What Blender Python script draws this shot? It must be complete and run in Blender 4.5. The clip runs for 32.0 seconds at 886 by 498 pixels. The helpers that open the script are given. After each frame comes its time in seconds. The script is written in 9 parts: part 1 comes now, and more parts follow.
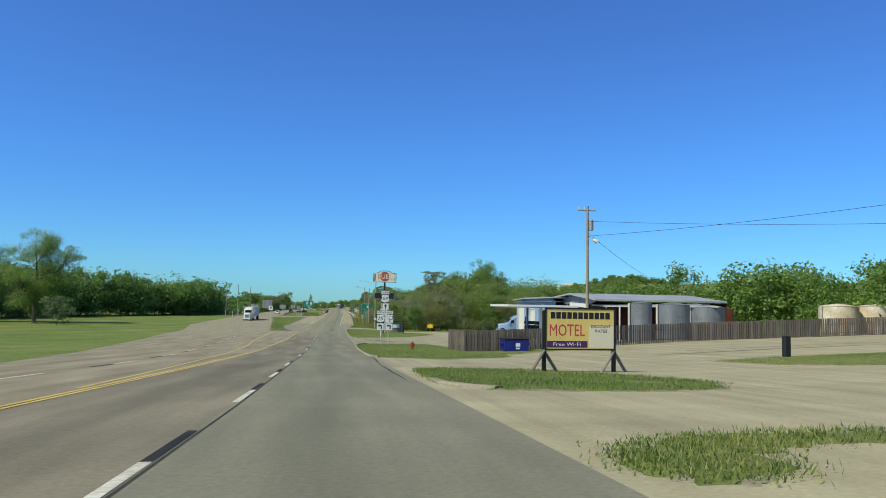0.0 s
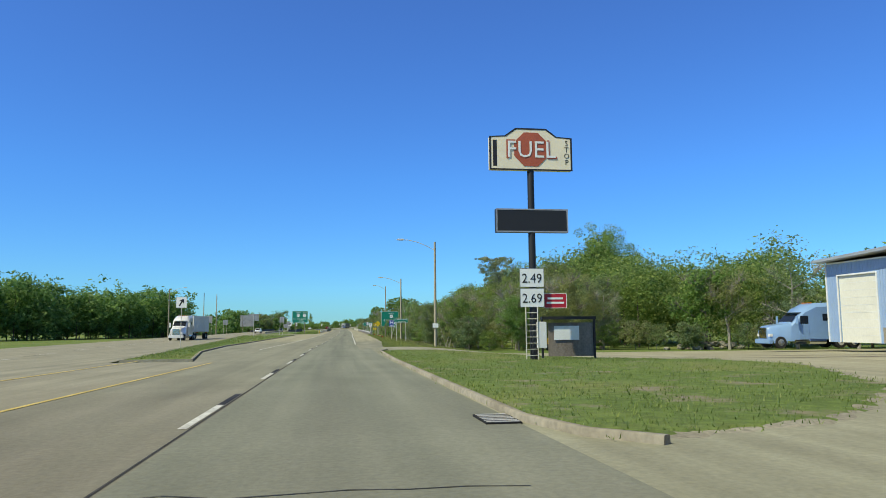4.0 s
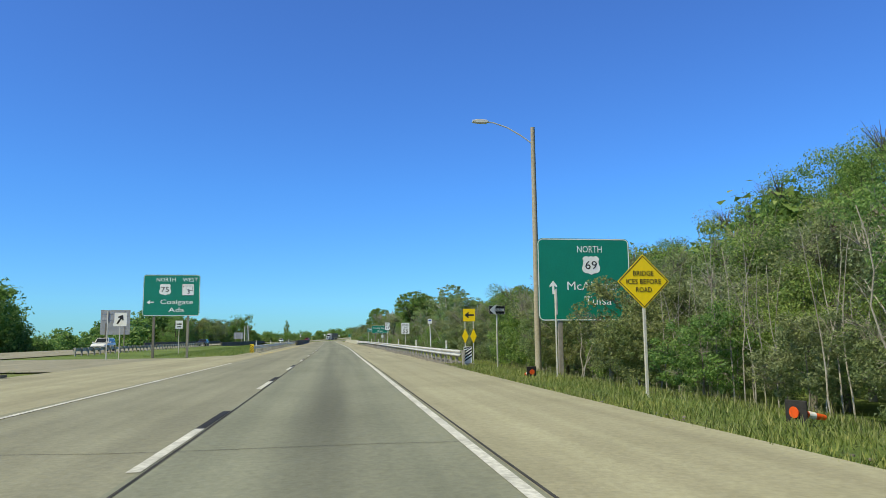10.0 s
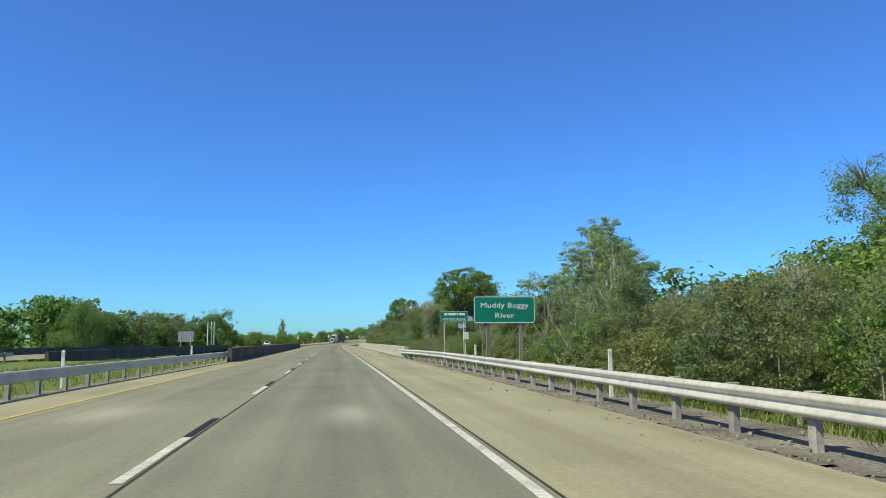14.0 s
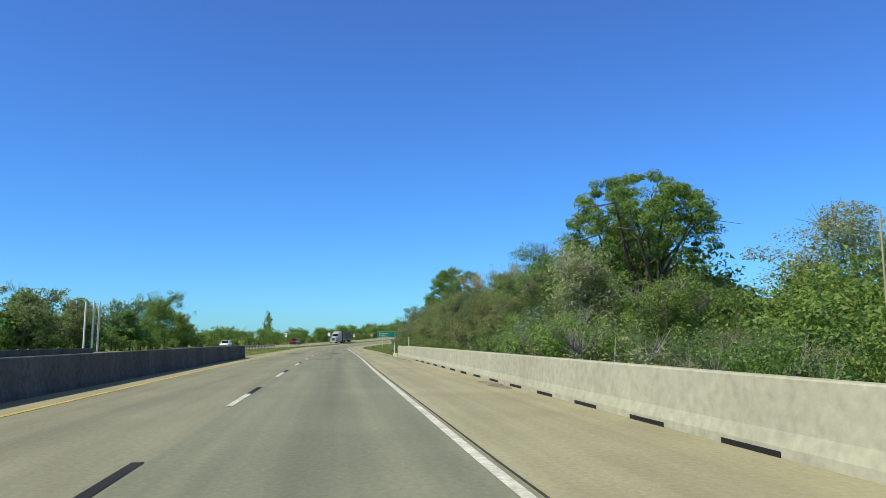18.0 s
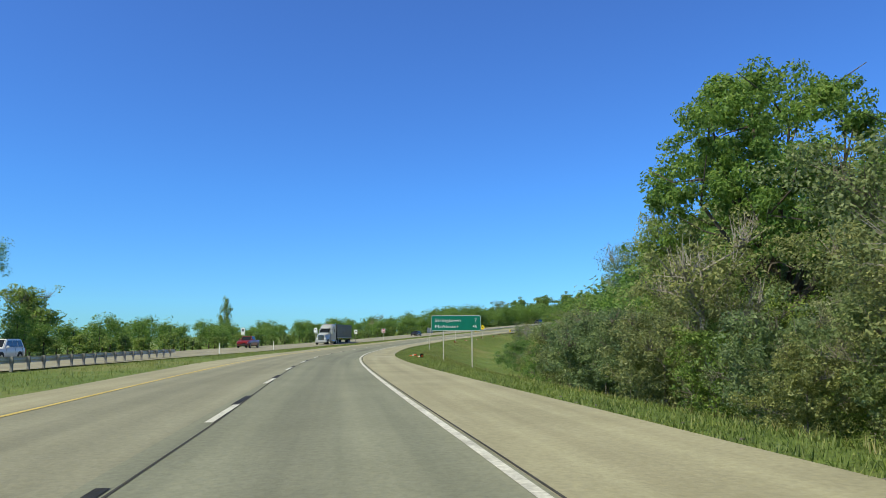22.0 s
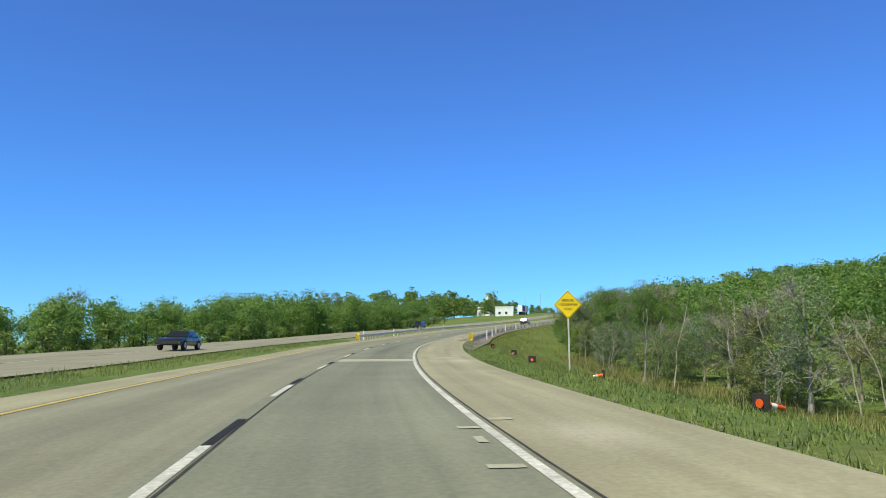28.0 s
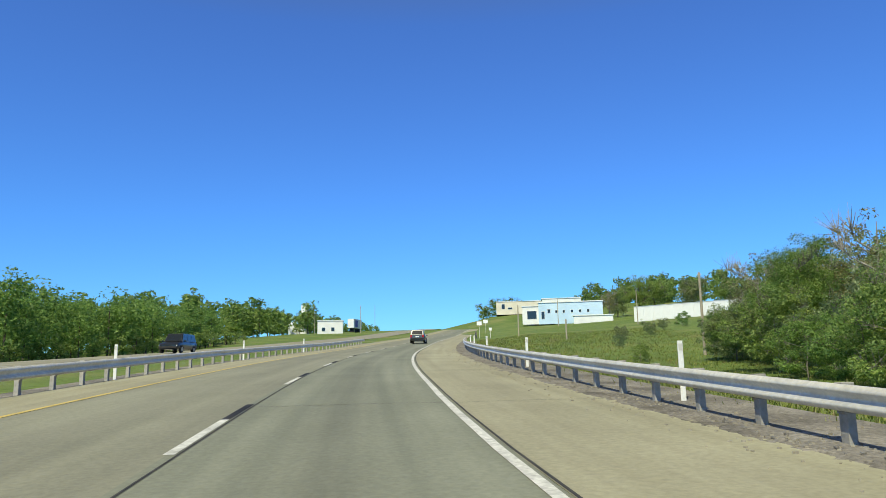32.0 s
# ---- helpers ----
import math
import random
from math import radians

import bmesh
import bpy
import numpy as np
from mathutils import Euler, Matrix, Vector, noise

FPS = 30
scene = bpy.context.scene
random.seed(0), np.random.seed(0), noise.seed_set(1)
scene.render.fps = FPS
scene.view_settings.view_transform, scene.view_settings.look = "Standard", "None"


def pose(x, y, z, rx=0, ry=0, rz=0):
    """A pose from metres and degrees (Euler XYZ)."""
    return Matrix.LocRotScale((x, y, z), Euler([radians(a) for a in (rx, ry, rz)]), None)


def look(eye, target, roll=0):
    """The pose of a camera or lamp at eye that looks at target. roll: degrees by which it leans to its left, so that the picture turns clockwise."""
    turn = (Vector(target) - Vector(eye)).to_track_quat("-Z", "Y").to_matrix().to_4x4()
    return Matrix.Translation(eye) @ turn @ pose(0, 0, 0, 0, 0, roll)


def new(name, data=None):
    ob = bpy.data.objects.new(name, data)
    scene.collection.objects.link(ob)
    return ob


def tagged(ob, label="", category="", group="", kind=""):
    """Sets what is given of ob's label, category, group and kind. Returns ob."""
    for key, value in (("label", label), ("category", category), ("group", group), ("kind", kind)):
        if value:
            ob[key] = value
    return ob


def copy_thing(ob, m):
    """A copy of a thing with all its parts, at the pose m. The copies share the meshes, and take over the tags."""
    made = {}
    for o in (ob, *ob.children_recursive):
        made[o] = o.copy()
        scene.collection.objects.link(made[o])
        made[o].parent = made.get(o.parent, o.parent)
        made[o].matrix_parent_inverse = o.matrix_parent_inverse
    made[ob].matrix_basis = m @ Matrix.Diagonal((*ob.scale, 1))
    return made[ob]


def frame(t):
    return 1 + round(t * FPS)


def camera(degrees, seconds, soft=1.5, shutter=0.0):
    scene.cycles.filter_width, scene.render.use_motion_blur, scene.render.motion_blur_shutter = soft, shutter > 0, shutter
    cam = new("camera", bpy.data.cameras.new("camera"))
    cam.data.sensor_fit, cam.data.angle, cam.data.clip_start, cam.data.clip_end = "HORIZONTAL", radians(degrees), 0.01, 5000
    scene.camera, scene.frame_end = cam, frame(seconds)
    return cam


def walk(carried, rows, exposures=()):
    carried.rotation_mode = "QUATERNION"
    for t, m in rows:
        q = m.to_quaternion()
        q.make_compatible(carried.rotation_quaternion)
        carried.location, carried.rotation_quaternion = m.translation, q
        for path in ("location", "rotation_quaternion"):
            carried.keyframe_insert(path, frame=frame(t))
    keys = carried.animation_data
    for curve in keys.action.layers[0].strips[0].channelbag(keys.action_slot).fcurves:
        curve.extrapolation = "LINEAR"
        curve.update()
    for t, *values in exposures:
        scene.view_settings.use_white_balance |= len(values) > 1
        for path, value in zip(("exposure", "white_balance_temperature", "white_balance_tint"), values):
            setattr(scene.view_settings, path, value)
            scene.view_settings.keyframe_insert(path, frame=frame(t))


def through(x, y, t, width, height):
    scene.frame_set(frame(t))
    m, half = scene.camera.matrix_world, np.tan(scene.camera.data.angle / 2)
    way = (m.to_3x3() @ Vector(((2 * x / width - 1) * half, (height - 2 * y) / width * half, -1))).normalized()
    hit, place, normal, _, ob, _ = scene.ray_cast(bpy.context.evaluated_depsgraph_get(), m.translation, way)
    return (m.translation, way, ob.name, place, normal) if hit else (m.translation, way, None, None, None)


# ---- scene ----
cam = camera(62.68, 32.0, 0.65)
PATH = [
    (0, (-5.844, 0.0, 5.778), (-5.5207, 1.9678, 5.931), 1.09),
    (0.5, (-5.612, 12.974, 5.173), (-5.2882, 14.9418, 5.3265), 0.66),
    (1, (-5.411, 25.93, 4.566), (-5.0934, 27.8987, 4.7188), 0.24),
    (1.5, (-5.251, 38.844, 3.98), (-4.9363, 40.8122, 4.1388), -0.14),
    (2, (-5.12, 51.706, 3.437), (-4.8088, 53.6746, 3.6006), -0.42),
    (2.5, (-4.994, 64.53, 2.954), (-4.6807, 66.4972, 3.1283), -0.53),
    (3, (-4.848, 77.334, 2.552), (-4.5331, 79.3001, 2.7373), -0.51),
    (3.5, (-4.686, 90.12, 2.232), (-4.3702, 92.0854, 2.4301), -0.47),
    (4, (-4.509, 102.88, 1.989), (-4.1916, 104.8436, 2.1991), -0.46),
    (4.5, (-4.315, 115.608, 1.812), (-3.995, 117.5701, 2.0316), -0.49),
    (5, (-4.102, 128.303, 1.688), (-3.7793, 130.2634, 1.915), -0.55),
    (5.5, (-3.869, 140.962, 1.602), (-3.5433, 142.9218, 1.8338), -0.63),
    (6, (-3.616, 153.586, 1.535), (-3.2861, 155.5448, 1.7676), -0.72),
    (6.5, (-3.331, 166.175, 1.48), (-2.9946, 168.1329, 1.7138), -0.81),
    (7, (-3.001, 178.731, 1.438), (-2.656, 180.687, 1.6721), -0.91),
    (7.5, (-2.627, 191.254, 1.408), (-2.277, 193.2086, 1.6438), -0.98),
    (8, (-2.229, 203.747, 1.385), (-1.8758, 205.7011, 1.6212), -0.99),
    (8.5, (-1.819, 216.225, 1.356), (-1.4635, 218.1792, 1.5917), -0.97),
    (9, (-1.412, 228.712, 1.32), (-1.0574, 230.6657, 1.557), -0.89),
    (9.5, (-1.017, 241.203, 1.287), (-0.6632, 243.1575, 1.5258), -0.74),
    (10, (-0.622, 253.671, 1.269), (-0.2696, 255.625, 1.5115), -0.53),
    (10.5, (-0.227, 266.088, 1.277), (0.122, 268.0419, 1.5237), -0.32),
    (11, (0.172, 278.448, 1.294), (0.5185, 280.4023, 1.54), -0.27),
    (11.5, (0.577, 290.763, 1.301), (0.9199, 292.718, 1.5459), -0.31),
    (12, (0.981, 303.049, 1.314), (1.3222, 305.0042, 1.56), -0.39),
    (12.5, (1.375, 315.328, 1.336), (1.714, 317.2833, 1.5821), -0.45),
    (13, (1.75, 327.621, 1.37), (2.0874, 329.5768, 1.6192), -0.52),
    (13.5, (2.11, 339.969, 1.405), (2.4462, 341.9245, 1.6534), -0.54),
    (14, (2.453, 352.412, 1.422), (2.7879, 354.3677, 1.6702), -0.53),
    (14.5, (2.777, 364.953, 1.426), (3.1109, 366.9091, 1.6742), -0.50),
    (15, (3.071, 377.555, 1.419), (3.4005, 379.5118, 1.6654), -0.43),
    (15.5, (3.327, 390.176, 1.41), (3.6526, 392.1336, 1.6564), -0.38),
    (16, (3.571, 402.814, 1.405), (3.8972, 404.7722, 1.6511), -0.34),
    (16.5, (3.829, 415.478, 1.402), (4.1578, 417.4351, 1.6483), -0.30),
    (17, (4.107, 428.163, 1.405), (4.4366, 430.1204, 1.6518), -0.24),
    (17.5, (4.394, 440.871, 1.416), (4.724, 442.8275, 1.6647), -0.16),
    (18, (4.679, 453.599, 1.433), (5.0056, 455.5566, 1.6828), -0.09),
    (18.5, (4.941, 466.352, 1.448), (5.2619, 468.3098, 1.6978), -0.07),
    (19, (5.185, 479.131, 1.459), (5.5034, 481.0897, 1.7093), -0.09),
    (19.5, (5.428, 491.941, 1.47), (5.7455, 493.8995, 1.7234), -0.12),
    (20, (5.679, 504.782, 1.476), (5.998, 506.7401, 1.7278), -0.14),
    (20.5, (5.947, 517.649, 1.457), (6.2686, 519.6069, 1.706), -0.19),
    (21, (6.245, 530.536, 1.417), (6.5739, 532.493, 1.6645), -0.27),
    (21.5, (6.584, 543.443, 1.367), (6.9226, 545.3991, 1.6147), -0.34),
    (22, (6.975, 556.382, 1.324), (7.3256, 558.3352, 1.5723), -0.33),
    (22.5, (7.41, 569.378, 1.297), (7.7688, 571.3298, 1.5457), -0.26),
    (23, (7.892, 582.44, 1.28), (8.262, 584.3902, 1.5256), -0.40),
    (23.5, (8.446, 595.524, 1.262), (8.8317, 597.4719, 1.5058), -0.62),
    (24, (9.136, 608.601, 1.247), (9.5514, 610.5428, 1.4875), -0.76),
    (24.5, (10.09, 621.667, 1.251), (10.5559, 623.5969, 1.4934), -0.79),
    (25, (11.442, 634.713, 1.281), (11.9725, 636.6256, 1.5247), -0.79),
    (25.5, (13.265, 647.714, 1.338), (13.8632, 649.6059, 1.5881), -0.66),
    (26, (15.544, 660.635, 1.441), (16.2019, 662.5062, 1.6999), -0.49),
    (26.5, (18.248, 673.46, 1.593), (18.9651, 675.3079, 1.8596), -0.32),
    (27, (21.382, 686.175, 1.784), (22.1606, 687.9975, 2.0555), -0.20),
    (27.5, (24.968, 698.759, 2.006), (25.812, 700.5513, 2.2819), -0.16),
    (28, (29.052, 711.19, 2.276), (29.9683, 712.9448, 2.5593), -0.25),
    (28.5, (33.651, 723.468, 2.604), (34.6348, 725.1852, 2.8932), -0.37),
    (29, (38.724, 735.595, 2.983), (39.7656, 737.277, 3.2779), -0.44),
    (29.5, (44.265, 747.566, 3.401), (45.3668, 749.2084, 3.7), -0.49),
    (30, (50.28, 759.408, 3.859), (51.4352, 761.0112, 4.1661), -0.57),
    (30.5, (56.716, 771.15, 4.359), (57.9192, 772.717, 4.6725), -0.65),
    (31, (63.498, 782.744, 4.876), (64.7442, 784.2753, 5.1953), -0.72),
    (31.5, (70.601, 794.084, 5.405), (71.8988, 795.5708, 5.7313), -0.86),
    (32, (78.06, 805.119, 5.96), (79.4064, 806.5594, 6.296), -1.11),
]
walk(cam, [(t, look(eye, target, roll)) for t, eye, target, roll in PATH], [(0, -0.13, 7300, 0), (1.5, -0.01, 7300, 0), (3.2, -0.03, 7300, 0), (6, 0.05, 7300, 0), (26, 0.05, 7300, 0), (28.5, 0.10, 7300, 0), (30.5, 0.10, 7300, 0), (32, 0.05, 7300, 0)])

# ---- light and sky ----
SUN_EL, SUN_AZ = radians(49), radians(-116)      # azimuth from +y towards +x
to_sun = Vector((math.sin(SUN_AZ) * math.cos(SUN_EL), math.cos(SUN_AZ) * math.cos(SUN_EL), math.sin(SUN_EL)))
world = bpy.data.worlds.new("sky")
scene.world = world
world.use_nodes = True
wn = world.node_tree.nodes
wl = world.node_tree.links
sky = wn.new("ShaderNodeTexSky")
sky.sky_type, sky.sun_disc = "NISHITA", False
sky.sun_elevation, sky.sun_rotation = SUN_EL, SUN_AZ
sky.air_density, sky.dust_density, sky.ozone_density, sky.altitude = 1.0, 0.2, 3.0, 200
tint = wn.new("ShaderNodeHueSaturation")
tint.inputs["Hue"].default_value, tint.inputs["Saturation"].default_value, tint.inputs["Value"].default_value = 0.51, 1.15, 1.0
wl.new(sky.outputs[0], tint.inputs["Color"])
geo = wn.new("ShaderNodeNewGeometry")
axis = wn.new("ShaderNodeSeparateXYZ")
wl.new(geo.outputs["Position"], axis.inputs[0])
band = wn.new("ShaderNodeValToRGB")
band.color_ramp.elements[0].position, band.color_ramp.elements[0].color = 0.0, (0.34, 0.78, 1.42, 1)
band.color_ramp.elements[1].position, band.color_ramp.elements[1].color = 0.45, (0.67, 1.03, 1.62, 1)
mid = band.color_ramp.elements.new(0.2)
mid.color = (0.465, 0.96, 1.63, 1)
high = band.color_ramp.elements.new(0.64)      # the unseen upper sky is whitened to keep the shadows grey
high.color = (1.65, 1.0, 0.60, 1)
wl.new(axis.outputs[2], band.inputs[0])
clear = wn.new("ShaderNodeMix")
clear.data_type, clear.blend_type = "RGBA", "MULTIPLY"
clear.inputs[0].default_value = 1.0
wl.new(tint.outputs[0], clear.inputs[6])
wl.new(band.outputs[0], clear.inputs[7])
wl.new(clear.outputs[2], wn["Background"].inputs[0])
wn["Background"].inputs[1].default_value = 0.12
sun = new("sun", bpy.data.lights.new("sun", "SUN"))
sun.data.energy, sun.data.angle, sun.data.color = 5.0, radians(0.55), (0.97, 0.93, 0.80)
sun.matrix_world = look(to_sun * 100, (0, 0, 0))

# ---- the road's line: station and heading, station and height ----
HEADING = [(-400, -0.95), (0, -0.95), (60, -0.57), (130, -0.82), (200, -2.01), (290, -1.88), (380, -1.29), (470, -0.99), (560, -1.34), (600, -2.78),
           (630, -6.2), (665, -11.98), (710, -18.88), (760, -26.4), (800, -32.33), (825, -35.52), (880, -43.2), (930, -46.5), (2700, -46.5)]
HEIGHT = [(-400, 16), (-150, 10), (0, 4.41), (30, 3.01), (60, 1.75), (100, 0.67), (150, 0.18), (200, 0.02), (300, -0.06), (400, 0.04), (500, 0.11), (600, -0.11),
          (650, -0.02), (700, 0.61), (750, 1.9), (800, 3.73), (820, 4.54), (900, 8.7), (1000, 14.9), (1100, 22), (1200, 28.5), (1320, 33.5), (1450, 35), (2700, 30)]


def along(table, s):
    return np.interp(s, [r[0] for r in table], [r[1] for r in table])


LINE_S = np.arange(-400.0, 2700.5, 1.0)
_psi = np.radians(along(HEADING, LINE_S))
LINE_X = np.r_[0, np.cumsum(-np.sin(_psi[:-1]))]
LINE_Y = np.r_[0, np.cumsum(np.cos(_psi[:-1]))]
LINE_X += -7.79 - LINE_X[400]
LINE_Y += 0.03 - LINE_Y[400]
_z = along(HEIGHT, np.arange(-420.0, 2720.5, 1.0))
LINE_Z = np.convolve(_z, np.hanning(23)[1:-1] / np.hanning(23)[1:-1].sum(), "same")[20:-20]


def rd(s, u, h=0.0):
    """World place of station s, u metres to the right of the lane joint, h over the road."""
    s = np.asarray(s, float)
    a = np.radians(along(HEADING, s))
    x = np.interp(s, LINE_S, LINE_X) + u * np.cos(a)
    y = np.interp(s, LINE_S, LINE_Y) + u * np.sin(a)
    return np.stack([x, y, np.interp(s, LINE_S, LINE_Z) + h + 0 * x], -1)


def road_su(x, y):
    """Station and offset of world places."""
    pts = np.stack([np.ravel(x), np.ravel(y)], -1)
    su = np.empty((len(pts), 2))
    step = 4
    cx, cy = LINE_X[::step], LINE_Y[::step]
    for a in range(0, len(pts), 4000):
        q = pts[a:a + 4000]
        k = np.argmin((q[:, :1] - cx) ** 2 + (q[:, 1:] - cy) ** 2, 1) * step
        p = np.radians(along(HEADING, LINE_S[k]))
        dx, dy = q[:, 0] - LINE_X[k], q[:, 1] - LINE_Y[k]
        su[a:a + 4000, 0] = LINE_S[k] - dx * np.sin(p) + dy * np.cos(p)
        su[a:a + 4000, 1] = dx * np.cos(p) + dy * np.sin(p)
    return su[:, 0], su[:, 1]


def smooth(v):
    v = np.clip(v, 0, 1)
    return v * v * (3 - 2 * v)


# edges of the paved surfaces, metres right of the lane joint
OPP_IN = [(-400, -4.1), (142, -9.4), (200, -14.5), (288, -23), (421, -25), (500, -22), (570, -16.5), (616, -12.6), (680, -10.2), (740, -9.2), (790, -10.5), (860, -12.5), (1000, -14), (2700, -14)]
OPP_OUT = [(-400, -11), (0, -11.2), (35, -12.8), (75, -18.8), (111, -23.2), (141, -25), (178, -31), (263, -36), (421, -37.5), (560, -30), (640, -24), (730, -20.5), (800, -21.5), (860, -24), (2700, -25.5)]
RIGHT_FALL = [(-400, 0), (135, 0), (165, 0.7), (190, 1.0), (300, 1.3), (420, 2.0), (530, 1.8), (600, 2.2), (700, 2.4), (800, 2.0), (845, 0.9), (872, 0.5), (892, -0.3), (930, -0.8), (1000, -1.0), (1150, -2.0), (1195, -7.0), (1300, -7.0), (1500, -2), (2700, 0)]
RIGHT_HILL = [(-400, 0), (200, 0), (600, 0), (700, 2), (780, 6), (860, 5), (1000, 4), (1150, 5), (1300, 4), (2700, 4)]
LEFT_FALL = [(-400, 0.3), (60, 0.4), (200, 0.3), (420, 1.5), (530, 1.5), (640, 1.0), (900, 1.5), (1050, 0.2), (2700, 0)]
LOT_RISE = [(-400, 0.02), (-60, 0.035), (40, 0.042), (75, 0.044), (92, 0.025), (112, 0.0), (2700, 0)]


def terrain(s, u):
    z = np.interp(s, LINE_S, LINE_Z)
    z = np.where((s > 800) & (u < -60), z + (np.minimum(z, 4.0) - z) * smooth((-u - 60) / 160), z) - 0.07
    z = z - along(RIGHT_FALL, s) * smooth((u - 8.0) / 11) + along(RIGHT_HILL, s) * smooth((u - 16) / 80)
    z = z + along(LOT_RISE, s) * np.clip(u - 16, 0, 90)
    z = z - along(LEFT_FALL, s) * smooth((along(OPP_OUT, s) - u) / 9)
    bed = smooth((s - 418) / 16) * smooth((522 - s) / 16)
    z = z - 4.6 * bed * smooth((np.abs(u + 14) - 0) / 1.0)
    far = smooth((np.abs(u) - 70) / 200)
    z = z + far * (0.8 * np.sin(s / 61.0) + 0.7 * np.sin(u / 47.0 + 1))
    return z


def ground_at(s, u):
    return float(terrain(np.array([float(s)]), np.array([float(u)]))[0])


# ---- materials ----
def node_mat(name, rough=0.8, metal=0.0, spec=0.5):
    m = bpy.data.materials.new(name)
    m.use_nodes = True
    b = m.node_tree.nodes["Principled BSDF"]
    b.inputs["Roughness"].default_value, b.inputs["Metallic"].default_value = rough, metal
    b.inputs["Specular IOR Level"].default_value = spec
    return m, m.node_tree.nodes, m.node_tree.links, b


def ramp_of(n, l, src, stops):
    r = n.new("ShaderNodeValToRGB")
    el = r.color_ramp.elements
    while len(el) < len(stops):
        el.new(0.5)
    for e, (p, c) in zip(el, stops):
        e.position, e.color = p, (*c, 1)
    l.new(src, r.inputs[0])
    return r.outputs[0]


def noise_of(n, l, scale, detail=4.0, stretch=None, rough=0.55):
    co = n.new("ShaderNodeTexCoord")
    t = n.new("ShaderNodeTexNoise")
    t.inputs["Scale"].default_value, t.inputs["Detail"].default_value, t.inputs["Roughness"].default_value = scale, detail, rough
    if stretch:
        mp = n.new("ShaderNodeMapping")
        mp.inputs["Scale"].default_value = stretch
        l.new(co.outputs["Object"], mp.inputs[0])
        l.new(mp.outputs[0], t.inputs["Vector"])
    else:
        l.new(co.outputs["Object"], t.inputs["Vector"])
    return t.outputs["Fac"]


def mixc(n, l, fac, a, b, mode="MIX"):
    m = n.new("ShaderNodeMix")
    m.data_type, m.blend_type = "RGBA", mode
    for sock, v in ((m.inputs[0], fac), (m.inputs[6], a), (m.inputs[7], b)):
        if isinstance(v, (int, float)):
            sock.default_value = v
        elif isinstance(v, tuple):
            sock.default_value = (*v, 1)
        else:
            l.new(v, sock)
    return m.outputs[2]


def surface(name, low, high, big=0.15, fine=6.0, rough=0.85, bump=0.15, metal=0.0, spec=0.3, stretch=None, grain=0.25, vary=0.0):
    """Two scales of variation and fine relief; vary: how far single objects differ."""
    m, n, l, b = node_mat(name, rough, metal, spec)
    a = ramp_of(n, l, noise_of(n, l, big, 5, stretch), [(0.3, low), (0.7, high)])
    f = noise_of(n, l, fine, 6)
    g = ramp_of(n, l, f, [(0.3, (1 - grain,) * 3), (0.7, (1 + grain * 0.4,) * 3)])
    c = mixc(n, l, 1.0, a, g, "MULTIPLY")
    if vary:
        oi = n.new("ShaderNodeObjectInfo")
        v = ramp_of(n, l, oi.outputs["Random"], [(0, (1 - vary,) * 3), (1, (1 + vary * 0.5,) * 3)])
        c = mixc(n, l, 1.0, c, v, "MULTIPLY")
    l.new(c, b.inputs["Base Color"])
    if bump:
        bp = n.new("ShaderNodeBump")
        bp.inputs["Strength"].default_value, bp.inputs["Distance"].default_value = bump, 0.05
        l.new(f, bp.inputs["Height"])
        l.new(bp.outputs[0], b.inputs["Normal"])
    return m


def paint(name, col, rough=0.45, metal=0.0, wear=0.12, spec=0.5, scale=1.3):
    return surface(name, tuple(c * (1 - wear) for c in col), tuple(min(1, c * (1 + wear * 0.5)) for c in col), scale, 14, rough, 0.03, metal, spec, None, wear)


def leaf_mat(name, dark, mid, light, through=0.35):
    m, n, l, b = node_mat(name, 0.5, 0, 0.4)
    ge = n.new("ShaderNodeNewGeometry")
    oi = n.new("ShaderNodeObjectInfo")
    c = ramp_of(n, l, ge.outputs["Random Per Island"], [(0.0, dark), (0.55, mid), (1.0, light)])
    v = ramp_of(n, l, oi.outputs["Random"], [(0, (0.80, 0.92, 0.92)), (0.35, (0.95, 1.0, 0.85)), (0.7, (1.06, 1.0, 1.0)), (1, (1.20, 1.08, 0.85))])
    big = ramp_of(n, l, noise_of(n, l, 0.35, 2), [(0.3, (0.75, 0.8, 0.8)), (0.7, (1.15, 1.08, 0.95))])
    c = mixc(n, l, 1.0, mixc(n, l, 1.0, c, v, "MULTIPLY"), big, "MULTIPLY")
    l.new(c, b.inputs["Base Color"])
    tr = n.new("ShaderNodeBsdfTranslucent")
    l.new(c, tr.inputs[0])
    mx = n.new("ShaderNodeMixShader")
    mx.inputs[0].default_value = through
    l.new(b.outputs[0], mx.inputs[1])
    l.new(tr.outputs[0], mx.inputs[2])
    l.new(mx.outputs[0], n["Material Output"].inputs[0])
    return m


M = {}


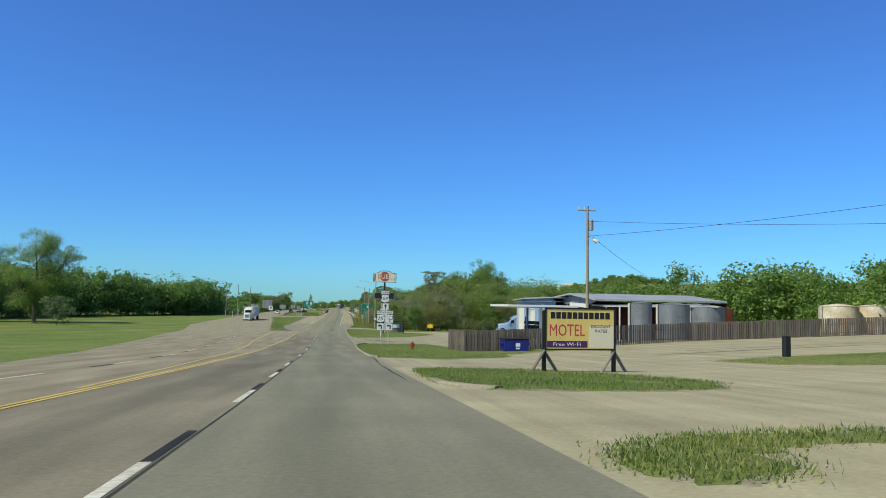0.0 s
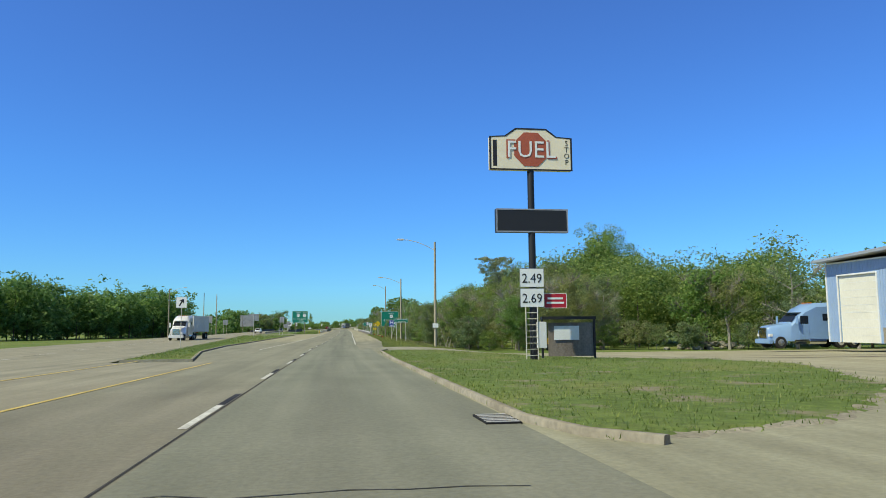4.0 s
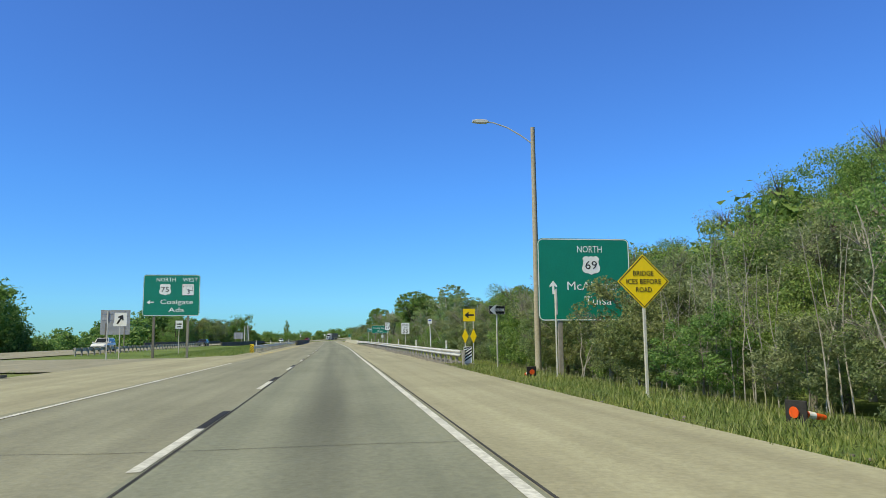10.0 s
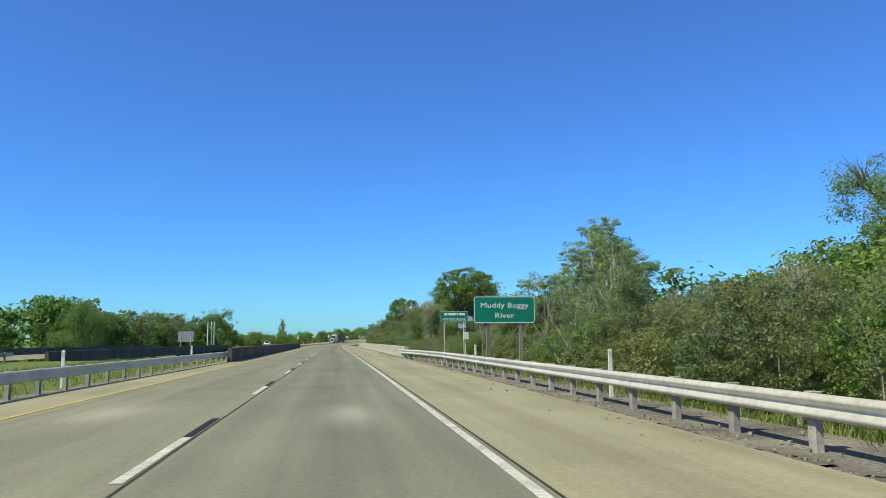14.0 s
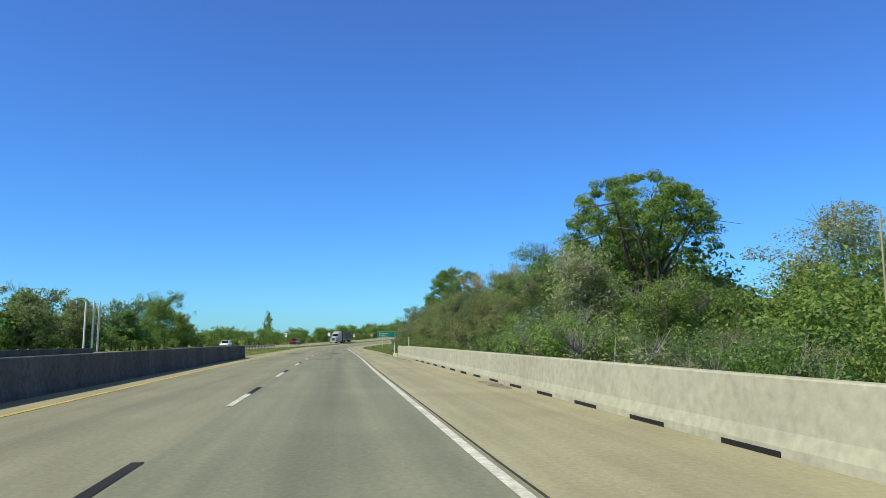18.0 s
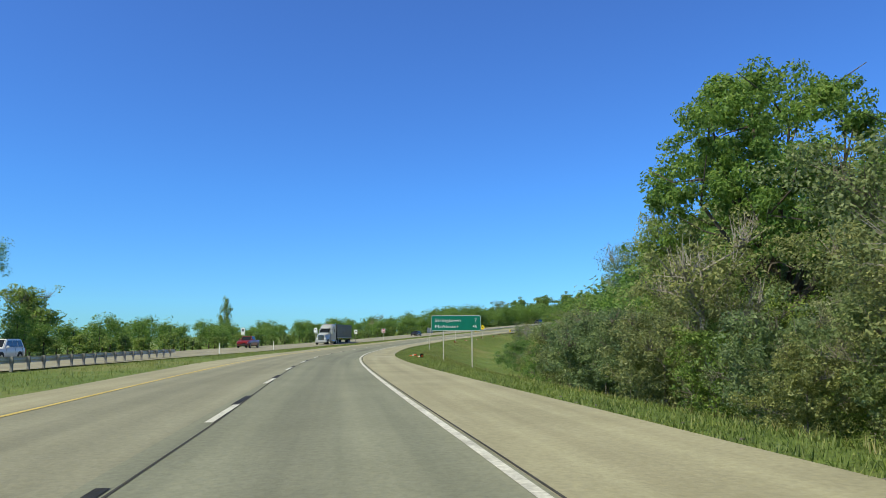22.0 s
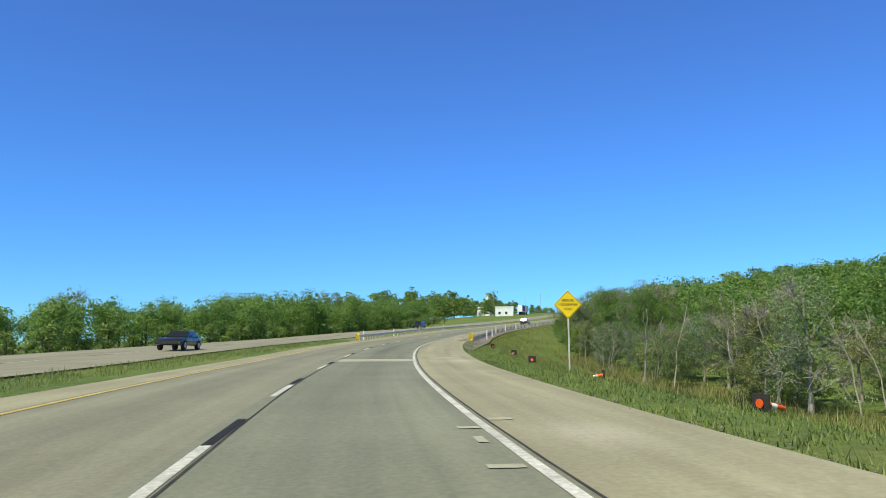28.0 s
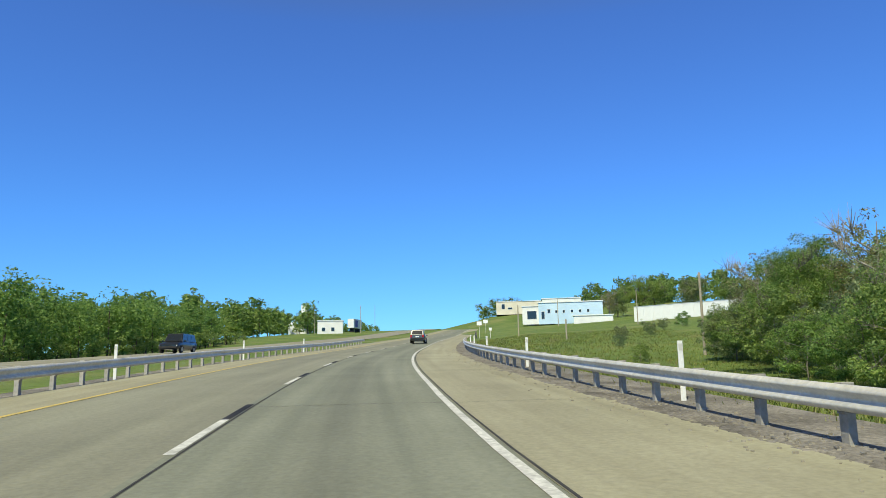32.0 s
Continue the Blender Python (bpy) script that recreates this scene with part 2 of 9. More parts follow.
def road_mat(name, low, high, old_low, old_high, middle, strip=0.22, old_end=108.0, cross=0.05, spots=()):
    """Worn concrete: streaks along the lane, faint bands across it, an oil strip down its middle, an older surface before old_end."""
    m, n, l, b = node_mat(name, 0.88, 0, 0.3)
    uv = n.new("ShaderNodeUVMap")
    uv.uv_map = "road"
    sep = n.new("ShaderNodeSeparateXYZ")
    l.new(uv.outputs[0], sep.inputs[0])

    def noise(sx, sy, detail=5.0):
        mp = n.new("ShaderNodeMapping")
        mp.inputs["Scale"].default_value = (sx, sy, 1)
        l.new(uv.outputs[0], mp.inputs[0])
        t = n.new("ShaderNodeTexNoise")
        t.inputs["Scale"].default_value, t.inputs["Detail"].default_value = 1.0, detail
        l.new(mp.outputs[0], t.inputs["Vector"])
        return t.outputs["Fac"]

    def calc(op, p, q=None, r=None):
        k = n.new("ShaderNodeMath")
        k.operation = op
        for s_, v_ in zip(k.inputs, (p, q, r)):
            if v_ is None:
                continue
            if isinstance(v_, (int, float)):
                s_.default_value = v_
            else:
                l.new(v_, s_)
        return k.outputs[0]

    streak = noise(0.035, 1.6)
    now = ramp_of(n, l, streak, [(0.33, low), (0.67, high)])
    then = ramp_of(n, l, noise(0.09, 0.9), [(0.33, old_low), (0.67, old_high)])
    wob = calc("MULTIPLY_ADD", noise(0.12, 0.8), 26.0, -13.0)
    age = calc("DIVIDE", calc("SUBTRACT", calc("ADD", sep.outputs[0], wob), old_end), 22.0)
    age.node.use_clamp = True
    c = mixc(n, l, age, then, now)
    band = ramp_of(n, l, noise(0.55, 0.05, 3.0), [(0.3, (1 - cross,) * 3), (0.7, (1 + cross * 0.6,) * 3)])
    c = mixc(n, l, 1.0, c, band, "MULTIPLY")
    blot = ramp_of(n, l, noise(0.22, 0.5, 6.0), [(0.3, (0.88, 0.88, 0.87)), (0.6, (1.04, 1.04, 1.04))])
    c = mixc(n, l, 1.0, c, blot, "MULTIPLY")
    d = calc("DIVIDE", calc("SUBTRACT", sep.outputs[1], middle), 0.55)
    oil = calc("POWER", 2.718, calc("MULTIPLY", calc("MULTIPLY", d, d), -1.0))
    oil = calc("MULTIPLY", calc("MULTIPLY", oil, strip), calc("MULTIPLY_ADD", noise(0.06, 1.2), 1.6, 0.1))
    c = mixc(n, l, oil, c, (0.06, 0.058, 0.05))
    for s0, u0, ls, lu, k in spots:
        p = calc("DIVIDE", calc("SUBTRACT", sep.outputs[0], s0), ls)
        q = calc("DIVIDE", calc("SUBTRACT", sep.outputs[1], u0), lu)
        rr = calc("ADD", calc("MULTIPLY", p, p), calc("MULTIPLY", q, q))
        c = mixc(n, l, calc("MULTIPLY", calc("POWER", 2.718, calc("MULTIPLY", rr, -1.0)), abs(k)), c, (0.045, 0.043, 0.037) if k > 0 else (0.56, 0.53, 0.45))
    f = noise_of(n, l, 12, 6)
    g = ramp_of(n, l, f, [(0.3, (0.84,) * 3), (0.7, (1.07,) * 3)])
    l.new(mixc(n, l, 1.0, c, g, "MULTIPLY"), b.inputs["Base Color"])
    bp = n.new("ShaderNodeBump")
    bp.inputs["Strength"].default_value, bp.inputs["Distance"].default_value = 0.2, 0.05
    l.new(f, bp.inputs["Height"])
    l.new(bp.outputs[0], b.inputs["Normal"])
    return m


M["lane"] = road_mat("lane_concrete", (0.181, 0.190, 0.146), (0.240, 0.248, 0.189), (0.168, 0.172, 0.134), (0.228, 0.228, 0.178), 1.85, spots=((535.5, 2.05, 4.5, 0.55, 0.75), (767, 1.7, 6, 0.6, 0.35), (268, 1.8, 8, 0.5, 0.3), (655, 1.8, 8, 0.5, 0.3), (367.3, 2.25, 1.9, 0.5, -0.4)))
M["lane_left"] = road_mat("lane_concrete_warm", (0.213, 0.210, 0.158), (0.271, 0.268, 0.199), (0.15, 0.138, 0.105), (0.235, 0.215, 0.168), -2.0, 0.15, spots=((536, -2.4, 6, 0.7, 0.5), (30, -2, 9, 1.0, 0.35), (368.3, -2.5, 2.1, 0.8, -0.4)))
M["opposing"] = road_mat("opposing_concrete", (0.238, 0.226, 0.170), (0.308, 0.292, 0.220), (0.20, 0.178, 0.13), (0.31, 0.285, 0.215), -15.0, 0.0)
M["shoulder"] = road_mat("shoulder_concrete", (0.284, 0.266, 0.184), (0.362, 0.345, 0.238), (0.207, 0.205, 0.154), (0.273, 0.266, 0.199), 5.5, 0.0, 192, 0.07, spots=((750, 6.0, 1.8, 0.7, -0.45), (753.5, 5.5, 1.4, 0.6, -0.45), (619.5, 5.6, 1.6, 0.7, -0.35), (716, 4.9, 1.5, 0.6, -0.4), (724, 5.1, 1.3, 0.6, -0.4)))
M["drive"] = road_mat("driveway_concrete", (0.290, 0.270, 0.187), (0.396, 0.372, 0.261), (0.290, 0.270, 0.187), (0.396, 0.372, 0.261), 9, 0, 0, 0.12)


def blend_apron(m):
    """Lane-grey concrete towards the road past the first driveway, tan towards the lot."""
    n, l = m.node_tree.nodes, m.node_tree.links
    b = n["Principled BSDF"]
    src = b.inputs["Base Color"].links[0].from_socket
    uv = n.new("ShaderNodeUVMap")
    uv.uv_map = "road"
    sep = n.new("ShaderNodeSeparateXYZ")
    l.new(uv.outputs[0], sep.inputs[0])
    near = n.new("ShaderNodeMapRange")
    near.inputs[1].default_value, near.inputs[2].default_value, near.inputs[3].default_value, near.inputs[4].default_value = 6.0, 26.0, 0.9, 0.0
    l.new(sep.outputs[1], near.inputs[0])
    late = n.new("ShaderNodeMapRange")
    late.inputs[1].default_value, late.inputs[2].default_value = 62.0, 88.0
    l.new(sep.outputs[0], late.inputs[0])
    k = n.new("ShaderNodeMath")
    k.operation = "MULTIPLY"
    l.new(near.outputs[0], k.inputs[0])
    l.new(late.outputs[0], k.inputs[1])
    grey = mixc(n, l, 1.0, src, (0.76, 0.80, 0.83), "MULTIPLY")
    l.new(mixc(n, l, k.outputs[0], src, grey), b.inputs["Base Color"])


blend_apron(M["drive"])
M["kerb"] = surface("kerb_concrete", (0.23, 0.205, 0.155), (0.37, 0.34, 0.27), 0.6, 8, 0.9, 0.3)
M["barrier"] = surface("barrier_concrete", (0.36, 0.35, 0.275), (0.44, 0.43, 0.34), 0.35, 5, 0.9, 0.25, stretch=(1, 1, 0.25), grain=0.2)
M["gravel"] = surface("gravel", (0.13, 0.118, 0.10), (0.32, 0.295, 0.255), 0.7, 14, 0.95, 0.8, grain=0.5)
M["white_line"] = surface("white_road_paint", (0.46, 0.455, 0.42), (0.72, 0.715, 0.67), 1.6, 14, 0.75, 0.1, grain=0.35)
M["black_line"] = surface("black_contrast_tape", (0.012, 0.012, 0.012), (0.035, 0.034, 0.032), 0.9, 12, 0.8, 0.1)
M["yellow_line"] = surface("yellow_road_paint", (0.46, 0.35, 0.10), (0.66, 0.51, 0.17), 0.9, 12, 0.7, 0.1, grain=0.25)
M["sealant"] = surface("joint_sealant", (0.03, 0.03, 0.028), (0.07, 0.066, 0.06), 2, 20, 0.85, 0.1)
M["leaf"] = leaf_mat("leaves", (0.104, 0.195, 0.053), (0.214, 0.345, 0.097), (0.370, 0.478, 0.168), 0.55)
M["leaf_grey"] = leaf_mat("silvery_leaves", (0.158, 0.215, 0.118), (0.285, 0.360, 0.213), (0.444, 0.526, 0.350), 0.52)
M["leaf_pale"] = leaf_mat("pale_spring_leaves", (0.165, 0.245, 0.105), (0.305, 0.415, 0.190), (0.465, 0.585, 0.315), 0.52)
M["leaf_dull"] = leaf_mat("dull_olive_leaves", (0.135, 0.188, 0.088), (0.243, 0.308, 0.150), (0.365, 0.425, 0.230), 0.55)
M["leaf_brown"] = leaf_mat("thin_olive_leaves", (0.150, 0.165, 0.082), (0.268, 0.282, 0.150), (0.392, 0.395, 0.232), 0.52)
M["bark"] = surface("bark", (0.07, 0.055, 0.042), (0.17, 0.14, 0.11), 1.5, 9, 0.95, 0.8, stretch=(1, 1, 0.2))
M["bark_grey"] = surface("grey_bark", (0.15, 0.135, 0.112), (0.29, 0.265, 0.225), 1.5, 9, 0.95, 0.6, stretch=(1, 1, 0.2))
M["bark_white"] = surface("chalky_bark", (0.40, 0.385, 0.35), (0.66, 0.64, 0.60), 1.2, 8, 0.9, 0.4, stretch=(1, 1, 0.25))
M["bark_pale"] = surface("pale_bark", (0.22, 0.20, 0.17), (0.42, 0.39, 0.34), 1.5, 9, 0.95, 0.6, stretch=(1, 1, 0.2))


def grass_mat():
    m, n, l, b = node_mat("grass", 0.9, 0, 0.2)
    a = ramp_of(n, l, noise_of(n, l, 0.09, 5), [(0.30, (0.098, 0.152, 0.040)), (0.52, (0.135, 0.195, 0.053)), (0.74, (0.235, 0.230, 0.10))])
    f = noise_of(n, l, 3.0, 8, None, 0.7)
    g = ramp_of(n, l, f, [(0.3, (0.62, 0.62, 0.6)), (0.7, (1.3, 1.27, 1.15))])
    l.new(mixc(n, l, 1.0, a, g, "MULTIPLY"), b.inputs["Base Color"])
    bp = n.new("ShaderNodeBump")
    bp.inputs["Strength"].default_value, bp.inputs["Distance"].default_value = 0.8, 0.15
    l.new(f, bp.inputs["Height"])
    l.new(bp.outputs[0], b.inputs["Normal"])
    return m


M["grass"] = grass_mat()


# ---- building helpers ----
class Geo:
    """Vertices and faces of one mesh."""

    def __init__(self):
        self.v, self.f = [], []

    def add(self, verts, faces):
        o = len(self.v)
        self.v += [tuple(p) for p in verts]
        self.f += [tuple(i + o for i in q) for q in faces]
        return self

    def box(self, x, y, z, sx, sy, sz, turn=0.0):
        """A box by its centre and sizes."""
        c, s = math.cos(turn), math.sin(turn)
        vs = []
        for a, b_, d in ((-1, -1, -1), (1, -1, -1), (1, 1, -1), (-1, 1, -1), (-1, -1, 1), (1, -1, 1), (1, 1, 1), (-1, 1, 1)):
            px, py = a * sx / 2, b_ * sy / 2
            vs.append((x + px * c - py * s, y + px * s + py * c, z + d * sz / 2))
        return self.add(vs, [(0, 3, 2, 1), (4, 5, 6, 7), (0, 1, 5, 4), (1, 2, 6, 5), (2, 3, 7, 6), (3, 0, 4, 7)])

    def tube(self, p, q, r0, r1=None, n=8, caps=True):
        r1 = r0 if r1 is None else r1
        p, q = Vector(p), Vector(q)
        d = (q - p).normalized()
        a = d.orthogonal().normalized()
        b_ = d.cross(a)
        vs = []
        for c, r in ((p, r0), (q, r1)):
            vs += [c + (a * math.cos(2 * math.pi * i / n) + b_ * math.sin(2 * math.pi * i / n)) * r for i in range(n)]
        fs = [(i, (i + 1) % n, n + (i + 1) % n, n + i) for i in range(n)]
        if caps:
            fs += [tuple(range(n - 1, -1, -1)), tuple(range(n, 2 * n))]
        return self.add(vs, fs)

    def limb(self, pts, radii, n=6):
        """One bent, tapering stem through the points."""
        pts = [Vector(p) for p in pts]
        a = None
        vs = []
        for i, p in enumerate(pts):
            d = (pts[min(i + 1, len(pts) - 1)] - pts[max(i - 1, 0)]).normalized()
            a = d.orthogonal().normalized() if a is None else (a - d * a.dot(d)).normalized()
            b_ = d.cross(a)
            vs += [p + (a * math.cos(2 * math.pi * k / n) + b_ * math.sin(2 * math.pi * k / n)) * radii[i] for k in range(n)]
        m = len(pts)
        fs = [(i * n + k, i * n + (k + 1) % n, (i + 1) * n + (k + 1) % n, (i + 1) * n + k) for i in range(m - 1) for k in range(n)]
        return self.add(vs, fs + [tuple(range(n - 1, -1, -1)), tuple(range((m - 1) * n, m * n))])

    def prism(self, outline, depth, axis="y", at=0.0):
        """An outline of (a, b) pairs pushed depth along axis; y: (x, z), x: (y, z), z: (x, y)."""
        n = len(outline)
        put = {"y": lambda a, b_, d: (a, d, b_), "x": lambda a, b_, d: (d, a, b_), "z": lambda a, b_, d: (a, b_, d)}[axis]
        vs = [put(a, b_, at) for a, b_ in outline] + [put(a, b_, at + depth) for a, b_ in outline]
        fs = [tuple(range(n)), tuple(range(2 * n - 1, n - 1, -1))] + [(i, n + i, n + (i + 1) % n, (i + 1) % n) for i in range(n)]
        return self.add(vs, fs)

    def mesh(self, name, material, bevel=0.0, smooth_faces=False):
        me = bpy.data.meshes.new(name)
        me.from_pydata(self.v, [], self.f)
        bm = bmesh.new()
        bm.from_mesh(me)
        bmesh.ops.recalc_face_normals(bm, faces=bm.faces)
        if bevel:
            edges = [e for e in bm.edges if len(e.link_faces) == 2 and e.calc_face_angle(0) > 0.6]
            bmesh.ops.bevel(bm, geom=edges, offset=bevel, segments=2 if bevel > 0.03 else 1, affect="EDGES", clamp_overlap=True)
        if smooth_faces:
            for f in bm.faces:
                f.smooth = True
            for e in bm.edges:
                e.smooth = len(e.link_faces) == 2 and e.calc_face_angle(0) < 0.7
        bm.to_mesh(me)
        bm.free()
        me.materials.append(material)
        return me

    def part(self, name, material, parent=None, label="", bevel=0.0, smooth_faces=False):
        ob = new(name, self.mesh(name, material, bevel, smooth_faces))
        if parent is not None:
            ob.parent = parent
        if label:
            tagged(ob, label)
        return ob


def fast_mesh(name, verts, faces, material, smooth_faces=False):
    """A mesh from arrays; all faces have the same number of corners."""
    verts, faces = np.asarray(verts, np.float32), np.asarray(faces, np.int32)
    me = bpy.data.meshes.new(name)
    me.vertices.add(len(verts))
    me.vertices.foreach_set("co", verts.ravel())
    k = faces.shape[1]
    me.loops.add(faces.size)
    me.loops.foreach_set("vertex_index", faces.ravel())
    me.polygons.add(len(faces))
    me.polygons.foreach_set("loop_start", np.arange(0, faces.size, k, dtype=np.int32))
    if smooth_faces:
        me.polygons.foreach_set("use_smooth", np.ones(len(faces), bool))
    me.update(calc_edges=True)
    me.materials.append(material)
    return me


def thing(name, label, category, m=None, group=""):
    e = new(name)
    e.empty_display_size = 0.3
    if m is not None:
        e.matrix_world = m
    return tagged(e, label, category, group)


def here(s, u, h=None, turn=0.0, base=None):
    """The pose of a thing at a station and offset, facing along the road; on the ground unless h over the road is given."""
    p = rd(s, u)
    z = ground_at(s, u) if h is None else float(p[2]) + h
    if base is not None:
        z = base
    return pose(float(p[0]), float(p[1]), z, 0, 0, float(along(HEADING, s)) + turn)


def sheet(name, s0, s1, left, right, h, material, step=4.0, across=1, label="", category="", kind="structure", thick=0.0, parent=None, drape=False):
    """A surface along the road between two offsets (numbers, tables or functions)."""
    ss = np.unique(np.r_[np.arange(s0, s1, step), s1])
    f = lambda e: along(e, ss) if isinstance(e, list) else (e(ss) if callable(e) else e + 0 * ss)
    a, b_ = f(left), f(right)
    cols = [rd(ss, a + (b_ - a) * k / across, h) for k in range(across + 1)]
    if drape:
        for k, c in enumerate(cols):
            c[:, 2] = terrain(ss, a + (b_ - a) * k / across) + 0.07 + h
    if thick:
        cols = [cols[0] - [0, 0, thick]] + cols + [cols[-1] - [0, 0, thick]]
    w = len(cols)
    v = np.stack(cols, 1).reshape(-1, 3)
    fs = [(i * w + j, i * w + j + 1, (i + 1) * w + j + 1, (i + 1) * w + j) for i in range(len(ss) - 1) for j in range(w - 1)]
    me = fast_mesh(name, v, fs, material)
    if not thick:
        uv = np.stack([np.stack([ss, a + (b_ - a) * k / across], -1) for k in range(across + 1)], 1).reshape(-1, 2)
        me.uv_layers.new(name="road").data.foreach_set("uv", uv[np.asarray(fs).ravel()].ravel().astype(np.float32))
    ob = new(name, me)
    if parent is not None:
        ob.parent = parent
    return tagged(ob, label, category, "", kind) if (label or category or kind) else ob


def patch(name, outline, h, material, label, category, thick=0.0, kind="structure", on_ground=False):
    """A flat area whose corners are (station, offset)."""
    bm = bmesh.new()
    vs = []
    for s, u in outline:
        p = rd(s, u, h)
        vs.append(bm.verts.new((p[0], p[1], (ground_at(s, u) + h) if on_ground else p[2])))
    face = bm.faces.new(vs)
    if face.normal.z < 0:
        face.normal_flip()
    bm.normal_update()
    if face.normal.z < 0:
        face.normal_flip()
    if thick:
        r = bmesh.ops.extrude_face_region(bm, geom=[face])
        for el in r["geom"]:
            if isinstance(el, bmesh.types.BMVert):
                el.co.z -= thick
        bmesh.ops.recalc_face_normals(bm, faces=bm.faces)
    bmesh.ops.triangulate(bm, faces=[f for f in bm.faces if len(f.verts) > 4])
    me = bpy.data.meshes.new(name)
    bm.to_mesh(me)
    bm.free()
    me.materials.append(material)
    return tagged(new(name, me), label, category, "", kind)


# ---- ground ----
def spaced(lo, hi, step, far, grow=1.22):
    mid = list(np.arange(lo, hi + step, step))
    d, out = step, []
    while sum(out) < far:
        d *= grow
        out.append(d)
    c = np.cumsum(out)
    return np.array([lo - v for v in c[::-1]] + mid + [mid[-1] + v for v in c])


gx, gy = spaced(-70, 150, 3.0, 2600), spaced(-40, 900, 3.6, 2600)
X, Y = np.meshgrid(gx, gy)
gs, gu = road_su(X, Y)
gz = terrain(gs, gu)
nx, ny = len(gx), len(gy)
idx = np.arange(nx * ny).reshape(ny, nx)
quads = np.stack([idx[:-1, :-1], idx[:-1, 1:], idx[1:, 1:], idx[1:, :-1]], -1).reshape(-1, 4)
ground = new("ground", fast_mesh("ground", np.stack([X.ravel(), Y.ravel(), gz], -1), quads, M["grass"], True))
tagged(ground, "mown green and straw-coloured roadside grass", "ground", "", "structure")

# ---- carriageways ----
MAIN_L = [(-400, -4.1), (142, -5.2), (160, -8.0), (180, -9.3), (287, -10.2), (303, -10.4), (312, -8.8), (318, -6.6), (330, -6.2), (400, -6.0), (560, -5.7), (580, -5.9), (605, -7.0), (632, -6.9), (655, -6.5), (700, -5.9), (735, -5.3), (760, -5.2), (785, -5.5), (802, -6.1), (820, -6.3), (2700, -6.3)]
EDGE = [(182, 3.63), (198, 3.65), (212, 3.61), (237, 3.53), (262, 3.49), (288, 3.55), (312, 3.58), (337, 3.70), (362, 3.81), (387, 3.81), (430, 3.73), (462, 3.66), (489, 3.80), (515, 4.07), (541, 4.15), (566, 4.08), (591, 3.82), (617, 3.56), (644, 3.68), (700, 3.66), (722, 3.68), (750, 3.74), (775, 3.62), (784, 3.74), (804, 3.66), (829, 3.80), (843, 4.0), (870, 4.0), (930, 3.75), (1000, 3.6), (2600, 3.6)]
PAVE_R = [(162, 4.0), (169, 6.0), (186, 6.7), (197, 7.2), (240, 7.3), (268, 7.15), (290, 7.3), (520, 7.3), (531, 7.5), (545, 7.7), (570, 7.55), (600, 6.9), (620, 6.6), (645, 6.8), (700, 6.9), (725, 6.75), (760, 7.0), (790, 7.3), (2600, 7.3)]
LANE_R = [(-400, 3.75), (160, 3.75)] + [(s, u + 0.2) for s, u in EDGE]
sheet("road_right_lane", -400, 2600, 0.0, LANE_R, 0.0, M["lane"], 4, 1, "worn grey concrete traffic lane", "road")
sheet("road_left_lane", -400, 2600, -4.0, 0.0, 0.0, M["lane_left"], 4, 1, "warm grey concrete passing lane", "road")
sheet("road_inner_shoulder", 142, 2600, MAIN_L, -4.0, 0.0, M["shoulder"], 2, 1, "pale concrete inner shoulder", "road")
sheet("road_opposing_old", -400, 142, OPP_OUT, -4.0, 0.0, M["opposing"], 3, 2, "faded concrete opposing lanes", "road")
sheet("road_opposing", 142, 2600, OPP_OUT, OPP_IN, 0.0, M["opposing"], 4, 2, "pale concrete opposing carriageway", "road")
sheet("road_crossover", 288, 311, lambda s: along(OPP_IN, s), lambda s: along(MAIN_L, s), -0.006, M["opposing"], 2, 1, "concrete crossover between the carriageways", "road")
sheet("road_shoulder", 162, 2600, LANE_R, PAVE_R, 0.0, M["shoulder"], 4, 1, "tan concrete outer shoulder", "road")


# ---- markings ----
def dashes(at, u, white, black, label):
    gw = [(s, s + white) for s in at]
    gb = [(s + white, s + white + black) if black > 0 else (s + black, s) for s in at]
    for spans, mat, nm in ((gw, M["white_line"], "lane_dash"), (gb, M["black_line"], "lane_dash_shadow")):
        v, f = [], []
        for a, b_ in spans:
            uu = u if not callable(u) else u(a)
            o = len(v)
            v += list(rd(np.array([a, a, b_, b_]), np.array([uu - 0.07, uu + 0.07, uu + 0.07, uu - 0.07]), 0.008))
            f.append((o, o + 1, o + 2, o + 3))
        tagged(new(nm, fast_mesh(nm, v, f, mat)), label if mat is M["white_line"] else "black contrast strips behind the white dashes", "road marking", "", "structure")


DASH_AT = [-97.0, 4.8, 15.8, 35.1, 65.2, 102.2, 161.3, 236.8, 335.7, 385.4, 456.2, 469.5, 494.5, 545.7, 593.5, 643.8, 719.8, 730.2, 780.0, 805.1, 830.3, 1204.0]
starts = []
for a, b_ in zip(DASH_AT, DASH_AT[1:]):
    k = round((b_ - a) / 12.45)
    starts += [a + (b_ - a) * i / k for i in range(k)]
LANE_LINE = [(-100, 0.0), (16, -0.02), (35, -0.18), (80, -0.15), (120, -0.18), (161, -0.21), (187, -0.02), (265, -0.03), (291, -0.19), (317, -0.21), (337, -0.15), (363, -0.23), (387, -0.18), (462, -0.09), (490, -0.03), (516, 0.10), (547, 0.19), (570, 0.28), (595, -0.14), (620, -0.21), (645, -0.05), (700, 0.08), (722, 0.24), (749, 0.0), (781, -0.08), (807, -0.28), (831, 0.04), (870, -0.06), (1400, -0.10)]
dashes(starts, lambda s: float(along(LANE_LINE, s)), 3.6, 2.7, "broken white lane line")
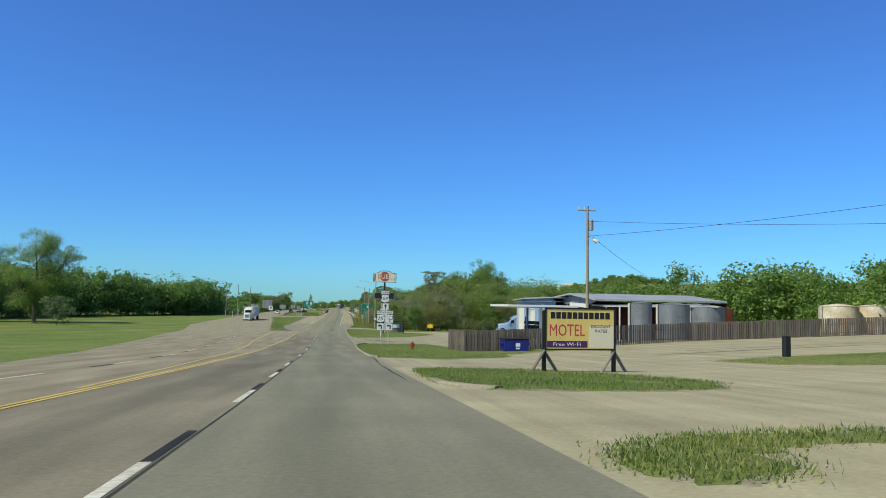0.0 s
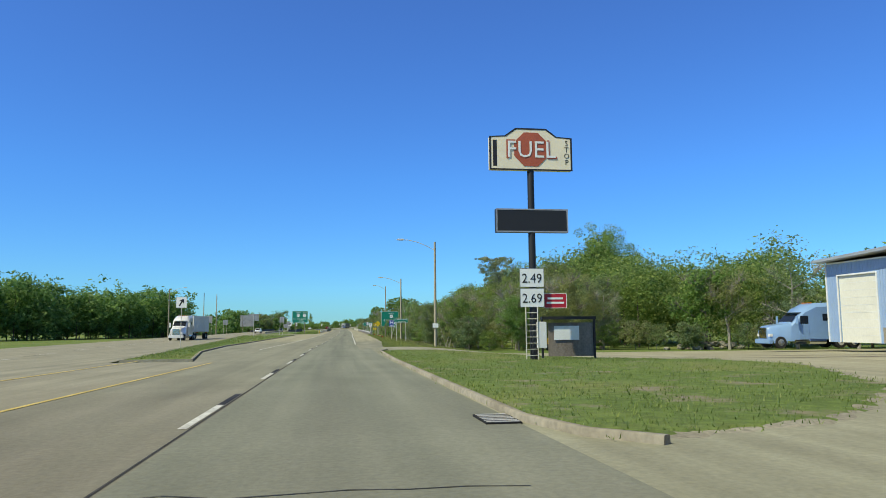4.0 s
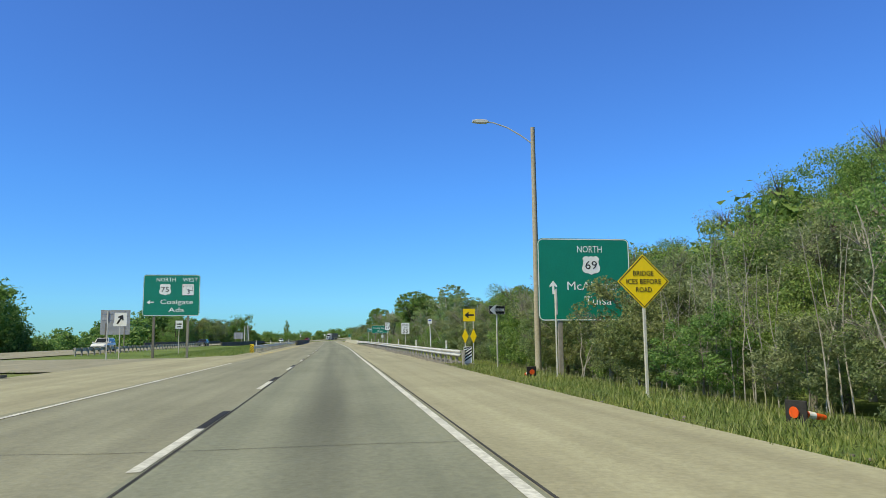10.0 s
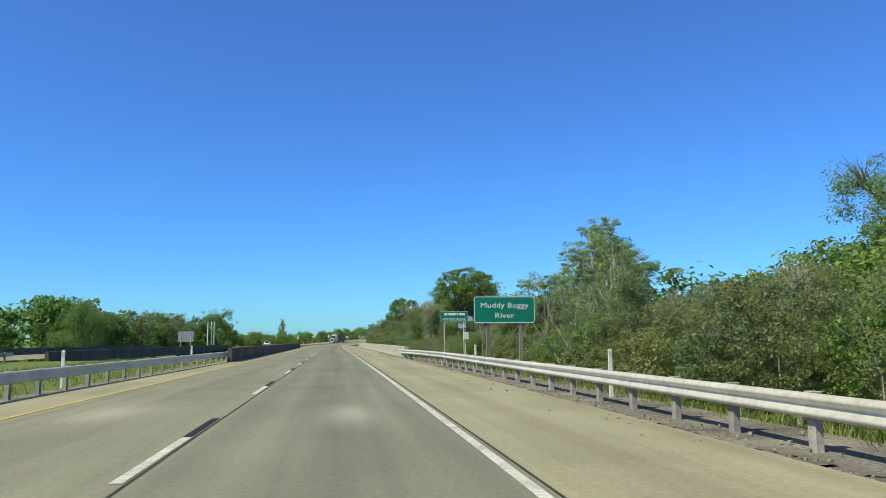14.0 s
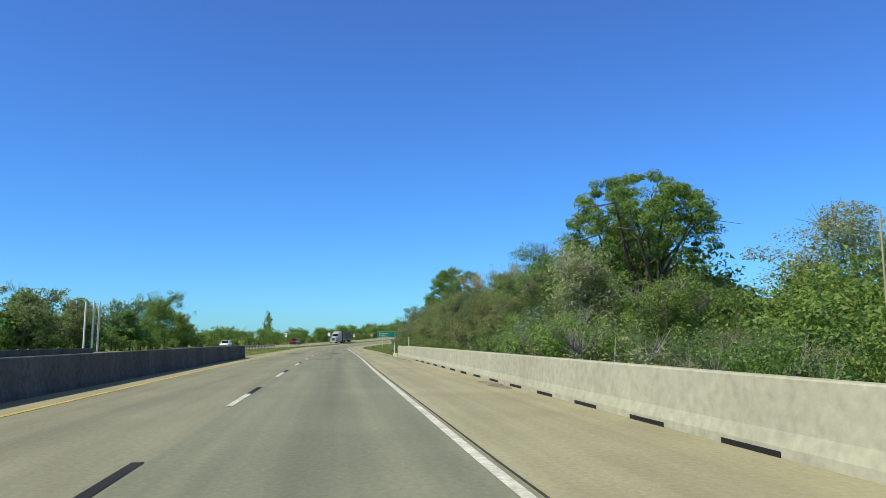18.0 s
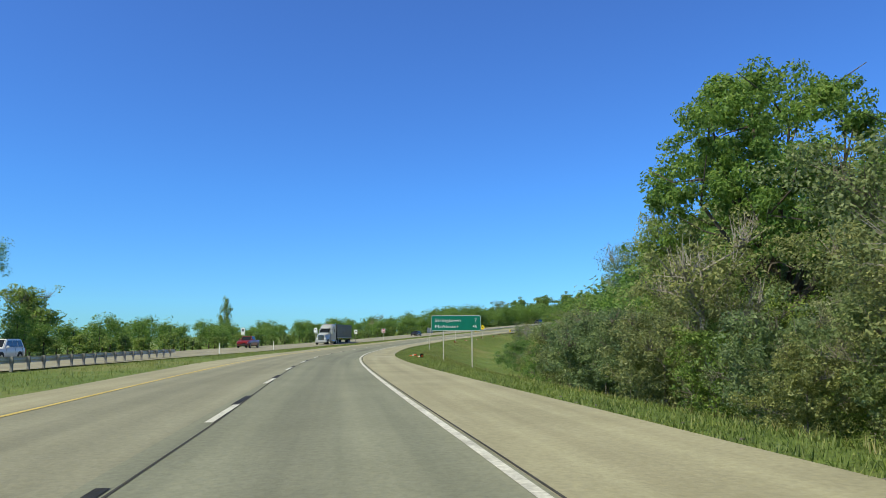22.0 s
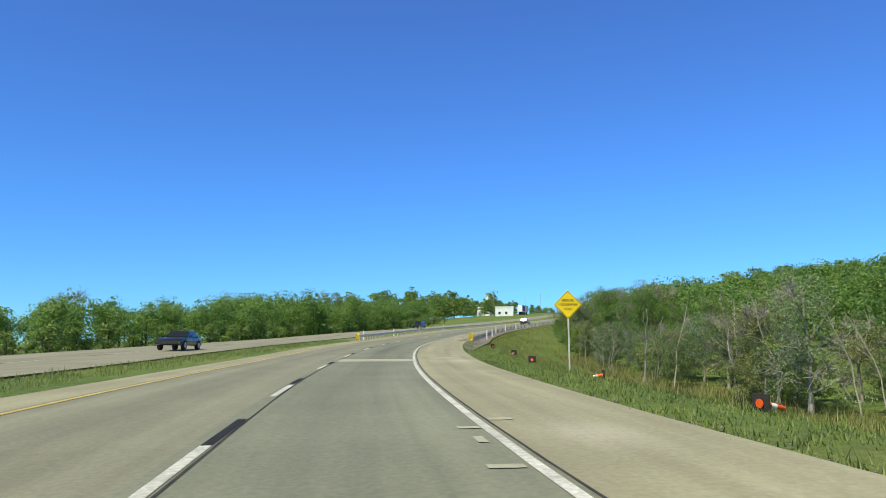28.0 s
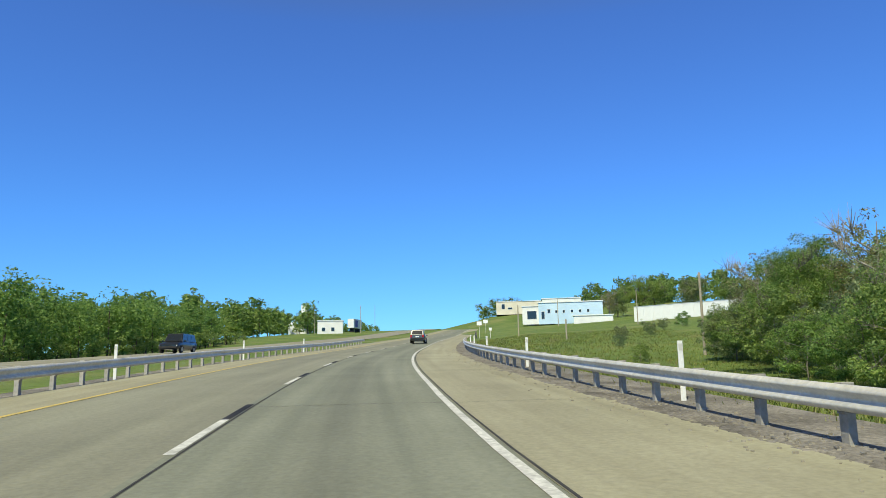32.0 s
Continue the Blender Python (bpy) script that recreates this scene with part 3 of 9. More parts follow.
sheet("edge_line", 182, 1400, EDGE, [(s, u + 0.14) for s, u in EDGE], 0.008, M["white_line"], 4, 1, "solid white edge line", "road marking")
for s_, e_ in ((-100, 413), (521, 1000)):
    sheet("lane_joint", s_, e_, [(s, u + 0.10) for s, u in LANE_LINE], [(s, u + 0.135) for s, u in LANE_LINE], 0.006, M["sealant"], 4, 1, "dark sealed joint between the lanes", "road joint")
sheet("edge_joint", 182, 1000, [(s, u + 0.21) for s, u in EDGE], [(s, u + 0.25) for s, u in EDGE], 0.006, M["sealant"], 4, 1, "dark sealed joint beside the edge line", "road joint")
sheet("yellow_line_inner", -100, 57, -4.25, -4.12, 0.009, M["yellow_line"], 4, 1, "yellow centre line", "road marking")
sheet("yellow_line_near", -100, 140, -4.05, -3.92, 0.009, M["yellow_line"], 4, 1, "yellow centre line", "road marking")
sheet("yellow_line_far", 20, 150, [(20, -4.5), (57, -5.7), (75, -6.3), (99, -8.0), (160, -8.6)], [(20, -4.37), (57, -5.57), (75, -6.17), (99, -7.87), (160, -8.47)], 0.009, M["yellow_line"], 4, 1, "yellow line of the painted median", "road marking")
LEFT_WHITE = [(165, -4.4), (193, -4.05), (218, -3.98), (243, -3.84), (267, -3.72), (297, -3.96)]
sheet("left_white_line", 165, 297, [(s, u - 0.06) for s, u in LEFT_WHITE], [(s, u + 0.06) for s, u in LEFT_WHITE], 0.008, M["white_line"], 3, 1, "solid white left line", "road marking")
OPP_LANE = [(-100, -7.6), (35, -7.98), (50, -8.6), (65, -9.5), (97, -11.2), (115, -12.3), (142, -16.8), (178, -22.0), (263, -28.4), (421, -31.2), (560, -24.0), (640, -18.0), (740, -14.9), (800, -16), (860, -18.2), (1000, -19.5)]
dashes([36.0 + 12.3 * i for i in range(-8, 72)], lambda s: float(along(OPP_LANE, s)), 3.6, -3.6, "broken white lane line of the opposing road")
YELLOW = [(318, -4.55), (345, -4.38), (370, -4.24), (393, -4.02), (470, -3.84), (497, -3.84), (521, -3.58), (548, -3.60), (572, -3.74), (590, -4.2), (603, -4.48), (628, -4.42), (650, -4.2), (700, -3.9), (755, -3.74), (783, -3.82), (810, -4.38), (835, -4.1), (1300, -4.05)]
sheet("yellow_edge_line", 318, 1300, [(s, u - 0.07) for s, u in YELLOW], [(s, u + 0.07) for s, u in YELLOW], 0.008, M["yellow_line"], 4, 1, "yellow left edge line", "road marking")

# ---- trees ----
def tree_parts(seed, h, spread, leaves, leaf, style="full"):
    """Trunk and leaf arrays of one tree of height h, standing at the origin."""
    r = np.random.default_rng(seed)
    g = Geo()
    lean = r.normal(0, 0.03, 2)
    low = {"full": 0.05, "tall": 0.22, "bush": 0.0, "thin": 0.15, "mass": 0.0, "spread": 0.33}[style]
    base_r = h * (0.016 if style != "bush" else 0.008)
    top = np.array([lean[0] * h, lean[1] * h, h * 0.82])
    pts = [np.array([0, 0, -0.3])] + [top * k + np.r_[r.normal(0, 0.012 * h, 2), 0] for k in (0.25, 0.5, 0.75, 1.0)]
    rad = [base_r * 1.3, base_r, base_r * 0.75, base_r * 0.45, base_r * 0.15]
    g.limb(pts, rad, 7)
    ends = []
    for k in range({"full": 9, "tall": 9, "bush": 7, "thin": 8, "mass": 3, "spread": 15}[style]):
        f = r.uniform(max(low, 0.15), 0.9)
        o = np.array([np.interp(f * 4, range(5), [p[i] for p in pts]) for i in range(3)])
        a = k * 2.4 + r.uniform(-0.4, 0.4)
        out = spread * r.uniform(0.6, 1.0) * (1.15 - 0.7 * abs(f - 0.45))
        e = o + np.array([math.cos(a) * out, math.sin(a) * out, h * r.uniform(0.08, 0.22)])
        mid = (o + e) / 2 + r.normal(0, 0.05 * h, 3) * [1, 1, 0.5]
        g.limb((o, mid, e), (base_r * (0.62 if style == 'spread' else 0.42), base_r * 0.3, base_r * 0.08), 5)
        for w in range(2):
            g.limb((mid, mid + (e - mid) * 0.8 + r.normal(0, 0.045 * h, 3)), (base_r * 0.18, base_r * 0.05), 4)
        ends.append(e)
        ends.append(mid)
    n_cl = {"full": 210, "tall": 190, "bush": 130, "thin": 110, "spread": 260}.get(style, max(24, leaves // 14))
    cen = []
    while len(cen) < n_cl:
        if r.random() < (0.7 if style == "spread" else 0.5):
            c = ends[r.integers(len(ends))] + r.normal(0, 0.07 * h, 3)
        else:
            d = r.normal(0, 1, 3)
            d /= np.linalg.norm(d)
            k = r.uniform(0.4, 0.95) * (1 + 0.2 * math.sin(3 * d[0] + seed) * math.cos(2.3 * d[1] + 1.7 * d[2] + seed))
            zc, zr = h * (low + 1) / 2, h * (1 - low) / 2
            wide = 1.0 - 0.25 * max(0, d[2])
            c = np.array([d[0] * spread * k * wide, d[1] * spread * k * wide, zc + d[2] * zr * k])
            c[:2] += lean * c[2]
        if 0.02 * h < c[2] < h:
            cen.append(c)
    cen = np.array(cen)
    if style != "mass":
        # fine bare twigs that reach out through the leaves
        for k in range({"bush": 170, "thin": 260, "spread": 420}.get(style, 230)):
            j = 2 * r.integers(len(ends) // 2)
            o = ends[j + 1] + (ends[j] - ends[j + 1]) * r.uniform(0, 0.95)
            d = o - [0, 0, h * 0.35]
            d = d / (np.linalg.norm(d) + 1e-6) * 0.7 + r.normal(0, 0.5, 3) + [0, 0, 0.45]
            d *= h * r.uniform(0.07, 0.17) / np.linalg.norm(d)
            g.limb((o, o + d), (0.0026 * h, 0.0007 * h), 3)
    size = r.uniform(0.55, 1.25, n_cl) * 0.085 * h * {"thin": 0.75, "mass": 1.25, "spread": 0.7}.get(style, 0.95)
    k = r.integers(0, n_cl, leaves)
    d = r.normal(0, 1, (leaves, 3))
    d /= np.linalg.norm(d, axis=1)[:, None]
    c = cen[k] + d * (size[k] * r.uniform(0.35, 1.0, leaves) ** 0.6)[:, None] * [1.15, 1.15, 0.8]
    nrm = d * 0.9 + [-0.25, -0.15, 0.55] + r.normal(0, 0.55, (leaves, 3))
    nrm /= np.linalg.norm(nrm, axis=1)[:, None]
    t = np.cross(nrm, r.normal(0, 1, (leaves, 3)))
    t /= np.linalg.norm(t, axis=1)[:, None] + 1e-9
    b_ = np.cross(nrm, t)
    ls = (leaf * r.uniform(0.55, 1.2, leaves))[:, None]
    v = np.stack([c - t * ls * 0.6, c + b_ * ls * 0.5 + t * ls * 0.1, c + t * ls * 0.6 - b_ * ls * 0.25], 1)
    return g, v.reshape(-1, 3)


def leaf_cloud(r, cen, size, leaves, leaf):
    """Small three-cornered leaves round the middles of clumps."""
    k = r.integers(0, len(cen), leaves)
    d = r.normal(0, 1, (leaves, 3))
    d /= np.linalg.norm(d, axis=1)[:, None]
    c = cen[k] + d * (size[k] * r.uniform(0.3, 1.0, leaves) ** 0.6)[:, None] * [1.2, 1.2, 0.7]
    nrm = d * 0.9 + [-0.25, -0.15, 0.55] + r.normal(0, 0.55, (leaves, 3))
    nrm /= np.linalg.norm(nrm, axis=1)[:, None]
    t = np.cross(nrm, r.normal(0, 1, (leaves, 3)))
    t /= np.linalg.norm(t, axis=1)[:, None] + 1e-9
    b_ = np.cross(nrm, t)
    ls = (leaf * r.uniform(0.55, 1.2, leaves))[:, None]
    return np.stack([c - t * ls * 0.6, c + b_ * ls * 0.5 + t * ls * 0.1, c + t * ls * 0.6 - b_ * ls * 0.25], 1).reshape(-1, 3)


def forked_tree(seed, h, reach, crown_low, boughs, clumps, leaves, leaf, fork=0.28, fill=0.25):
    """An old tree: a short bole that forks into long bent boughs, with leaf clumps on the twigs and over the dome."""
    r = np.random.default_rng(seed)
    g = Geo()
    br = h * 0.022
    top = np.array([r.normal(0, 0.02) * h, r.normal(0, 0.02) * h, h * fork])
    g.limb(((0, 0, -0.4), top * [0.3, 0.3, 0.5], top, top + [0, 0, h * 0.3]), (br * 1.35, br, br * 0.9, br * 0.3), 8)
    tips = []
    zc, zr = h * (crown_low + 1) / 2, h * (1 - crown_low) / 2
    for k in range(boughs):
        a = k * 2.4 + r.uniform(-0.35, 0.35)
        el = r.uniform(-0.35, 1.0)
        rad = reach * math.sqrt(max(0.05, 1 - max(el, 0) ** 2)) * r.uniform(0.75, 0.95)
        e = np.array([math.cos(a) * rad, math.sin(a) * rad, zc + el * zr * 0.88])
        o = top * [1, 1, r.uniform(0.75, 1.35)]
        m1 = o + (e - o) * 0.4 + r.normal(0, 0.03 * h, 3) - [0, 0, 0.03 * h]
        m2 = o + (e - o) * 0.75 + r.normal(0, 0.03 * h, 3)
        g.limb((o, m1, m2, e), (br * 0.55, br * 0.38, br * 0.2, br * 0.06), 6)
        for base in (m1, m2, (m1 + m2) / 2, (m2 + e) / 2):
            for w in range(2):
                q = base + r.normal(0, 0.5, 3) * [reach * 0.5, reach * 0.5, h * 0.12] + [0, 0, 0.03 * h]
                g.limb((base, (base + q) / 2 + r.normal(0, 0.012 * h, 3), q), (br * 0.16, br * 0.1, br * 0.04), 4)
                tips.append(q)
        tips.append(e)
    tips = np.array(tips)
    cen = []
    while len(cen) < clumps:
        if r.random() > fill:
            c = tips[r.integers(len(tips))] + r.normal(0, 0.03 * h, 3)
        else:
            d = r.normal(0, 1, 3)
            d[2] = abs(d[2]) if r.random() < 0.75 else d[2]
            d /= np.linalg.norm(d)
            c = np.array([d[0] * reach, d[1] * reach, zc + d[2] * zr]) * [0.93, 0.93, 0.95] + r.normal(0, 0.012 * h, 3)
        e2 = (c[0] ** 2 + c[1] ** 2) / reach ** 2 + ((c[2] - zc) / zr) ** 2
        if e2 < 1.0 and c[2] > h * crown_low:
            cen.append(c)
    cen = np.array(cen)
    return g, leaf_cloud(r, cen, r.uniform(0.5, 1.2, clumps) * 0.045 * h, leaves, leaf)


def slim_tree(seed, h, reach, crown_low, clumps, leaves, leaf, rise=0.0):
    """A slender pale stem, bare below, with a loose airy crown high up."""
    r = np.random.default_rng(seed)
    g = Geo()
    br = h * 0.009
    lean = np.r_[r.normal(0, 0.03, 2) * h, 0]
    pts = [np.array([0, 0, -0.4])] + [lean * k + [r.normal(0, 0.006) * h, r.normal(0, 0.006) * h, h * k * 0.93] for k in (0.2, 0.4, 0.6, 0.8, 1.0)]
    g.limb(pts, [br * k for k in (1.3, 1.05, 0.9, 0.7, 0.45, 0.15)], 7)
    tips = []
    for k in range(16):
        f = r.uniform(crown_low * 0.75, 0.92)
        o = np.array([np.interp(f * 5, range(6), [p[i] for p in pts]) for i in range(3)])
        a = k * 2.4 + r.uniform(-0.5, 0.5)
        out = reach * r.uniform(0.4, 0.95)
        e = o + np.array([math.cos(a) * out, math.sin(a) * out, h * r.uniform(0.05, 0.16) + rise * h])
        m = (o + e) / 2 + [0, 0, 0.02 * h]
        g.limb((o, m, e), (br * 0.45, br * 0.28, br * 0.08), 5)
        for w in range(3):
            q = m + (e - m) * r.uniform(0.3, 1.1) + r.normal(0, 0.035 * h, 3)
            g.limb((m, q), (br * 0.2, br * 0.06), 4)
            tips.append(q)
        tips += [m, e]
    tips = np.array([q for q in tips if q[2] > h * crown_low])
    cen = tips[r.integers(0, len(tips), clumps)] + r.normal(0, 0.028 * h, (clumps, 3))
    cen[:, 2] = np.minimum(cen[:, 2], h * 0.98)
    return g, leaf_cloud(r, cen, r.uniform(0.4, 1.0, clumps) * 0.036 * h, leaves, leaf)


def quads_for(v):
    return np.arange(len(v), dtype=np.int32).reshape(-1, 3)


TREES = {}


def tree_kind(key, seed, h, spread, leaves, leaf, style, lm, bm_):
    g, v = tree_parts(seed, h, spread, leaves, leaf, style)
    v[:, 2] = np.maximum(v[:, 2], 0.05)
    TREES[key] = (h, g.mesh("trunk", M[bm_], 0, True), fast_mesh("crown", v, quads_for(v), M[lm]), style, lm)


for i in range(4):
    lm = ("leaf", "leaf", "leaf_dull", "leaf_dull")[i]
    tree_kind(("full", i), 10 + i, 10.0, 3.5 + 0.3 * i, 34000, 0.140, "full", lm, "bark_grey")
    tree_kind(("full_far", i), 10 + i, 10.0, 3.5 + 0.3 * i, 6500, 0.34, "full", lm, "bark_grey")
for i in range(3):
    tree_kind(("tall", i), 30 + i, 14.0, 3.6, 16500, 0.235, "tall", ("leaf_grey", "leaf", "leaf_dull")[i], "bark_pale" if i == 0 else "bark_grey")
for i in range(3):
    lm = ("leaf_dull", "leaf", "leaf_dull")[i]
    tree_kind(("bush", i), 50 + i, 4.5, 2.5, 10500, 0.118, "bush", lm, "bark_grey")
    tree_kind(("bush_far", i), 50 + i, 4.5, 2.5, 3600, 0.21, "bush", lm, "bark_grey")
for i in range(3):
    tree_kind(("thin", i), 70 + i, 9.0, 2.7, 6200, 0.150, "thin", ("leaf_grey", "leaf_brown", "leaf_dull")[i], "bark_pale")


def own_kind(key, made, h, style, lm, bm_):
    g, v = made
    TREES[key] = (h, g.mesh("trunk", M[bm_], 0, True), fast_mesh("crown", v, quads_for(v), M[lm]), style, lm)


own_kind(("dome", 0), forked_tree(95, 20.0, 8.0, 0.34, 15, 330, 52000, 0.24), 20.0, "dome", "leaf", "bark")
own_kind(("dome", 1), forked_tree(99, 17.5, 6.6, 0.20, 14, 340, 56000, 0.215, 0.2, 0.4), 17.5, "dome", "leaf", "bark")
own_kind(("slim", 0), slim_tree(131, 21.5, 5.4, 0.60, 190, 16000, 0.22, 0.08), 21.5, "slim", "leaf_grey", "bark_pale")
own_kind(("slim", 1), slim_tree(132, 16.5, 2.4, 0.60, 60, 5000, 0.24), 16.5, "slim", "leaf_grey", "bark_pale")
for i in range(3):
    own_kind(("slim", 2 + i), slim_tree(140 + i, 20.0, 3.4, 0.34, 160, 15000, 0.19), 20.0, "slim", "leaf_pale", "bark_white")
STEMS = {}
for i in range(6):
    # leafless stems that fork and bend; the last two kinds stand upright in clumps
    rs_ = random.Random(400 + i)
    made = []
    upright = i > 3
    sway = 0.12 if upright else 0.3
    for k in range(5 if upright else 3 if i % 2 else 1):
        apart = 1.1 if upright else 0.3
        p_, d_ = Vector((rs_.uniform(-apart, apart), rs_.uniform(-apart, apart), -0.2)), Vector((rs_.uniform(-sway, sway), rs_.uniform(-sway, sway), 1))
        chain, rads = [p_.copy()], [0.036 if upright else 0.055]
        for j in range(7):
            chain.append(chain[-1] + d_.normalized() * 0.95)
            rads.append(rads[-1] * 0.84)
            d_ += Vector((rs_.uniform(-sway, sway), rs_.uniform(-sway, sway), 0))
        made.append(("stem", Geo().limb(chain, rads, 6).mesh("stem", M["bark_pale"], 0, True)))
        for j in range(3, 7):
            q_ = chain[j]
            a_ = q_ + Vector((rs_.uniform(-1, 1), rs_.uniform(-1, 1), rs_.uniform(0.2, 1.0))) * (1.5 - 0.13 * j)
            b_ = a_ + Vector((rs_.uniform(-0.5, 0.5), rs_.uniform(-0.5, 0.5), rs_.uniform(0.2, 0.7)))
            made.append(("branch", Geo().limb((q_, a_, b_), (rads[j] * 0.5, rads[j] * 0.28, rads[j] * 0.08), 5).mesh("branch", M["bark_pale"], 0, True)))
    STEMS[i] = made
    TREES[("snag", i)] = (6.5, None, None, "snag", None)
tree_kind(("bare", 0), 97, 14.0, 5.0, 500, 0.25, "spread", "leaf_brown", "bark_pale")
for i in range(2):
    tree_kind(("big", i), 110 + i, 18.0, 5.6 + i, 42000, 0.205, "full", "leaf", "bark")
tree_kind(("big_grey", 0), 120, 21.0, 5.4, 24000, 0.255, "tall", "leaf_grey", "bark_pale")
TREE_WORDS = {"dome": "great spreading tree with dark bare limbs", "slim": "slender pale-stemmed tree with an airy silvery crown", "full": "leafy green roadside tree", "tall": "tall broad green tree", "bush": "dense green scrub bush", "snag": "leafless pale stems leaning out of the scrub", "thin": "thin half-bare tree with pale trunk", "bare": "almost leafless tree with pale branches"}


# tree-top heights fitted to the camera's skyline along the right side, every 12 m from station 172, at growing offsets
CANOPY = {}
CANOPY[14] = [6.6, 6.1, 6.3, 6.8, 6.3, 6, 6.1, 5.7, 6, 6, 5.9, 5.3, 5.2, 5.2, 4.9, 5.5, 5.2, 4.8, 7.6, 7.1, 4.9, 8, 13, 8, 8, 8, 10.5, 10.5, 11.8, 6.7, 7.6, 8, 7.8, 7.3, 7.5, 4.5, 4.6, 4.5, 5.5, 4.4, 4.6, 4.5, 4.8, 5.1, 5.6, 5.9, 6.1, 4.9, 5.1, 5.1, 4.9, 5.1, 5.2, 5.5, 5.2, 5.1, 4.2, 5, 5.2, 5.4]
CANOPY[18] = [7.2, 8.8, 7.9, 7.8, 9, 8.5, 8.3, 7.9, 7.7, 7.5, 7.9, 7.8, 7.7, 6.8, 6.5, 6.5, 6.5, 6.6, 7.3, 9, 9, 7.6, 12.1, 8, 8, 8, 10.5, 10.5, 12, 11, 10.7, 10.4, 10.5, 11.2, 6, 6, 5.9, 5.9, 6.1, 6.2, 6, 6, 6.1, 6.6, 6.5, 6.8, 7, 7.2, 6.7, 6.7, 6.7, 6.3, 3.6, 6.7, 6.1, 6.7, 6.4, 5, 6, 6.2]
CANOPY[22] = [8.5, 8.5, 9.4, 9.3, 9.1, 10, 10.7, 10.3, 9.5, 9.3, 8.9, 8.3, 9.7, 9, 7.9, 7.4, 7.4, 7.3, 6.7, 9.3, 12.2, 12, 11.8, 8, 8, 8, 10.5, 10.5, 12, 12.3, 11.6, 13.2, 12.3, 12.7, 6.5, 6.5, 7, 7.1, 5.4, 6.5, 6.8, 6.5, 6.3, 6.6, 7.2, 7.2, 7, 7.2, 7.1, 7.4, 4.6, 3, 4.5, 7.3, 6.9, 6.6, 7.2, 5.9, 5.7, 6.3]
CANOPY[27] = [8.5, 8.5, 12.7, 11.1, 10.8, 10.7, 12.8, 12.7, 12.1, 11.9, 11, 10.3, 10.5, 10.4, 9.8, 9.5, 8.3, 8.1, 8, 7.9, 11.9, 15.5, 17.2, 8, 8, 8, 10.5, 10.5, 12, 17.5, 14.6, 13.7, 14.8, 13.7, 9, 9, 9, 10.8, 9.8, 7.4, 6, 5.2, 7.2, 6.8, 6.3, 6.1, 6.2, 6.5, 4.2, 4.2, 5.3, 7.3, 8, 7.7, 7.6, 6.9, 7.1, 7.3, 5.5, 5.9]
CANOPY[33] = [10, 10, 11.9, 13, 13.3, 13, 12.4, 14, 14.5, 15.2, 14.2, 14.1, 12.1, 12.7, 13.2, 12.9, 12.2, 9.7, 9.3, 8.4, 9.1, 13.7, 19.5, 8, 8, 8, 10.5, 10.5, 12, 19.9, 20.2, 15.7, 16.4, 18, 12, 12, 18.1, 18.8, 11.3, 13.6, 12, 8.9, 9, 8.2, 7.8, 7.4, 7.5, 7.7, 8, 7.9, 7.9, 8, 8.1, 8, 7.9, 7.7, 7.3, 7.3, 7.3, 6.3]
CANOPY[40] = [12, 12, 15.4, 15.4, 19.4, 15.8, 15.4, 14.4, 15, 15, 15.5, 16.9, 16.1, 13.9, 14.7, 15, 15.5, 15.7, 15.3, 11.1, 9.6, 11.8, 16.2, 10, 10, 10, 12, 12, 12, 12.3, 18.1, 21.7, 20.2, 18.7, 20.4, 17.9, 21, 21.1, 22.2, 14.1, 14.1, 17.3, 16.4, 11.5, 10.1, 8.7, 8.4, 7.5, 7.6, 7.6, 7.6, 7.6, 7.8, 7.7, 7.6, 7.4, 7.1, 7, 6.8, 6.5]
CANOPY[48] = [12, 12, 15.3, 15.3, 18.5, 22.3, 18.7, 18.2, 16.8, 17.5, 17.5, 17.5, 17.5, 20, 16.3, 17, 17.2, 17.6, 18, 18.4, 14.7, 12, 16, 10, 10, 10, 12, 12, 12, 11.7, 12.1, 14.7, 17.5, 21.3, 21.6, 22.7, 21, 24, 24, 24, 16.5, 14.4, 17.3, 20.4, 18.4, 12.9, 11.4, 9, 8.8, 8.2, 7.4, 7, 7.1, 7.1, 7, 6.8, 6.5, 6.4, 6.2, 5.9]
CANOPY[60] = [12, 12, 17.4, 17.4, 17.4, 17.4, 19, 19, 19, 21, 20.8, 21, 21, 21, 21, 18.2, 20.4, 21, 20.7, 21, 21, 21, 20, 10, 10, 10, 12, 12, 12, 18.5, 15.1, 13.2, 13.7, 14.4, 15.2, 18.8, 21, 21, 21, 21, 21, 21, 21, 17, 17.4, 19.3, 21, 16.2, 14.2, 13.1, 9.9, 9.5, 8.7, 8.7, 8.6, 8.4, 8.3, 8.3, 8.4, 8.2]


def canopy(s, u):
    """Skyline-fitted height of the woods' top at a station and offset right of the road."""
    at_s = [float(np.interp(s, 172 + 12 * np.arange(60), row)) for row in CANOPY.values()]
    return float(np.interp(u, list(CANOPY), at_s)) * (1 + 0.22 * min(max((s - 785) / 25, 0), 1))


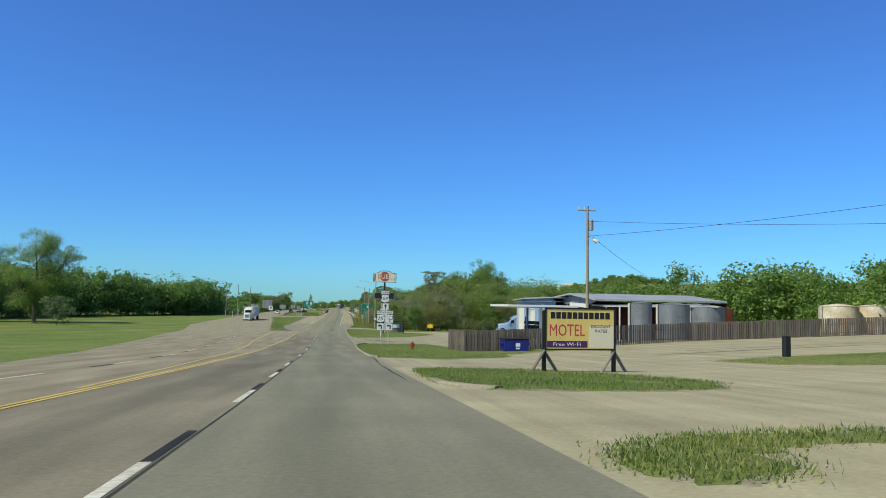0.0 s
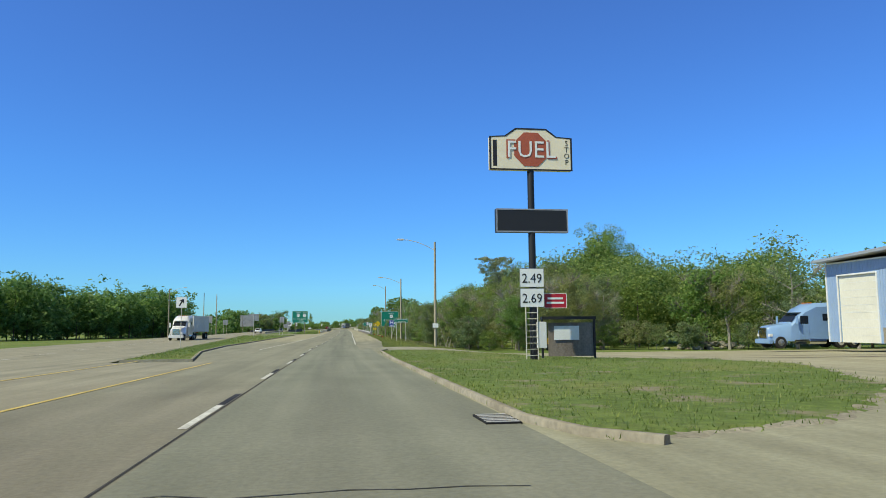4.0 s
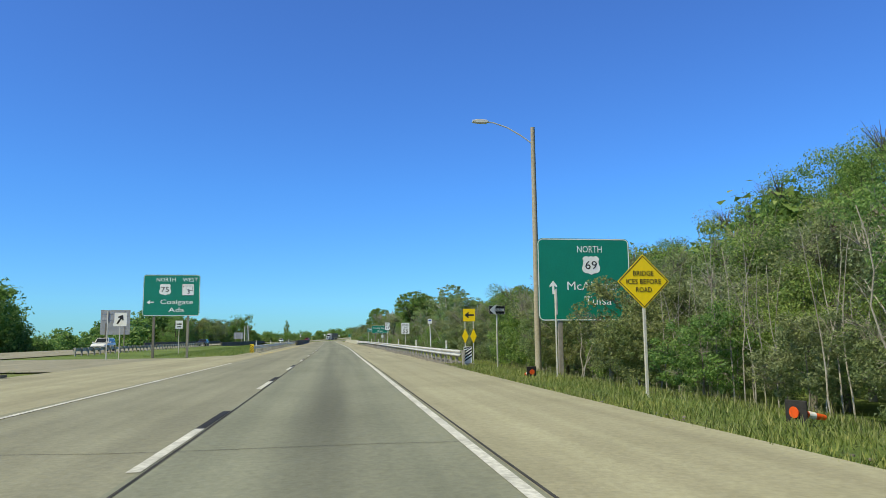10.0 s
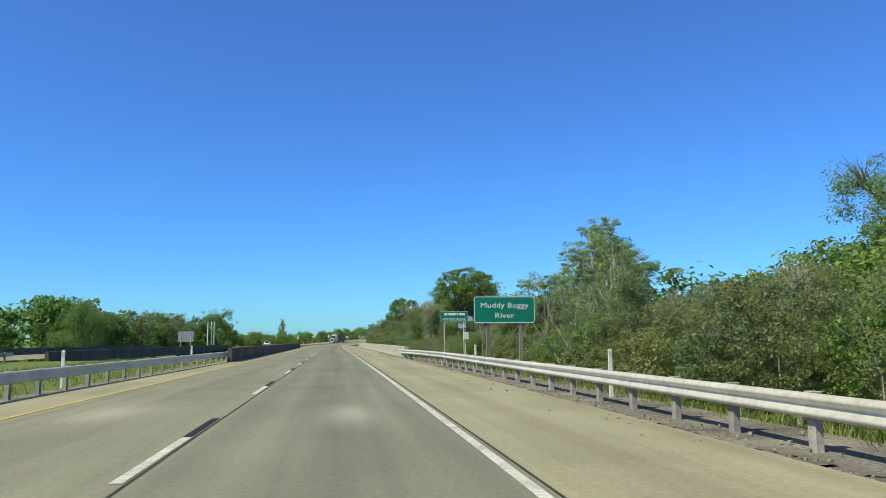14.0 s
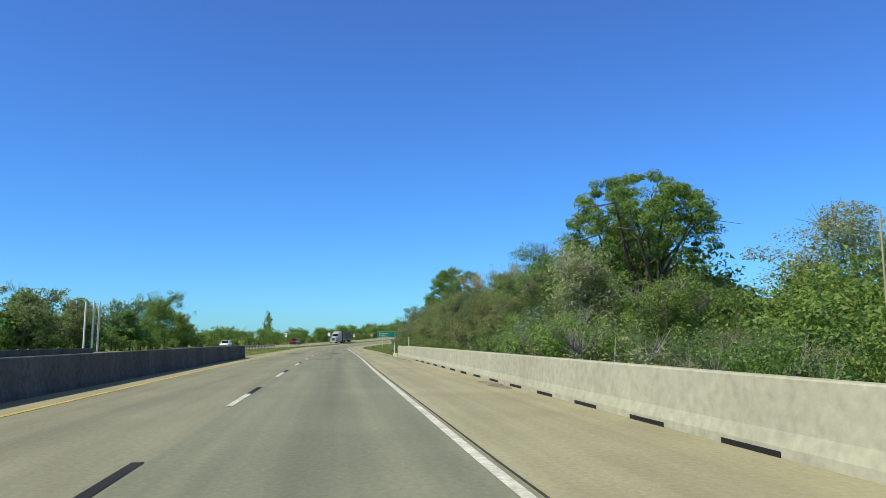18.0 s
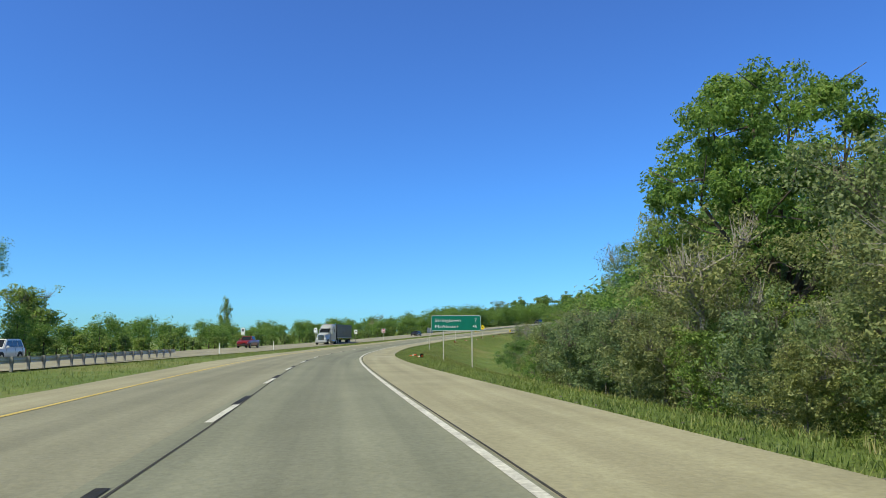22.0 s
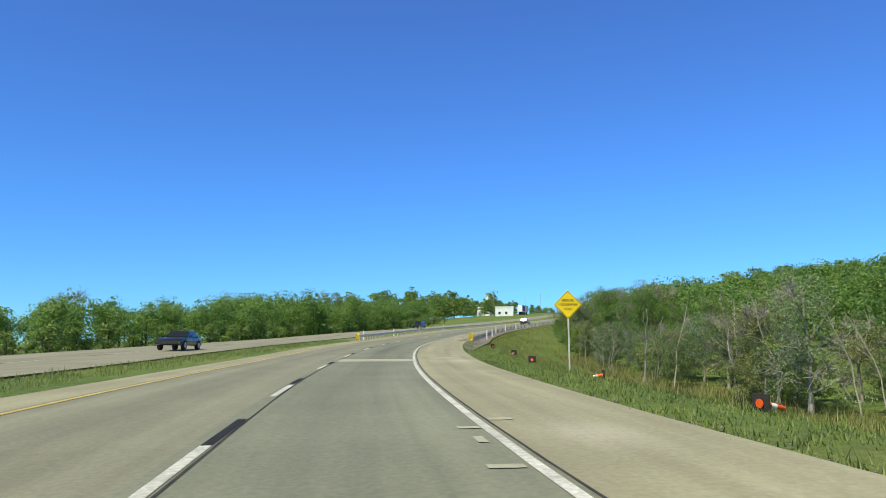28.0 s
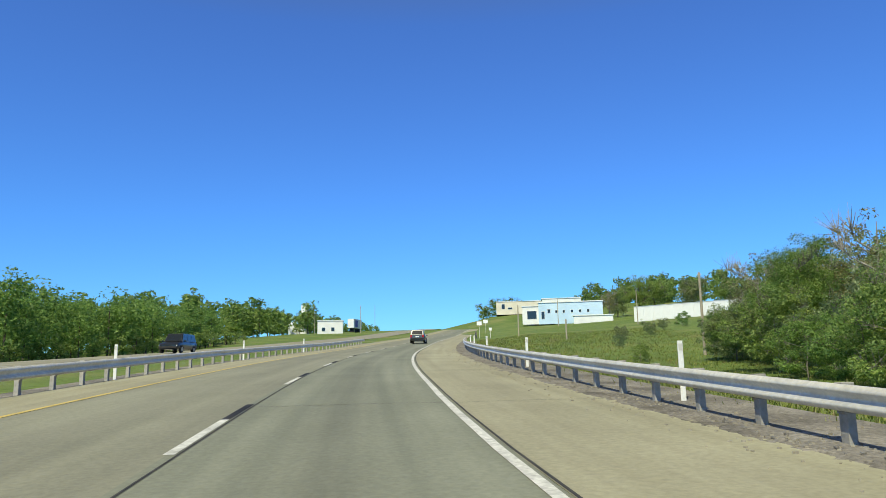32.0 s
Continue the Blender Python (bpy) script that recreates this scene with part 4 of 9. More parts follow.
def tree(kind, i, s, u, h, turn=0.0, label="", wide=1.0):
    words = TREE_WORDS[kind]
    if kind in ("full", "tall") and h > 13.5:
        kind, i = ("big_grey", 0) if (kind, i) == ("tall", 0) else ("big", i % 2)
    name = {"bush": "bush", "snag": "dead_stem", "thin": "sapling"}.get(kind, "tree")
    if kind in ("full", "bush") and (u > 34 or u < 0):
        kind += "_far"
    hh, trunk, crown, style, lm = TREES[(kind, i)]
    k = h / hh
    m = here(s, u, None, turn)
    e = thing(name, label or words + " in the grass verge", name, m @ Matrix.Diagonal((k * wide, k * wide, k, 1)))
    for nm, me in (("trunk", trunk), ("crown", crown)) if kind != "snag" else STEMS[i]:
        if me:
            new(nm, me).parent = e
    return e


def belt(seed, s0, s1, gap, u_of, depth, kinds, wide=1.0, share=(0.72, 1.0)):
    """Single trees along a stretch, in an uneven row."""
    r = random.Random(seed)
    s = s0
    while s < s1:
        k, i = r.choice(kinds)
        at_s, at_u = s + r.uniform(-1, 1), float(along(u_of, s)) + r.uniform(0, depth)
        h = canopy(at_s, at_u) * r.uniform(*share)
        if k == "bush":
            h = min(h, r.uniform(2.4, 4.6))
        if k == "snag":
            h *= 0.85
        tree(k, i, at_s, at_u, h, r.uniform(0, 360), "", wide)
        s += gap * r.uniform(0.7, 1.35)


def woods(name, seed, s0, s1, gap, u_of, rows, row_gap, heights, label, lm="leaf", leaves=900, leaf=0.75):
    """A far stand of trees as one mass of leaf clumps on trunks."""
    r = np.random.default_rng(seed)
    kinds = [tree_parts(900 + seed * 7 + i, 10.0, 3.5, leaves, leaf, "mass")[1] for i in range(4)]
    vs = []
    g = Geo()
    for row in range(rows):
        s = s0 + r.uniform(0, gap)
        while s < s1:
            u = float(along(u_of, s))
            u += math.copysign(row * row_gap + r.uniform(0, row_gap), u)
            h = float(along(heights, s)) * r.uniform(0.75, 1.18) if heights else canopy(s, u) * r.uniform(0.74, 0.98)
            p = rd(s, u)
            z = ground_at(s, u)
            a = r.uniform(0, 6.28)
            k = kinds[r.integers(4)] * (h / 10.0)
            wd = r.uniform(0.9, 1.3)
            q = np.stack([(k[:, 0] * math.cos(a) - k[:, 1] * math.sin(a)) * wd + p[0], (k[:, 0] * math.sin(a) + k[:, 1] * math.cos(a)) * wd + p[1], k[:, 2] + z], -1)
            vs.append(q)
            g.tube((p[0], p[1], z - 0.3), (p[0], p[1], z + h * 0.7), 0.16, 0.06, 5, False)
            s += gap * r.uniform(0.6, 1.4)
    v = np.concatenate(vs)
    ob = tagged(new(name, fast_mesh(name, v, quads_for(v), M[lm])), label, "woods", "", "stuff")
    st = g.part("trunks", M["bark"], ob)
    tagged(st, "", "", "", "stuff")
    return ob


F4 = [("full", i) for i in range(4)]
T3 = [("tall", i) for i in range(3)]
V3 = [("full", 0), ("full", 1), ("bush", 1)]
B3 = [("bush", i) for i in range(3)]
N3 = [("thin", i) for i in range(3)]
# right side: scrub in front, trees behind
belt(1, 188, 393, 2.3, [(188, 17.5), (230, 14), (300, 13), (425, 14.5)], 2.5, B3 + [("bush", 0)])
belt(11, 200, 388, 3.6, [(200, 16), (300, 15.5), (425, 16)], 3, B3 + N3 + F4)
belt(12, 172, 200, 3.0, [(172, 52), (186, 33), (200, 20)], 5, B3 + F4 + N3)
belt(13, 600, 700, 2.6, [(600, 15.5), (625, 18), (645, 22), (670, 25.5), (700, 26.5)], 3, B3)
belt(2, 188, 395, 3.6, [(188, 21), (230, 18), (420, 18)], 5, F4 + N3 + N3)
belt(3, 185, 400, 8.0, [(185, 28), (425, 28)], 8, F4 + T3 + T3)
belt(4, 420, 600, 3.2, [(420, 16), (470, 13), (530, 12), (600, 15)], 4, B3 + F4 + N3)
belt(5, 430, 600, 8.0, [(430, 22), (600, 22)], 7, F4 + T3)
belt(6, 600, 690, 4.0, [(600, 17), (630, 20), (660, 26), (690, 28)], 5, F4 + N3 + B3)
belt(7, 690, 868, 4.2, [(690, 28), (730, 25), (760, 21), (800, 23), (835, 20), (868, 24)], 8, V3 + F4 + N3 * 2)
belt(17, 692, 802, 2.4, [(692, 25.5), (730, 22.5), (760, 20), (802, 20.5)], 3, B3 + V3[2:] + N3)
belt(18, 800, 872, 2.4, [(800, 20), (838, 18.5), (872, 24)], 3, B3[1:] + V3[2:] * 2)
belt(8, 838, 872, 3.0, [(838, 22), (872, 30)], 10, V3)
belt(14, 335, 396, 6.0, [(335, 46), (405, 45)], 12, F4 + T3[1:], 1.2, (0.85, 1.04))
belt(15, 556, 596, 5.5, [(556, 36), (596, 33)], 9, F4 + T3, 1.1, (0.8, 1.05))
belt(16, 640, 686, 6.0, [(640, 27), (686, 32)], 6, F4 + N3)
belt(19, 412, 444, 5.0, [(412, 24), (444, 25)], 6, [("thin", 0), ("thin", 2)], 1.0, (0.5, 0.75))
belt(20, 396, 440, 2.6, [(396, 15), (440, 16)], 6, B3, 1.0, (0.4, 0.6))
for s_, u_, h_, a_ in ((231.5, 48.5, 23.2, 0), (225.5, 48.5, 20, 90), (304, 36, 15, 30), (299, 44, 18, 120), (311, 46, 20.6, 260), (317, 50, 22.2, 310), (308, 53, 21.5, 70)):
    tree("full", int(s_) % 4, s_, u_, h_, a_, "", 0.8)
S4 = [("snag", i) for i in range(4)]
S6 = S4 + [("snag", 4), ("snag", 5)] * 2
belt(31, 196, 296, 3.0, [(196, 16.0), (230, 13.4), (300, 13.2)], 2.5, S6)
belt(32, 330, 392, 6.5, [(330, 12.8), (392, 13.8)], 2.5, S4)
belt(33, 396, 440, 2.4, [(396, 14.5), (440, 16)], 6, S6)
belt(36, 440, 545, 3.6, [(440, 13), (470, 12.2), (545, 12.4)], 2.0, S6, 1.0, (0.5, 0.9))
belt(37, 440, 604, 2.0, [(440, 14.0), (470, 12.4), (530, 12.0), (575, 12.8), (604, 15)], 1.5, B3)
belt(34, 690, 800, 4.0, [(690, 25), (730, 22), (760, 18), (800, 18)], 3, S4)
belt(35, 174, 198, 1.9, [(174, 45), (186, 30), (198, 18)], 3, B3)
tree("dome", 0, 524.5, 33.2, 21.2, 100, "", 0.95)
for s_, u_, h_, a_, w_ in ((515, -50, 13.6, 0, 1.0), (536, -50, 10.5, 70, 1.0), (562, -51, 12, 200, 0.9), (583, -50, 12.3, 100, 1.1), (592, -53, 12.5, 300, 1.0), (603, -50, 11.0, 20, 0.9), (613, -51, 13.0, 150, 0.9), (630, -50, 13.4, 240, 0.8), (650, -50, 15.6, 330, 1.0), (655, -54, 14.5, 90, 0.9), (668, -52, 11.5, 40, 1.0)):
    tree("full", int(s_) % 4, s_, u_, h_, a_, "loose green tree across the opposing road", w_)
tree("dome", 1, 590.5, 24.3, 17.9, 200, "rounded dark green oak at the edge of the verge", 0.92)
tree("full", 0, 594.5, 20.8, 11.3, 40, "", 0.62)
tree("full", 3, 580, 28, 15, 70)
tree("full", 2, 575, 21, 10.5, 30)
tree("full", 1, 621, 32, 10.5, 60)
tree("full", 0, 612, 30, 11, 160)
tree("bare", 0, 559.3, 25.3, 15.3, 20)
tree("tall", 0, 656, 38.6, 18.0, 50, "", 0.9)
tree("full", 0, 690, 36.5, 12.0, 15, "dense upright green bush tree in the scrub", 0.62)
for i, (s_, u_, h_) in enumerate(((806, 30, 8.2), (814, 31, 8.3), (822, 34, 8.4))):
    tree("full", i % 2, s_, u_, h_, 71 * i)
tree("tall", 0, 551, 79, 25.5, 75, "", 1.5)
tree("thin", 0, 354, 39.4, 13.7, 30)
tree("slim", 0, 277, 37.9, 19.8, 190, "", 1.02)
tree("slim", 1, 253.5, 34.1, 15.8, 190)
tree("full", 1, 404, 58, 17.5, 10)
tree("tall", 2, 411, 55.5, 20.3, 80, "", 1.0)
for i, (s_, u_, h_) in enumerate(((415, 27.5, 14), (419, 27, 15), (425, 30, 16.5), (430, 31, 20), (434, 33, 21.3), (440, 33, 18.5), (445, 33, 18), (449, 34, 15.5), (434, 36, 19.5), (438, 36, 19.5), (409, 26, 10.3), (427.5, 24, 14.5))):
    tree("slim", 2 + i % 3, s_, u_, h_, 67 * i, "slender white-stemmed tree with a pale airy crown", 1.1)
tree("tall", 1, 753, -66.5, 14.6, 0, "slender lone tree standing above the woods", 0.35)
tree("full", 1, 504, -48, 17.5, 0, "", 0.75)
tree("full", 3, 935, -68.4, 13, 60, "round dark tree standing above the far woods")
tree("full", 2, 521, -50, 11, 0)
tree("thin", 1, 802, -43, 9, 0)
tree("full", 3, 186.5, -69, 24.0, 0)
tree("bush", 0, 171, -58, 6.5, 0)
tree("full", 0, 190, -84, 19, 0)
woods("woods_right", 1, 246, 600, 6.5, [(246, 34), (600, 34)], 3, 9, None, "green woods behind the verge trees", "leaf", 2600, 0.40)
woods("woods_right_near", 21, 172, 246, 6.0, [(172, 58), (190, 45), (230, 34), (246, 34)], 3, 9, None, "green woods behind the verge trees", "leaf", 6500, 0.26)
woods("woods_hill", 2, 600, 885, 6.0, [(600, 26), (690, 33), (800, 30), (866, 33), (885, 44)], 5, 10, None, "scrubby woods climbing the hillside", "leaf", 2600, 0.42)
woods("woods_lot", 3, -60, 180, 7.0, [(-60, 120), (60, 100), (120, 85), (150, 72), (180, 58)], 3, 9, [(-60, 13), (60, 14.5), (150, 14), (180, 13)], "green woods behind the filling station lot", "leaf", 1900, 0.44)
woods("woods_left_near", 4, 130, 440, 4.4, [(130, -98), (290, -90), (340, -69), (380, -59), (440, -63)], 3, 8, [(130, 14), (290, 16.5), (340, 17), (380, 17), (402, 15), (440, 8)], "dark green woods across the opposing road", "leaf", 1900, 0.48)
woods("woods_left", 5, 400, 640, 7.0, [(400, -62), (440, -64), (500, -56), (560, -52), (640, -45)], 2, 9, [(400, 8), (440, 8.5), (478, 11), (500, 13.5), (556, 13.5), (585, 9), (640, 8)], "loose line of green trees across the opposing road")
woods("woods_left_bend", 6, 640, 1000, 4.6, [(640, -45), (740, -34), (820, -34), (900, -40), (1000, -50)], 3, 9, [(640, 6.4), (740, 5.8), (790, 6.3), (835, 6.6), (858, 9), (885, 10.5), (930, 9.2), (1000, 8.5)], "green trees outside the bend of the opposing road", "leaf", 2100, 0.40)
woods("scrub_left_bend", 16, 636, 1000, 3.0, [(640, -44), (740, -33), (820, -33), (900, -39), (1000, -49)], 1, 2.5, [(640, 3.4), (1000, 3.2)], "low green scrub along the edge of the trees", "leaf", 800, 0.8)
woods("scrub_left", 17, 405, 636, 3.2, [(400, -60), (440, -62), (500, -54), (560, -50), (640, -44)], 1, 3, [(405, 4.2), (640, 3.8)], "low green scrub under the loose trees", "leaf", 800, 0.7)
woods("woods_far", 7, 1000, 1500, 12.0, [(1000, -70), (1500, -60)], 2, 14, [(1000, 15), (1150, 14), (1300, 6.5), (1500, 5)], "far trees on the hill")
woods("woods_far_right", 8, 900, 1500, 13.0, [(900, 150), (1100, 110), (1250, 70), (1500, 50)], 3, 16, [(900, 14.5), (1500, 12)], "far trees behind the hillside buildings")

# ---- islands, kerbs, lots ----
sheet("gutter", -100, 166, 3.75, 4.75, -0.004, M["lane"], 4, 1, "pale concrete gutter strip", "gutter")
sheet("lot", -80, 171, 4.75, [(-80, 66), (100, 66), (150, 64), (171, 60)], -0.012, M["drive"], 2, 60, "worn pale concrete lot and driveways", "lot", drape=True)


def island(name, outline, label, h=0.10):
    """A kerbed patch of grass; outline of (station, offset), any winding."""
    pts = [Vector((*map(float, rd(s, u)[:2]), ground_at(s, u) + 0.07)) for s, u in outline]
    if sum(a.x * b_.y - b_.x * a.y for a, b_ in zip(pts, pts[1:] + pts[:1])) < 0:
        pts.reverse()
    n = len(pts)
    top, inner = [], []
    for i in range(n):
        d = (pts[(i + 1) % n] - pts[i - 1]).normalized()
        inn = Vector((-d.y, d.x, 0))
        inner.append(pts[i] + inn * 0.16)
    g = Geo()
    vs = [p - Vector((0, 0, 0.1)) for p in pts] + [p + Vector((0, 0, h)) for p in pts] + [p + Vector((0, 0, h)) for p in inner] + [p - Vector((0, 0, 0.05)) for p in inner]
    g.add(vs, [(k * n + i, k * n + (i + 1) % n, (k + 1) * n + (i + 1) % n, (k + 1) * n + i) for k in range(3) for i in range(n)])
    kerb = g.part(name + "_kerb", M["kerb"])
    tagged(kerb, "weathered concrete kerb round the grass", "kerb", "", "structure")
    bm = bmesh.new()
    f = bm.faces.new([bm.verts.new(p + Vector((0, 0, h - 0.015))) for p in inner])
    bmesh.ops.triangulate(bm, faces=[f])
    for _ in range(2):
        bmesh.ops.subdivide_edges(bm, edges=[e for e in bm.edges if e.calc_length() > 3], cuts=1, use_grid_fill=True)
    bm.normal_update()
    for f in bm.faces:
        if f.normal.z < 0:
            f.normal_flip()
    me = bpy.data.meshes.new(name)
    bm.to_mesh(me)
    bm.free()
    me.materials.append(M["grass"])
    tagged(new(name, me), label, "grass", "", "structure")
    return outline


def in_poly(px, py, poly):
    inside = np.zeros(len(px), bool)
    n = len(poly)
    for i in range(n):
        (x0, y0), (x1, y1) = poly[i], poly[(i + 1) % n]
        if y0 == y1:
            continue
        hit = ((y0 > py) != (y1 > py)) & (px < (x1 - x0) * (py - y0) / (y1 - y0) + x0)
        inside ^= hit
    return inside


def lawn(name, outline, label, mat, h=0.06, cell=0.26, seed=1, grow=0.0):
    """A ragged patch of turf or dirt laid over the lot, with no kerb."""
    r = np.random.default_rng(seed)
    if grow:
        cs, cu = np.mean([q[0] for q in outline]), np.mean([q[1] for q in outline])
        outline = [(s + grow * (s - cs) / (math.hypot(s - cs, u - cu) + 0.1), u + grow * (u - cu) / (math.hypot(s - cs, u - cu) + 0.1)) for s, u in outline]
    ss = np.arange(min(q[0] for q in outline) - 0.5, max(q[0] for q in outline) + 0.5, cell)
    uu = np.arange(min(q[1] for q in outline) - 0.5, max(q[1] for q in outline) + 0.5, cell)
    a, b_ = np.meshgrid(ss, uu, indexing="ij")
    wob = 0.16 * np.sin(a * 2.1 + seed) * np.cos(b_ * 1.7 + seed * 2)
    inside = in_poly((a + cell / 2 + wob + r.normal(0, 0.07, a.shape)).ravel(), (b_ + cell / 2 + wob + r.normal(0, 0.07, a.shape)).ravel(), outline).reshape(a.shape)
    a2, b2 = a + r.uniform(-0.09, 0.09, a.shape), b_ + r.uniform(-0.09, 0.09, a.shape)
    v = rd(a2.ravel(), b2.ravel())
    inside &= b_ > (4.95 if mat is M["bare_dirt"] else 4.4)
    core = inside.copy()
    core[1:] &= inside[:-1]
    core[:, 1:] &= inside[:, :-1]
    core[1:, 1:] &= inside[:-1, :-1]
    v[:, 2] = terrain(a2.ravel(), b2.ravel()) + 0.058 + np.where(core.ravel(), h + r.uniform(-0.006, 0.008, a.size), -0.02)
    m = len(uu)
    ii, jj = np.nonzero(inside[:-1, :-1])
    k = ii * m + jj
    f = np.stack([k, k + m, k + m + 1, k + 1], -1)
    used, f2 = np.unique(f, return_inverse=True)
    return tagged(new(name, fast_mesh(name, v[used], f2.reshape(-1, 4), mat)), label, "grass" if mat is M["turf"] else "dirt", "", "structure")


def kerb_strip(name, pts, label, w=0.17, h=0.11):
    """A low kerb along a line of (station, offset)."""
    pts = np.array(pts, float)
    d = np.gradient(pts, axis=0)
    d /= np.linalg.norm(d, axis=1)[:, None]
    side = np.stack([-d[:, 1], d[:, 0]], -1) * w
    vs = []
    for q, n_ in zip(pts, side):
        for k, z in ((0, -0.15), (0.08, h - 0.02), (0.2, h), (0.85, h), (1, h - 0.03), (1, -0.15)):
            c = q + n_ * k
            x = rd(c[0], c[1])
            vs.append((float(x[0]), float(x[1]), ground_at(c[0], c[1]) + 0.065 + z))
    n = len(pts)
    fs = [(i * 6 + j, i * 6 + j + 1, i * 6 + j + 7, i * 6 + j + 6) for i in range(n - 1) for j in range(5)] + [(k + a, k + b_, k + c, k + d_) for k in (0, (n - 1) * 6) for a, b_, c, d_ in ((0, 1, 4, 5), (1, 2, 3, 4))]
    return tagged(new(name, fast_mesh(name, vs, fs, M["kerb"])), label, "kerb", "", "structure")


def worn_turf():
    """Lawn with bare, trodden earth showing through."""
    m = grass_mat()
    m.name = "worn_turf"
    n, l = m.node_tree.nodes, m.node_tree.links
    b = n["Principled BSDF"]
    src = b.inputs["Base Color"].links[0].from_socket
    bare = ramp_of(n, l, noise_of(n, l, 0.55, 6, None, 0.65), [(0.56, (0, 0, 0)), (0.68, (1, 1, 1))])
    l.new(mixc(n, l, bare, src, (0.25, 0.215, 0.155)), b.inputs["Base Color"])
    return m


M["turf"] = worn_turf()
M["bare_dirt"] = surface("bare_lot_dirt", (0.20, 0.18, 0.135), (0.36, 0.335, 0.26), 0.6, 9, 0.95, 0.5, grain=0.35)
ISLES = [
    [(7.6, 5.1), (8.8, 5.3), (9.5, 5.9), (10.2, 6.8), (10.4, 8.0), (10.8, 10.8), (11, 18), (8.6, 18), (9.1, 12), (9.3, 9.6), (8.9, 8.0), (8.4, 7.4), (7.3, 7.1), (6.6, 6.2), (7.0, 5.4)],
    [(22.0, 5.3), (29.2, 5.35), (33.0, 5.7), (33.3, 8.2), (32.2, 11.3), (29.4, 13.0), (27.4, 14.1), (23.5, 15.0), (20.2, 13.6), (19.2, 11.5), (19.3, 8.0), (20.0, 6.4)],
    [(50.6, 4.8), (57, 4.65), (64, 4.58), (72, 4.57), (80, 4.8), (84, 5.3), (86.5, 6.4), (87.5, 9.5), (87, 13.3), (67.2, 15.4), (74, 25), (82, 34), (78, 36), (66, 27), (59.5, 18.5), (57.5, 15.8), (52, 15), (49.5, 13.5), (47.6, 10.8), (45.8, 9.8), (46, 8.5), (47.2, 6.4), (48.7, 5.2)],
    [(111.6, 5.6), (114, 5.0), (140, 5.05), (157, 5.25), (159.6, 6.0), (158.5, 10), (156, 15.5), (130, 20.5), (118.5, 15.3), (113, 9.6)],
    [(37.5, 22.5), (39.5, 27), (40, 34), (39, 46), (31, 46), (29, 36), (29.5, 26), (33, 23)],
]
for i, (isle, words) in enumerate(zip(ISLES, ("rough grass corner beside the driveway", "patchy grass strip under the board", "mown green grass before the plank fence", "mown green grass round the sign pole", "thin strip of grass in the lot"))):
    lawn("grass_island_%d" % (i + 1), isle, words, M["turf"], 0.035, 0.26, 3 + i)
    lawn("dirt_margin_%d" % (i + 1), isle, "pale dirt round the grass", M["bare_dirt"], 0.015, 0.3, 13 + i, 0.75 if i == 2 else 0.35)
kerb_strip("kerb_lot_corner", [(48.9, 5.05), (50.0, 4.72), (51.5, 4.55), (57, 4.47), (64, 4.42), (72, 4.41), (80, 4.62), (83.8, 5.1), (86.2, 6.1)], "weathered concrete kerb beside the lawn")
kerb_strip("kerb_sign_corner", [(111.3, 5.9), (112.2, 5.2), (114, 4.8), (125, 4.82), (140, 4.88), (157, 5.08), (159.2, 5.7)], "weathered concrete kerb beside the lawn")
kerb_strip("kerb_board_corner", [(19.9, 6.4), (20.8, 5.7), (22.2, 5.15), (24.5, 5.1)], "broken pale kerb end", 0.4, 0.09)
med = np.arange(143.5, 287.1, 4.0)
island("grass_median", [(float(s), float(along(MAIN_L, s)) - 0.1) for s in med] + [(float(s), float(along(OPP_IN, s)) + 0.25) for s in med[::-1]], "narrow kerbed grass median")
sheet("gravel_strip", 764, 930, 7.28, [(764, 7.4), (775, 8.6), (790, 9.8), (930, 10)], -0.03, M["gravel"], 3, 2, "dark loose gravel under the guardrail", "gravel")
sheet("gravel_strip_bridge", 284, 412, 7.3, [(284, 7.5), (288, 8.3), (293, 9.4), (412, 9.6)], -0.07, M["gravel"], 3, 2, "dark gravel and dirt under the guardrail", "gravel")
def drift(name, inner, outer, label, mat, seed):
    """Loose ground washed over the pavement's edge, thin and ragged."""
    ss = [q[0] for q in inner]
    return lawn(name, inner + [(s, float(along(PAVE_R, s)) + outer) for s in ss[::-1]], label, mat, 0.024, 0.16, seed)


drift("washed_gravel", [(795, 6.6), (796, 6.2), (798, 6.0), (800, 6.45), (801.5, 6.5), (803, 6.3), (805.4, 6.3), (807.5, 6.5), (809.3, 6.7), (812.8, 6.95), (820, 7.05), (840, 7.1), (870, 7.05), (910, 7.1)], 0.3, "grey gravel washed over the shoulder's edge", M["gravel"], 31)
drift("washed_dirt", [(286, 7.5), (292, 7.2), (305, 7.3), (315, 7.2), (322, 7.05), (328, 6.95), (333, 7.2), (339, 7.5), (345, 7.2), (350, 7.08), (353, 7.2), (357, 7.6), (370, 7.3), (385, 7.45), (400, 7.3), (409, 7.4)], 0.3, "dark dirt washed over the shoulder's edge", M["gravel"], 32)
sheet("gravel_strip_left", 800, 930, -7.4, -6.3, -0.045, M["gravel"], 3, 1, "gravel under the median guardrail", "gravel")
sheet("gravel_strip_median", 318, 405, -6.9, -6.3, -0.045, M["gravel"], 3, 1, "gravel under the median guardrail", "gravel")

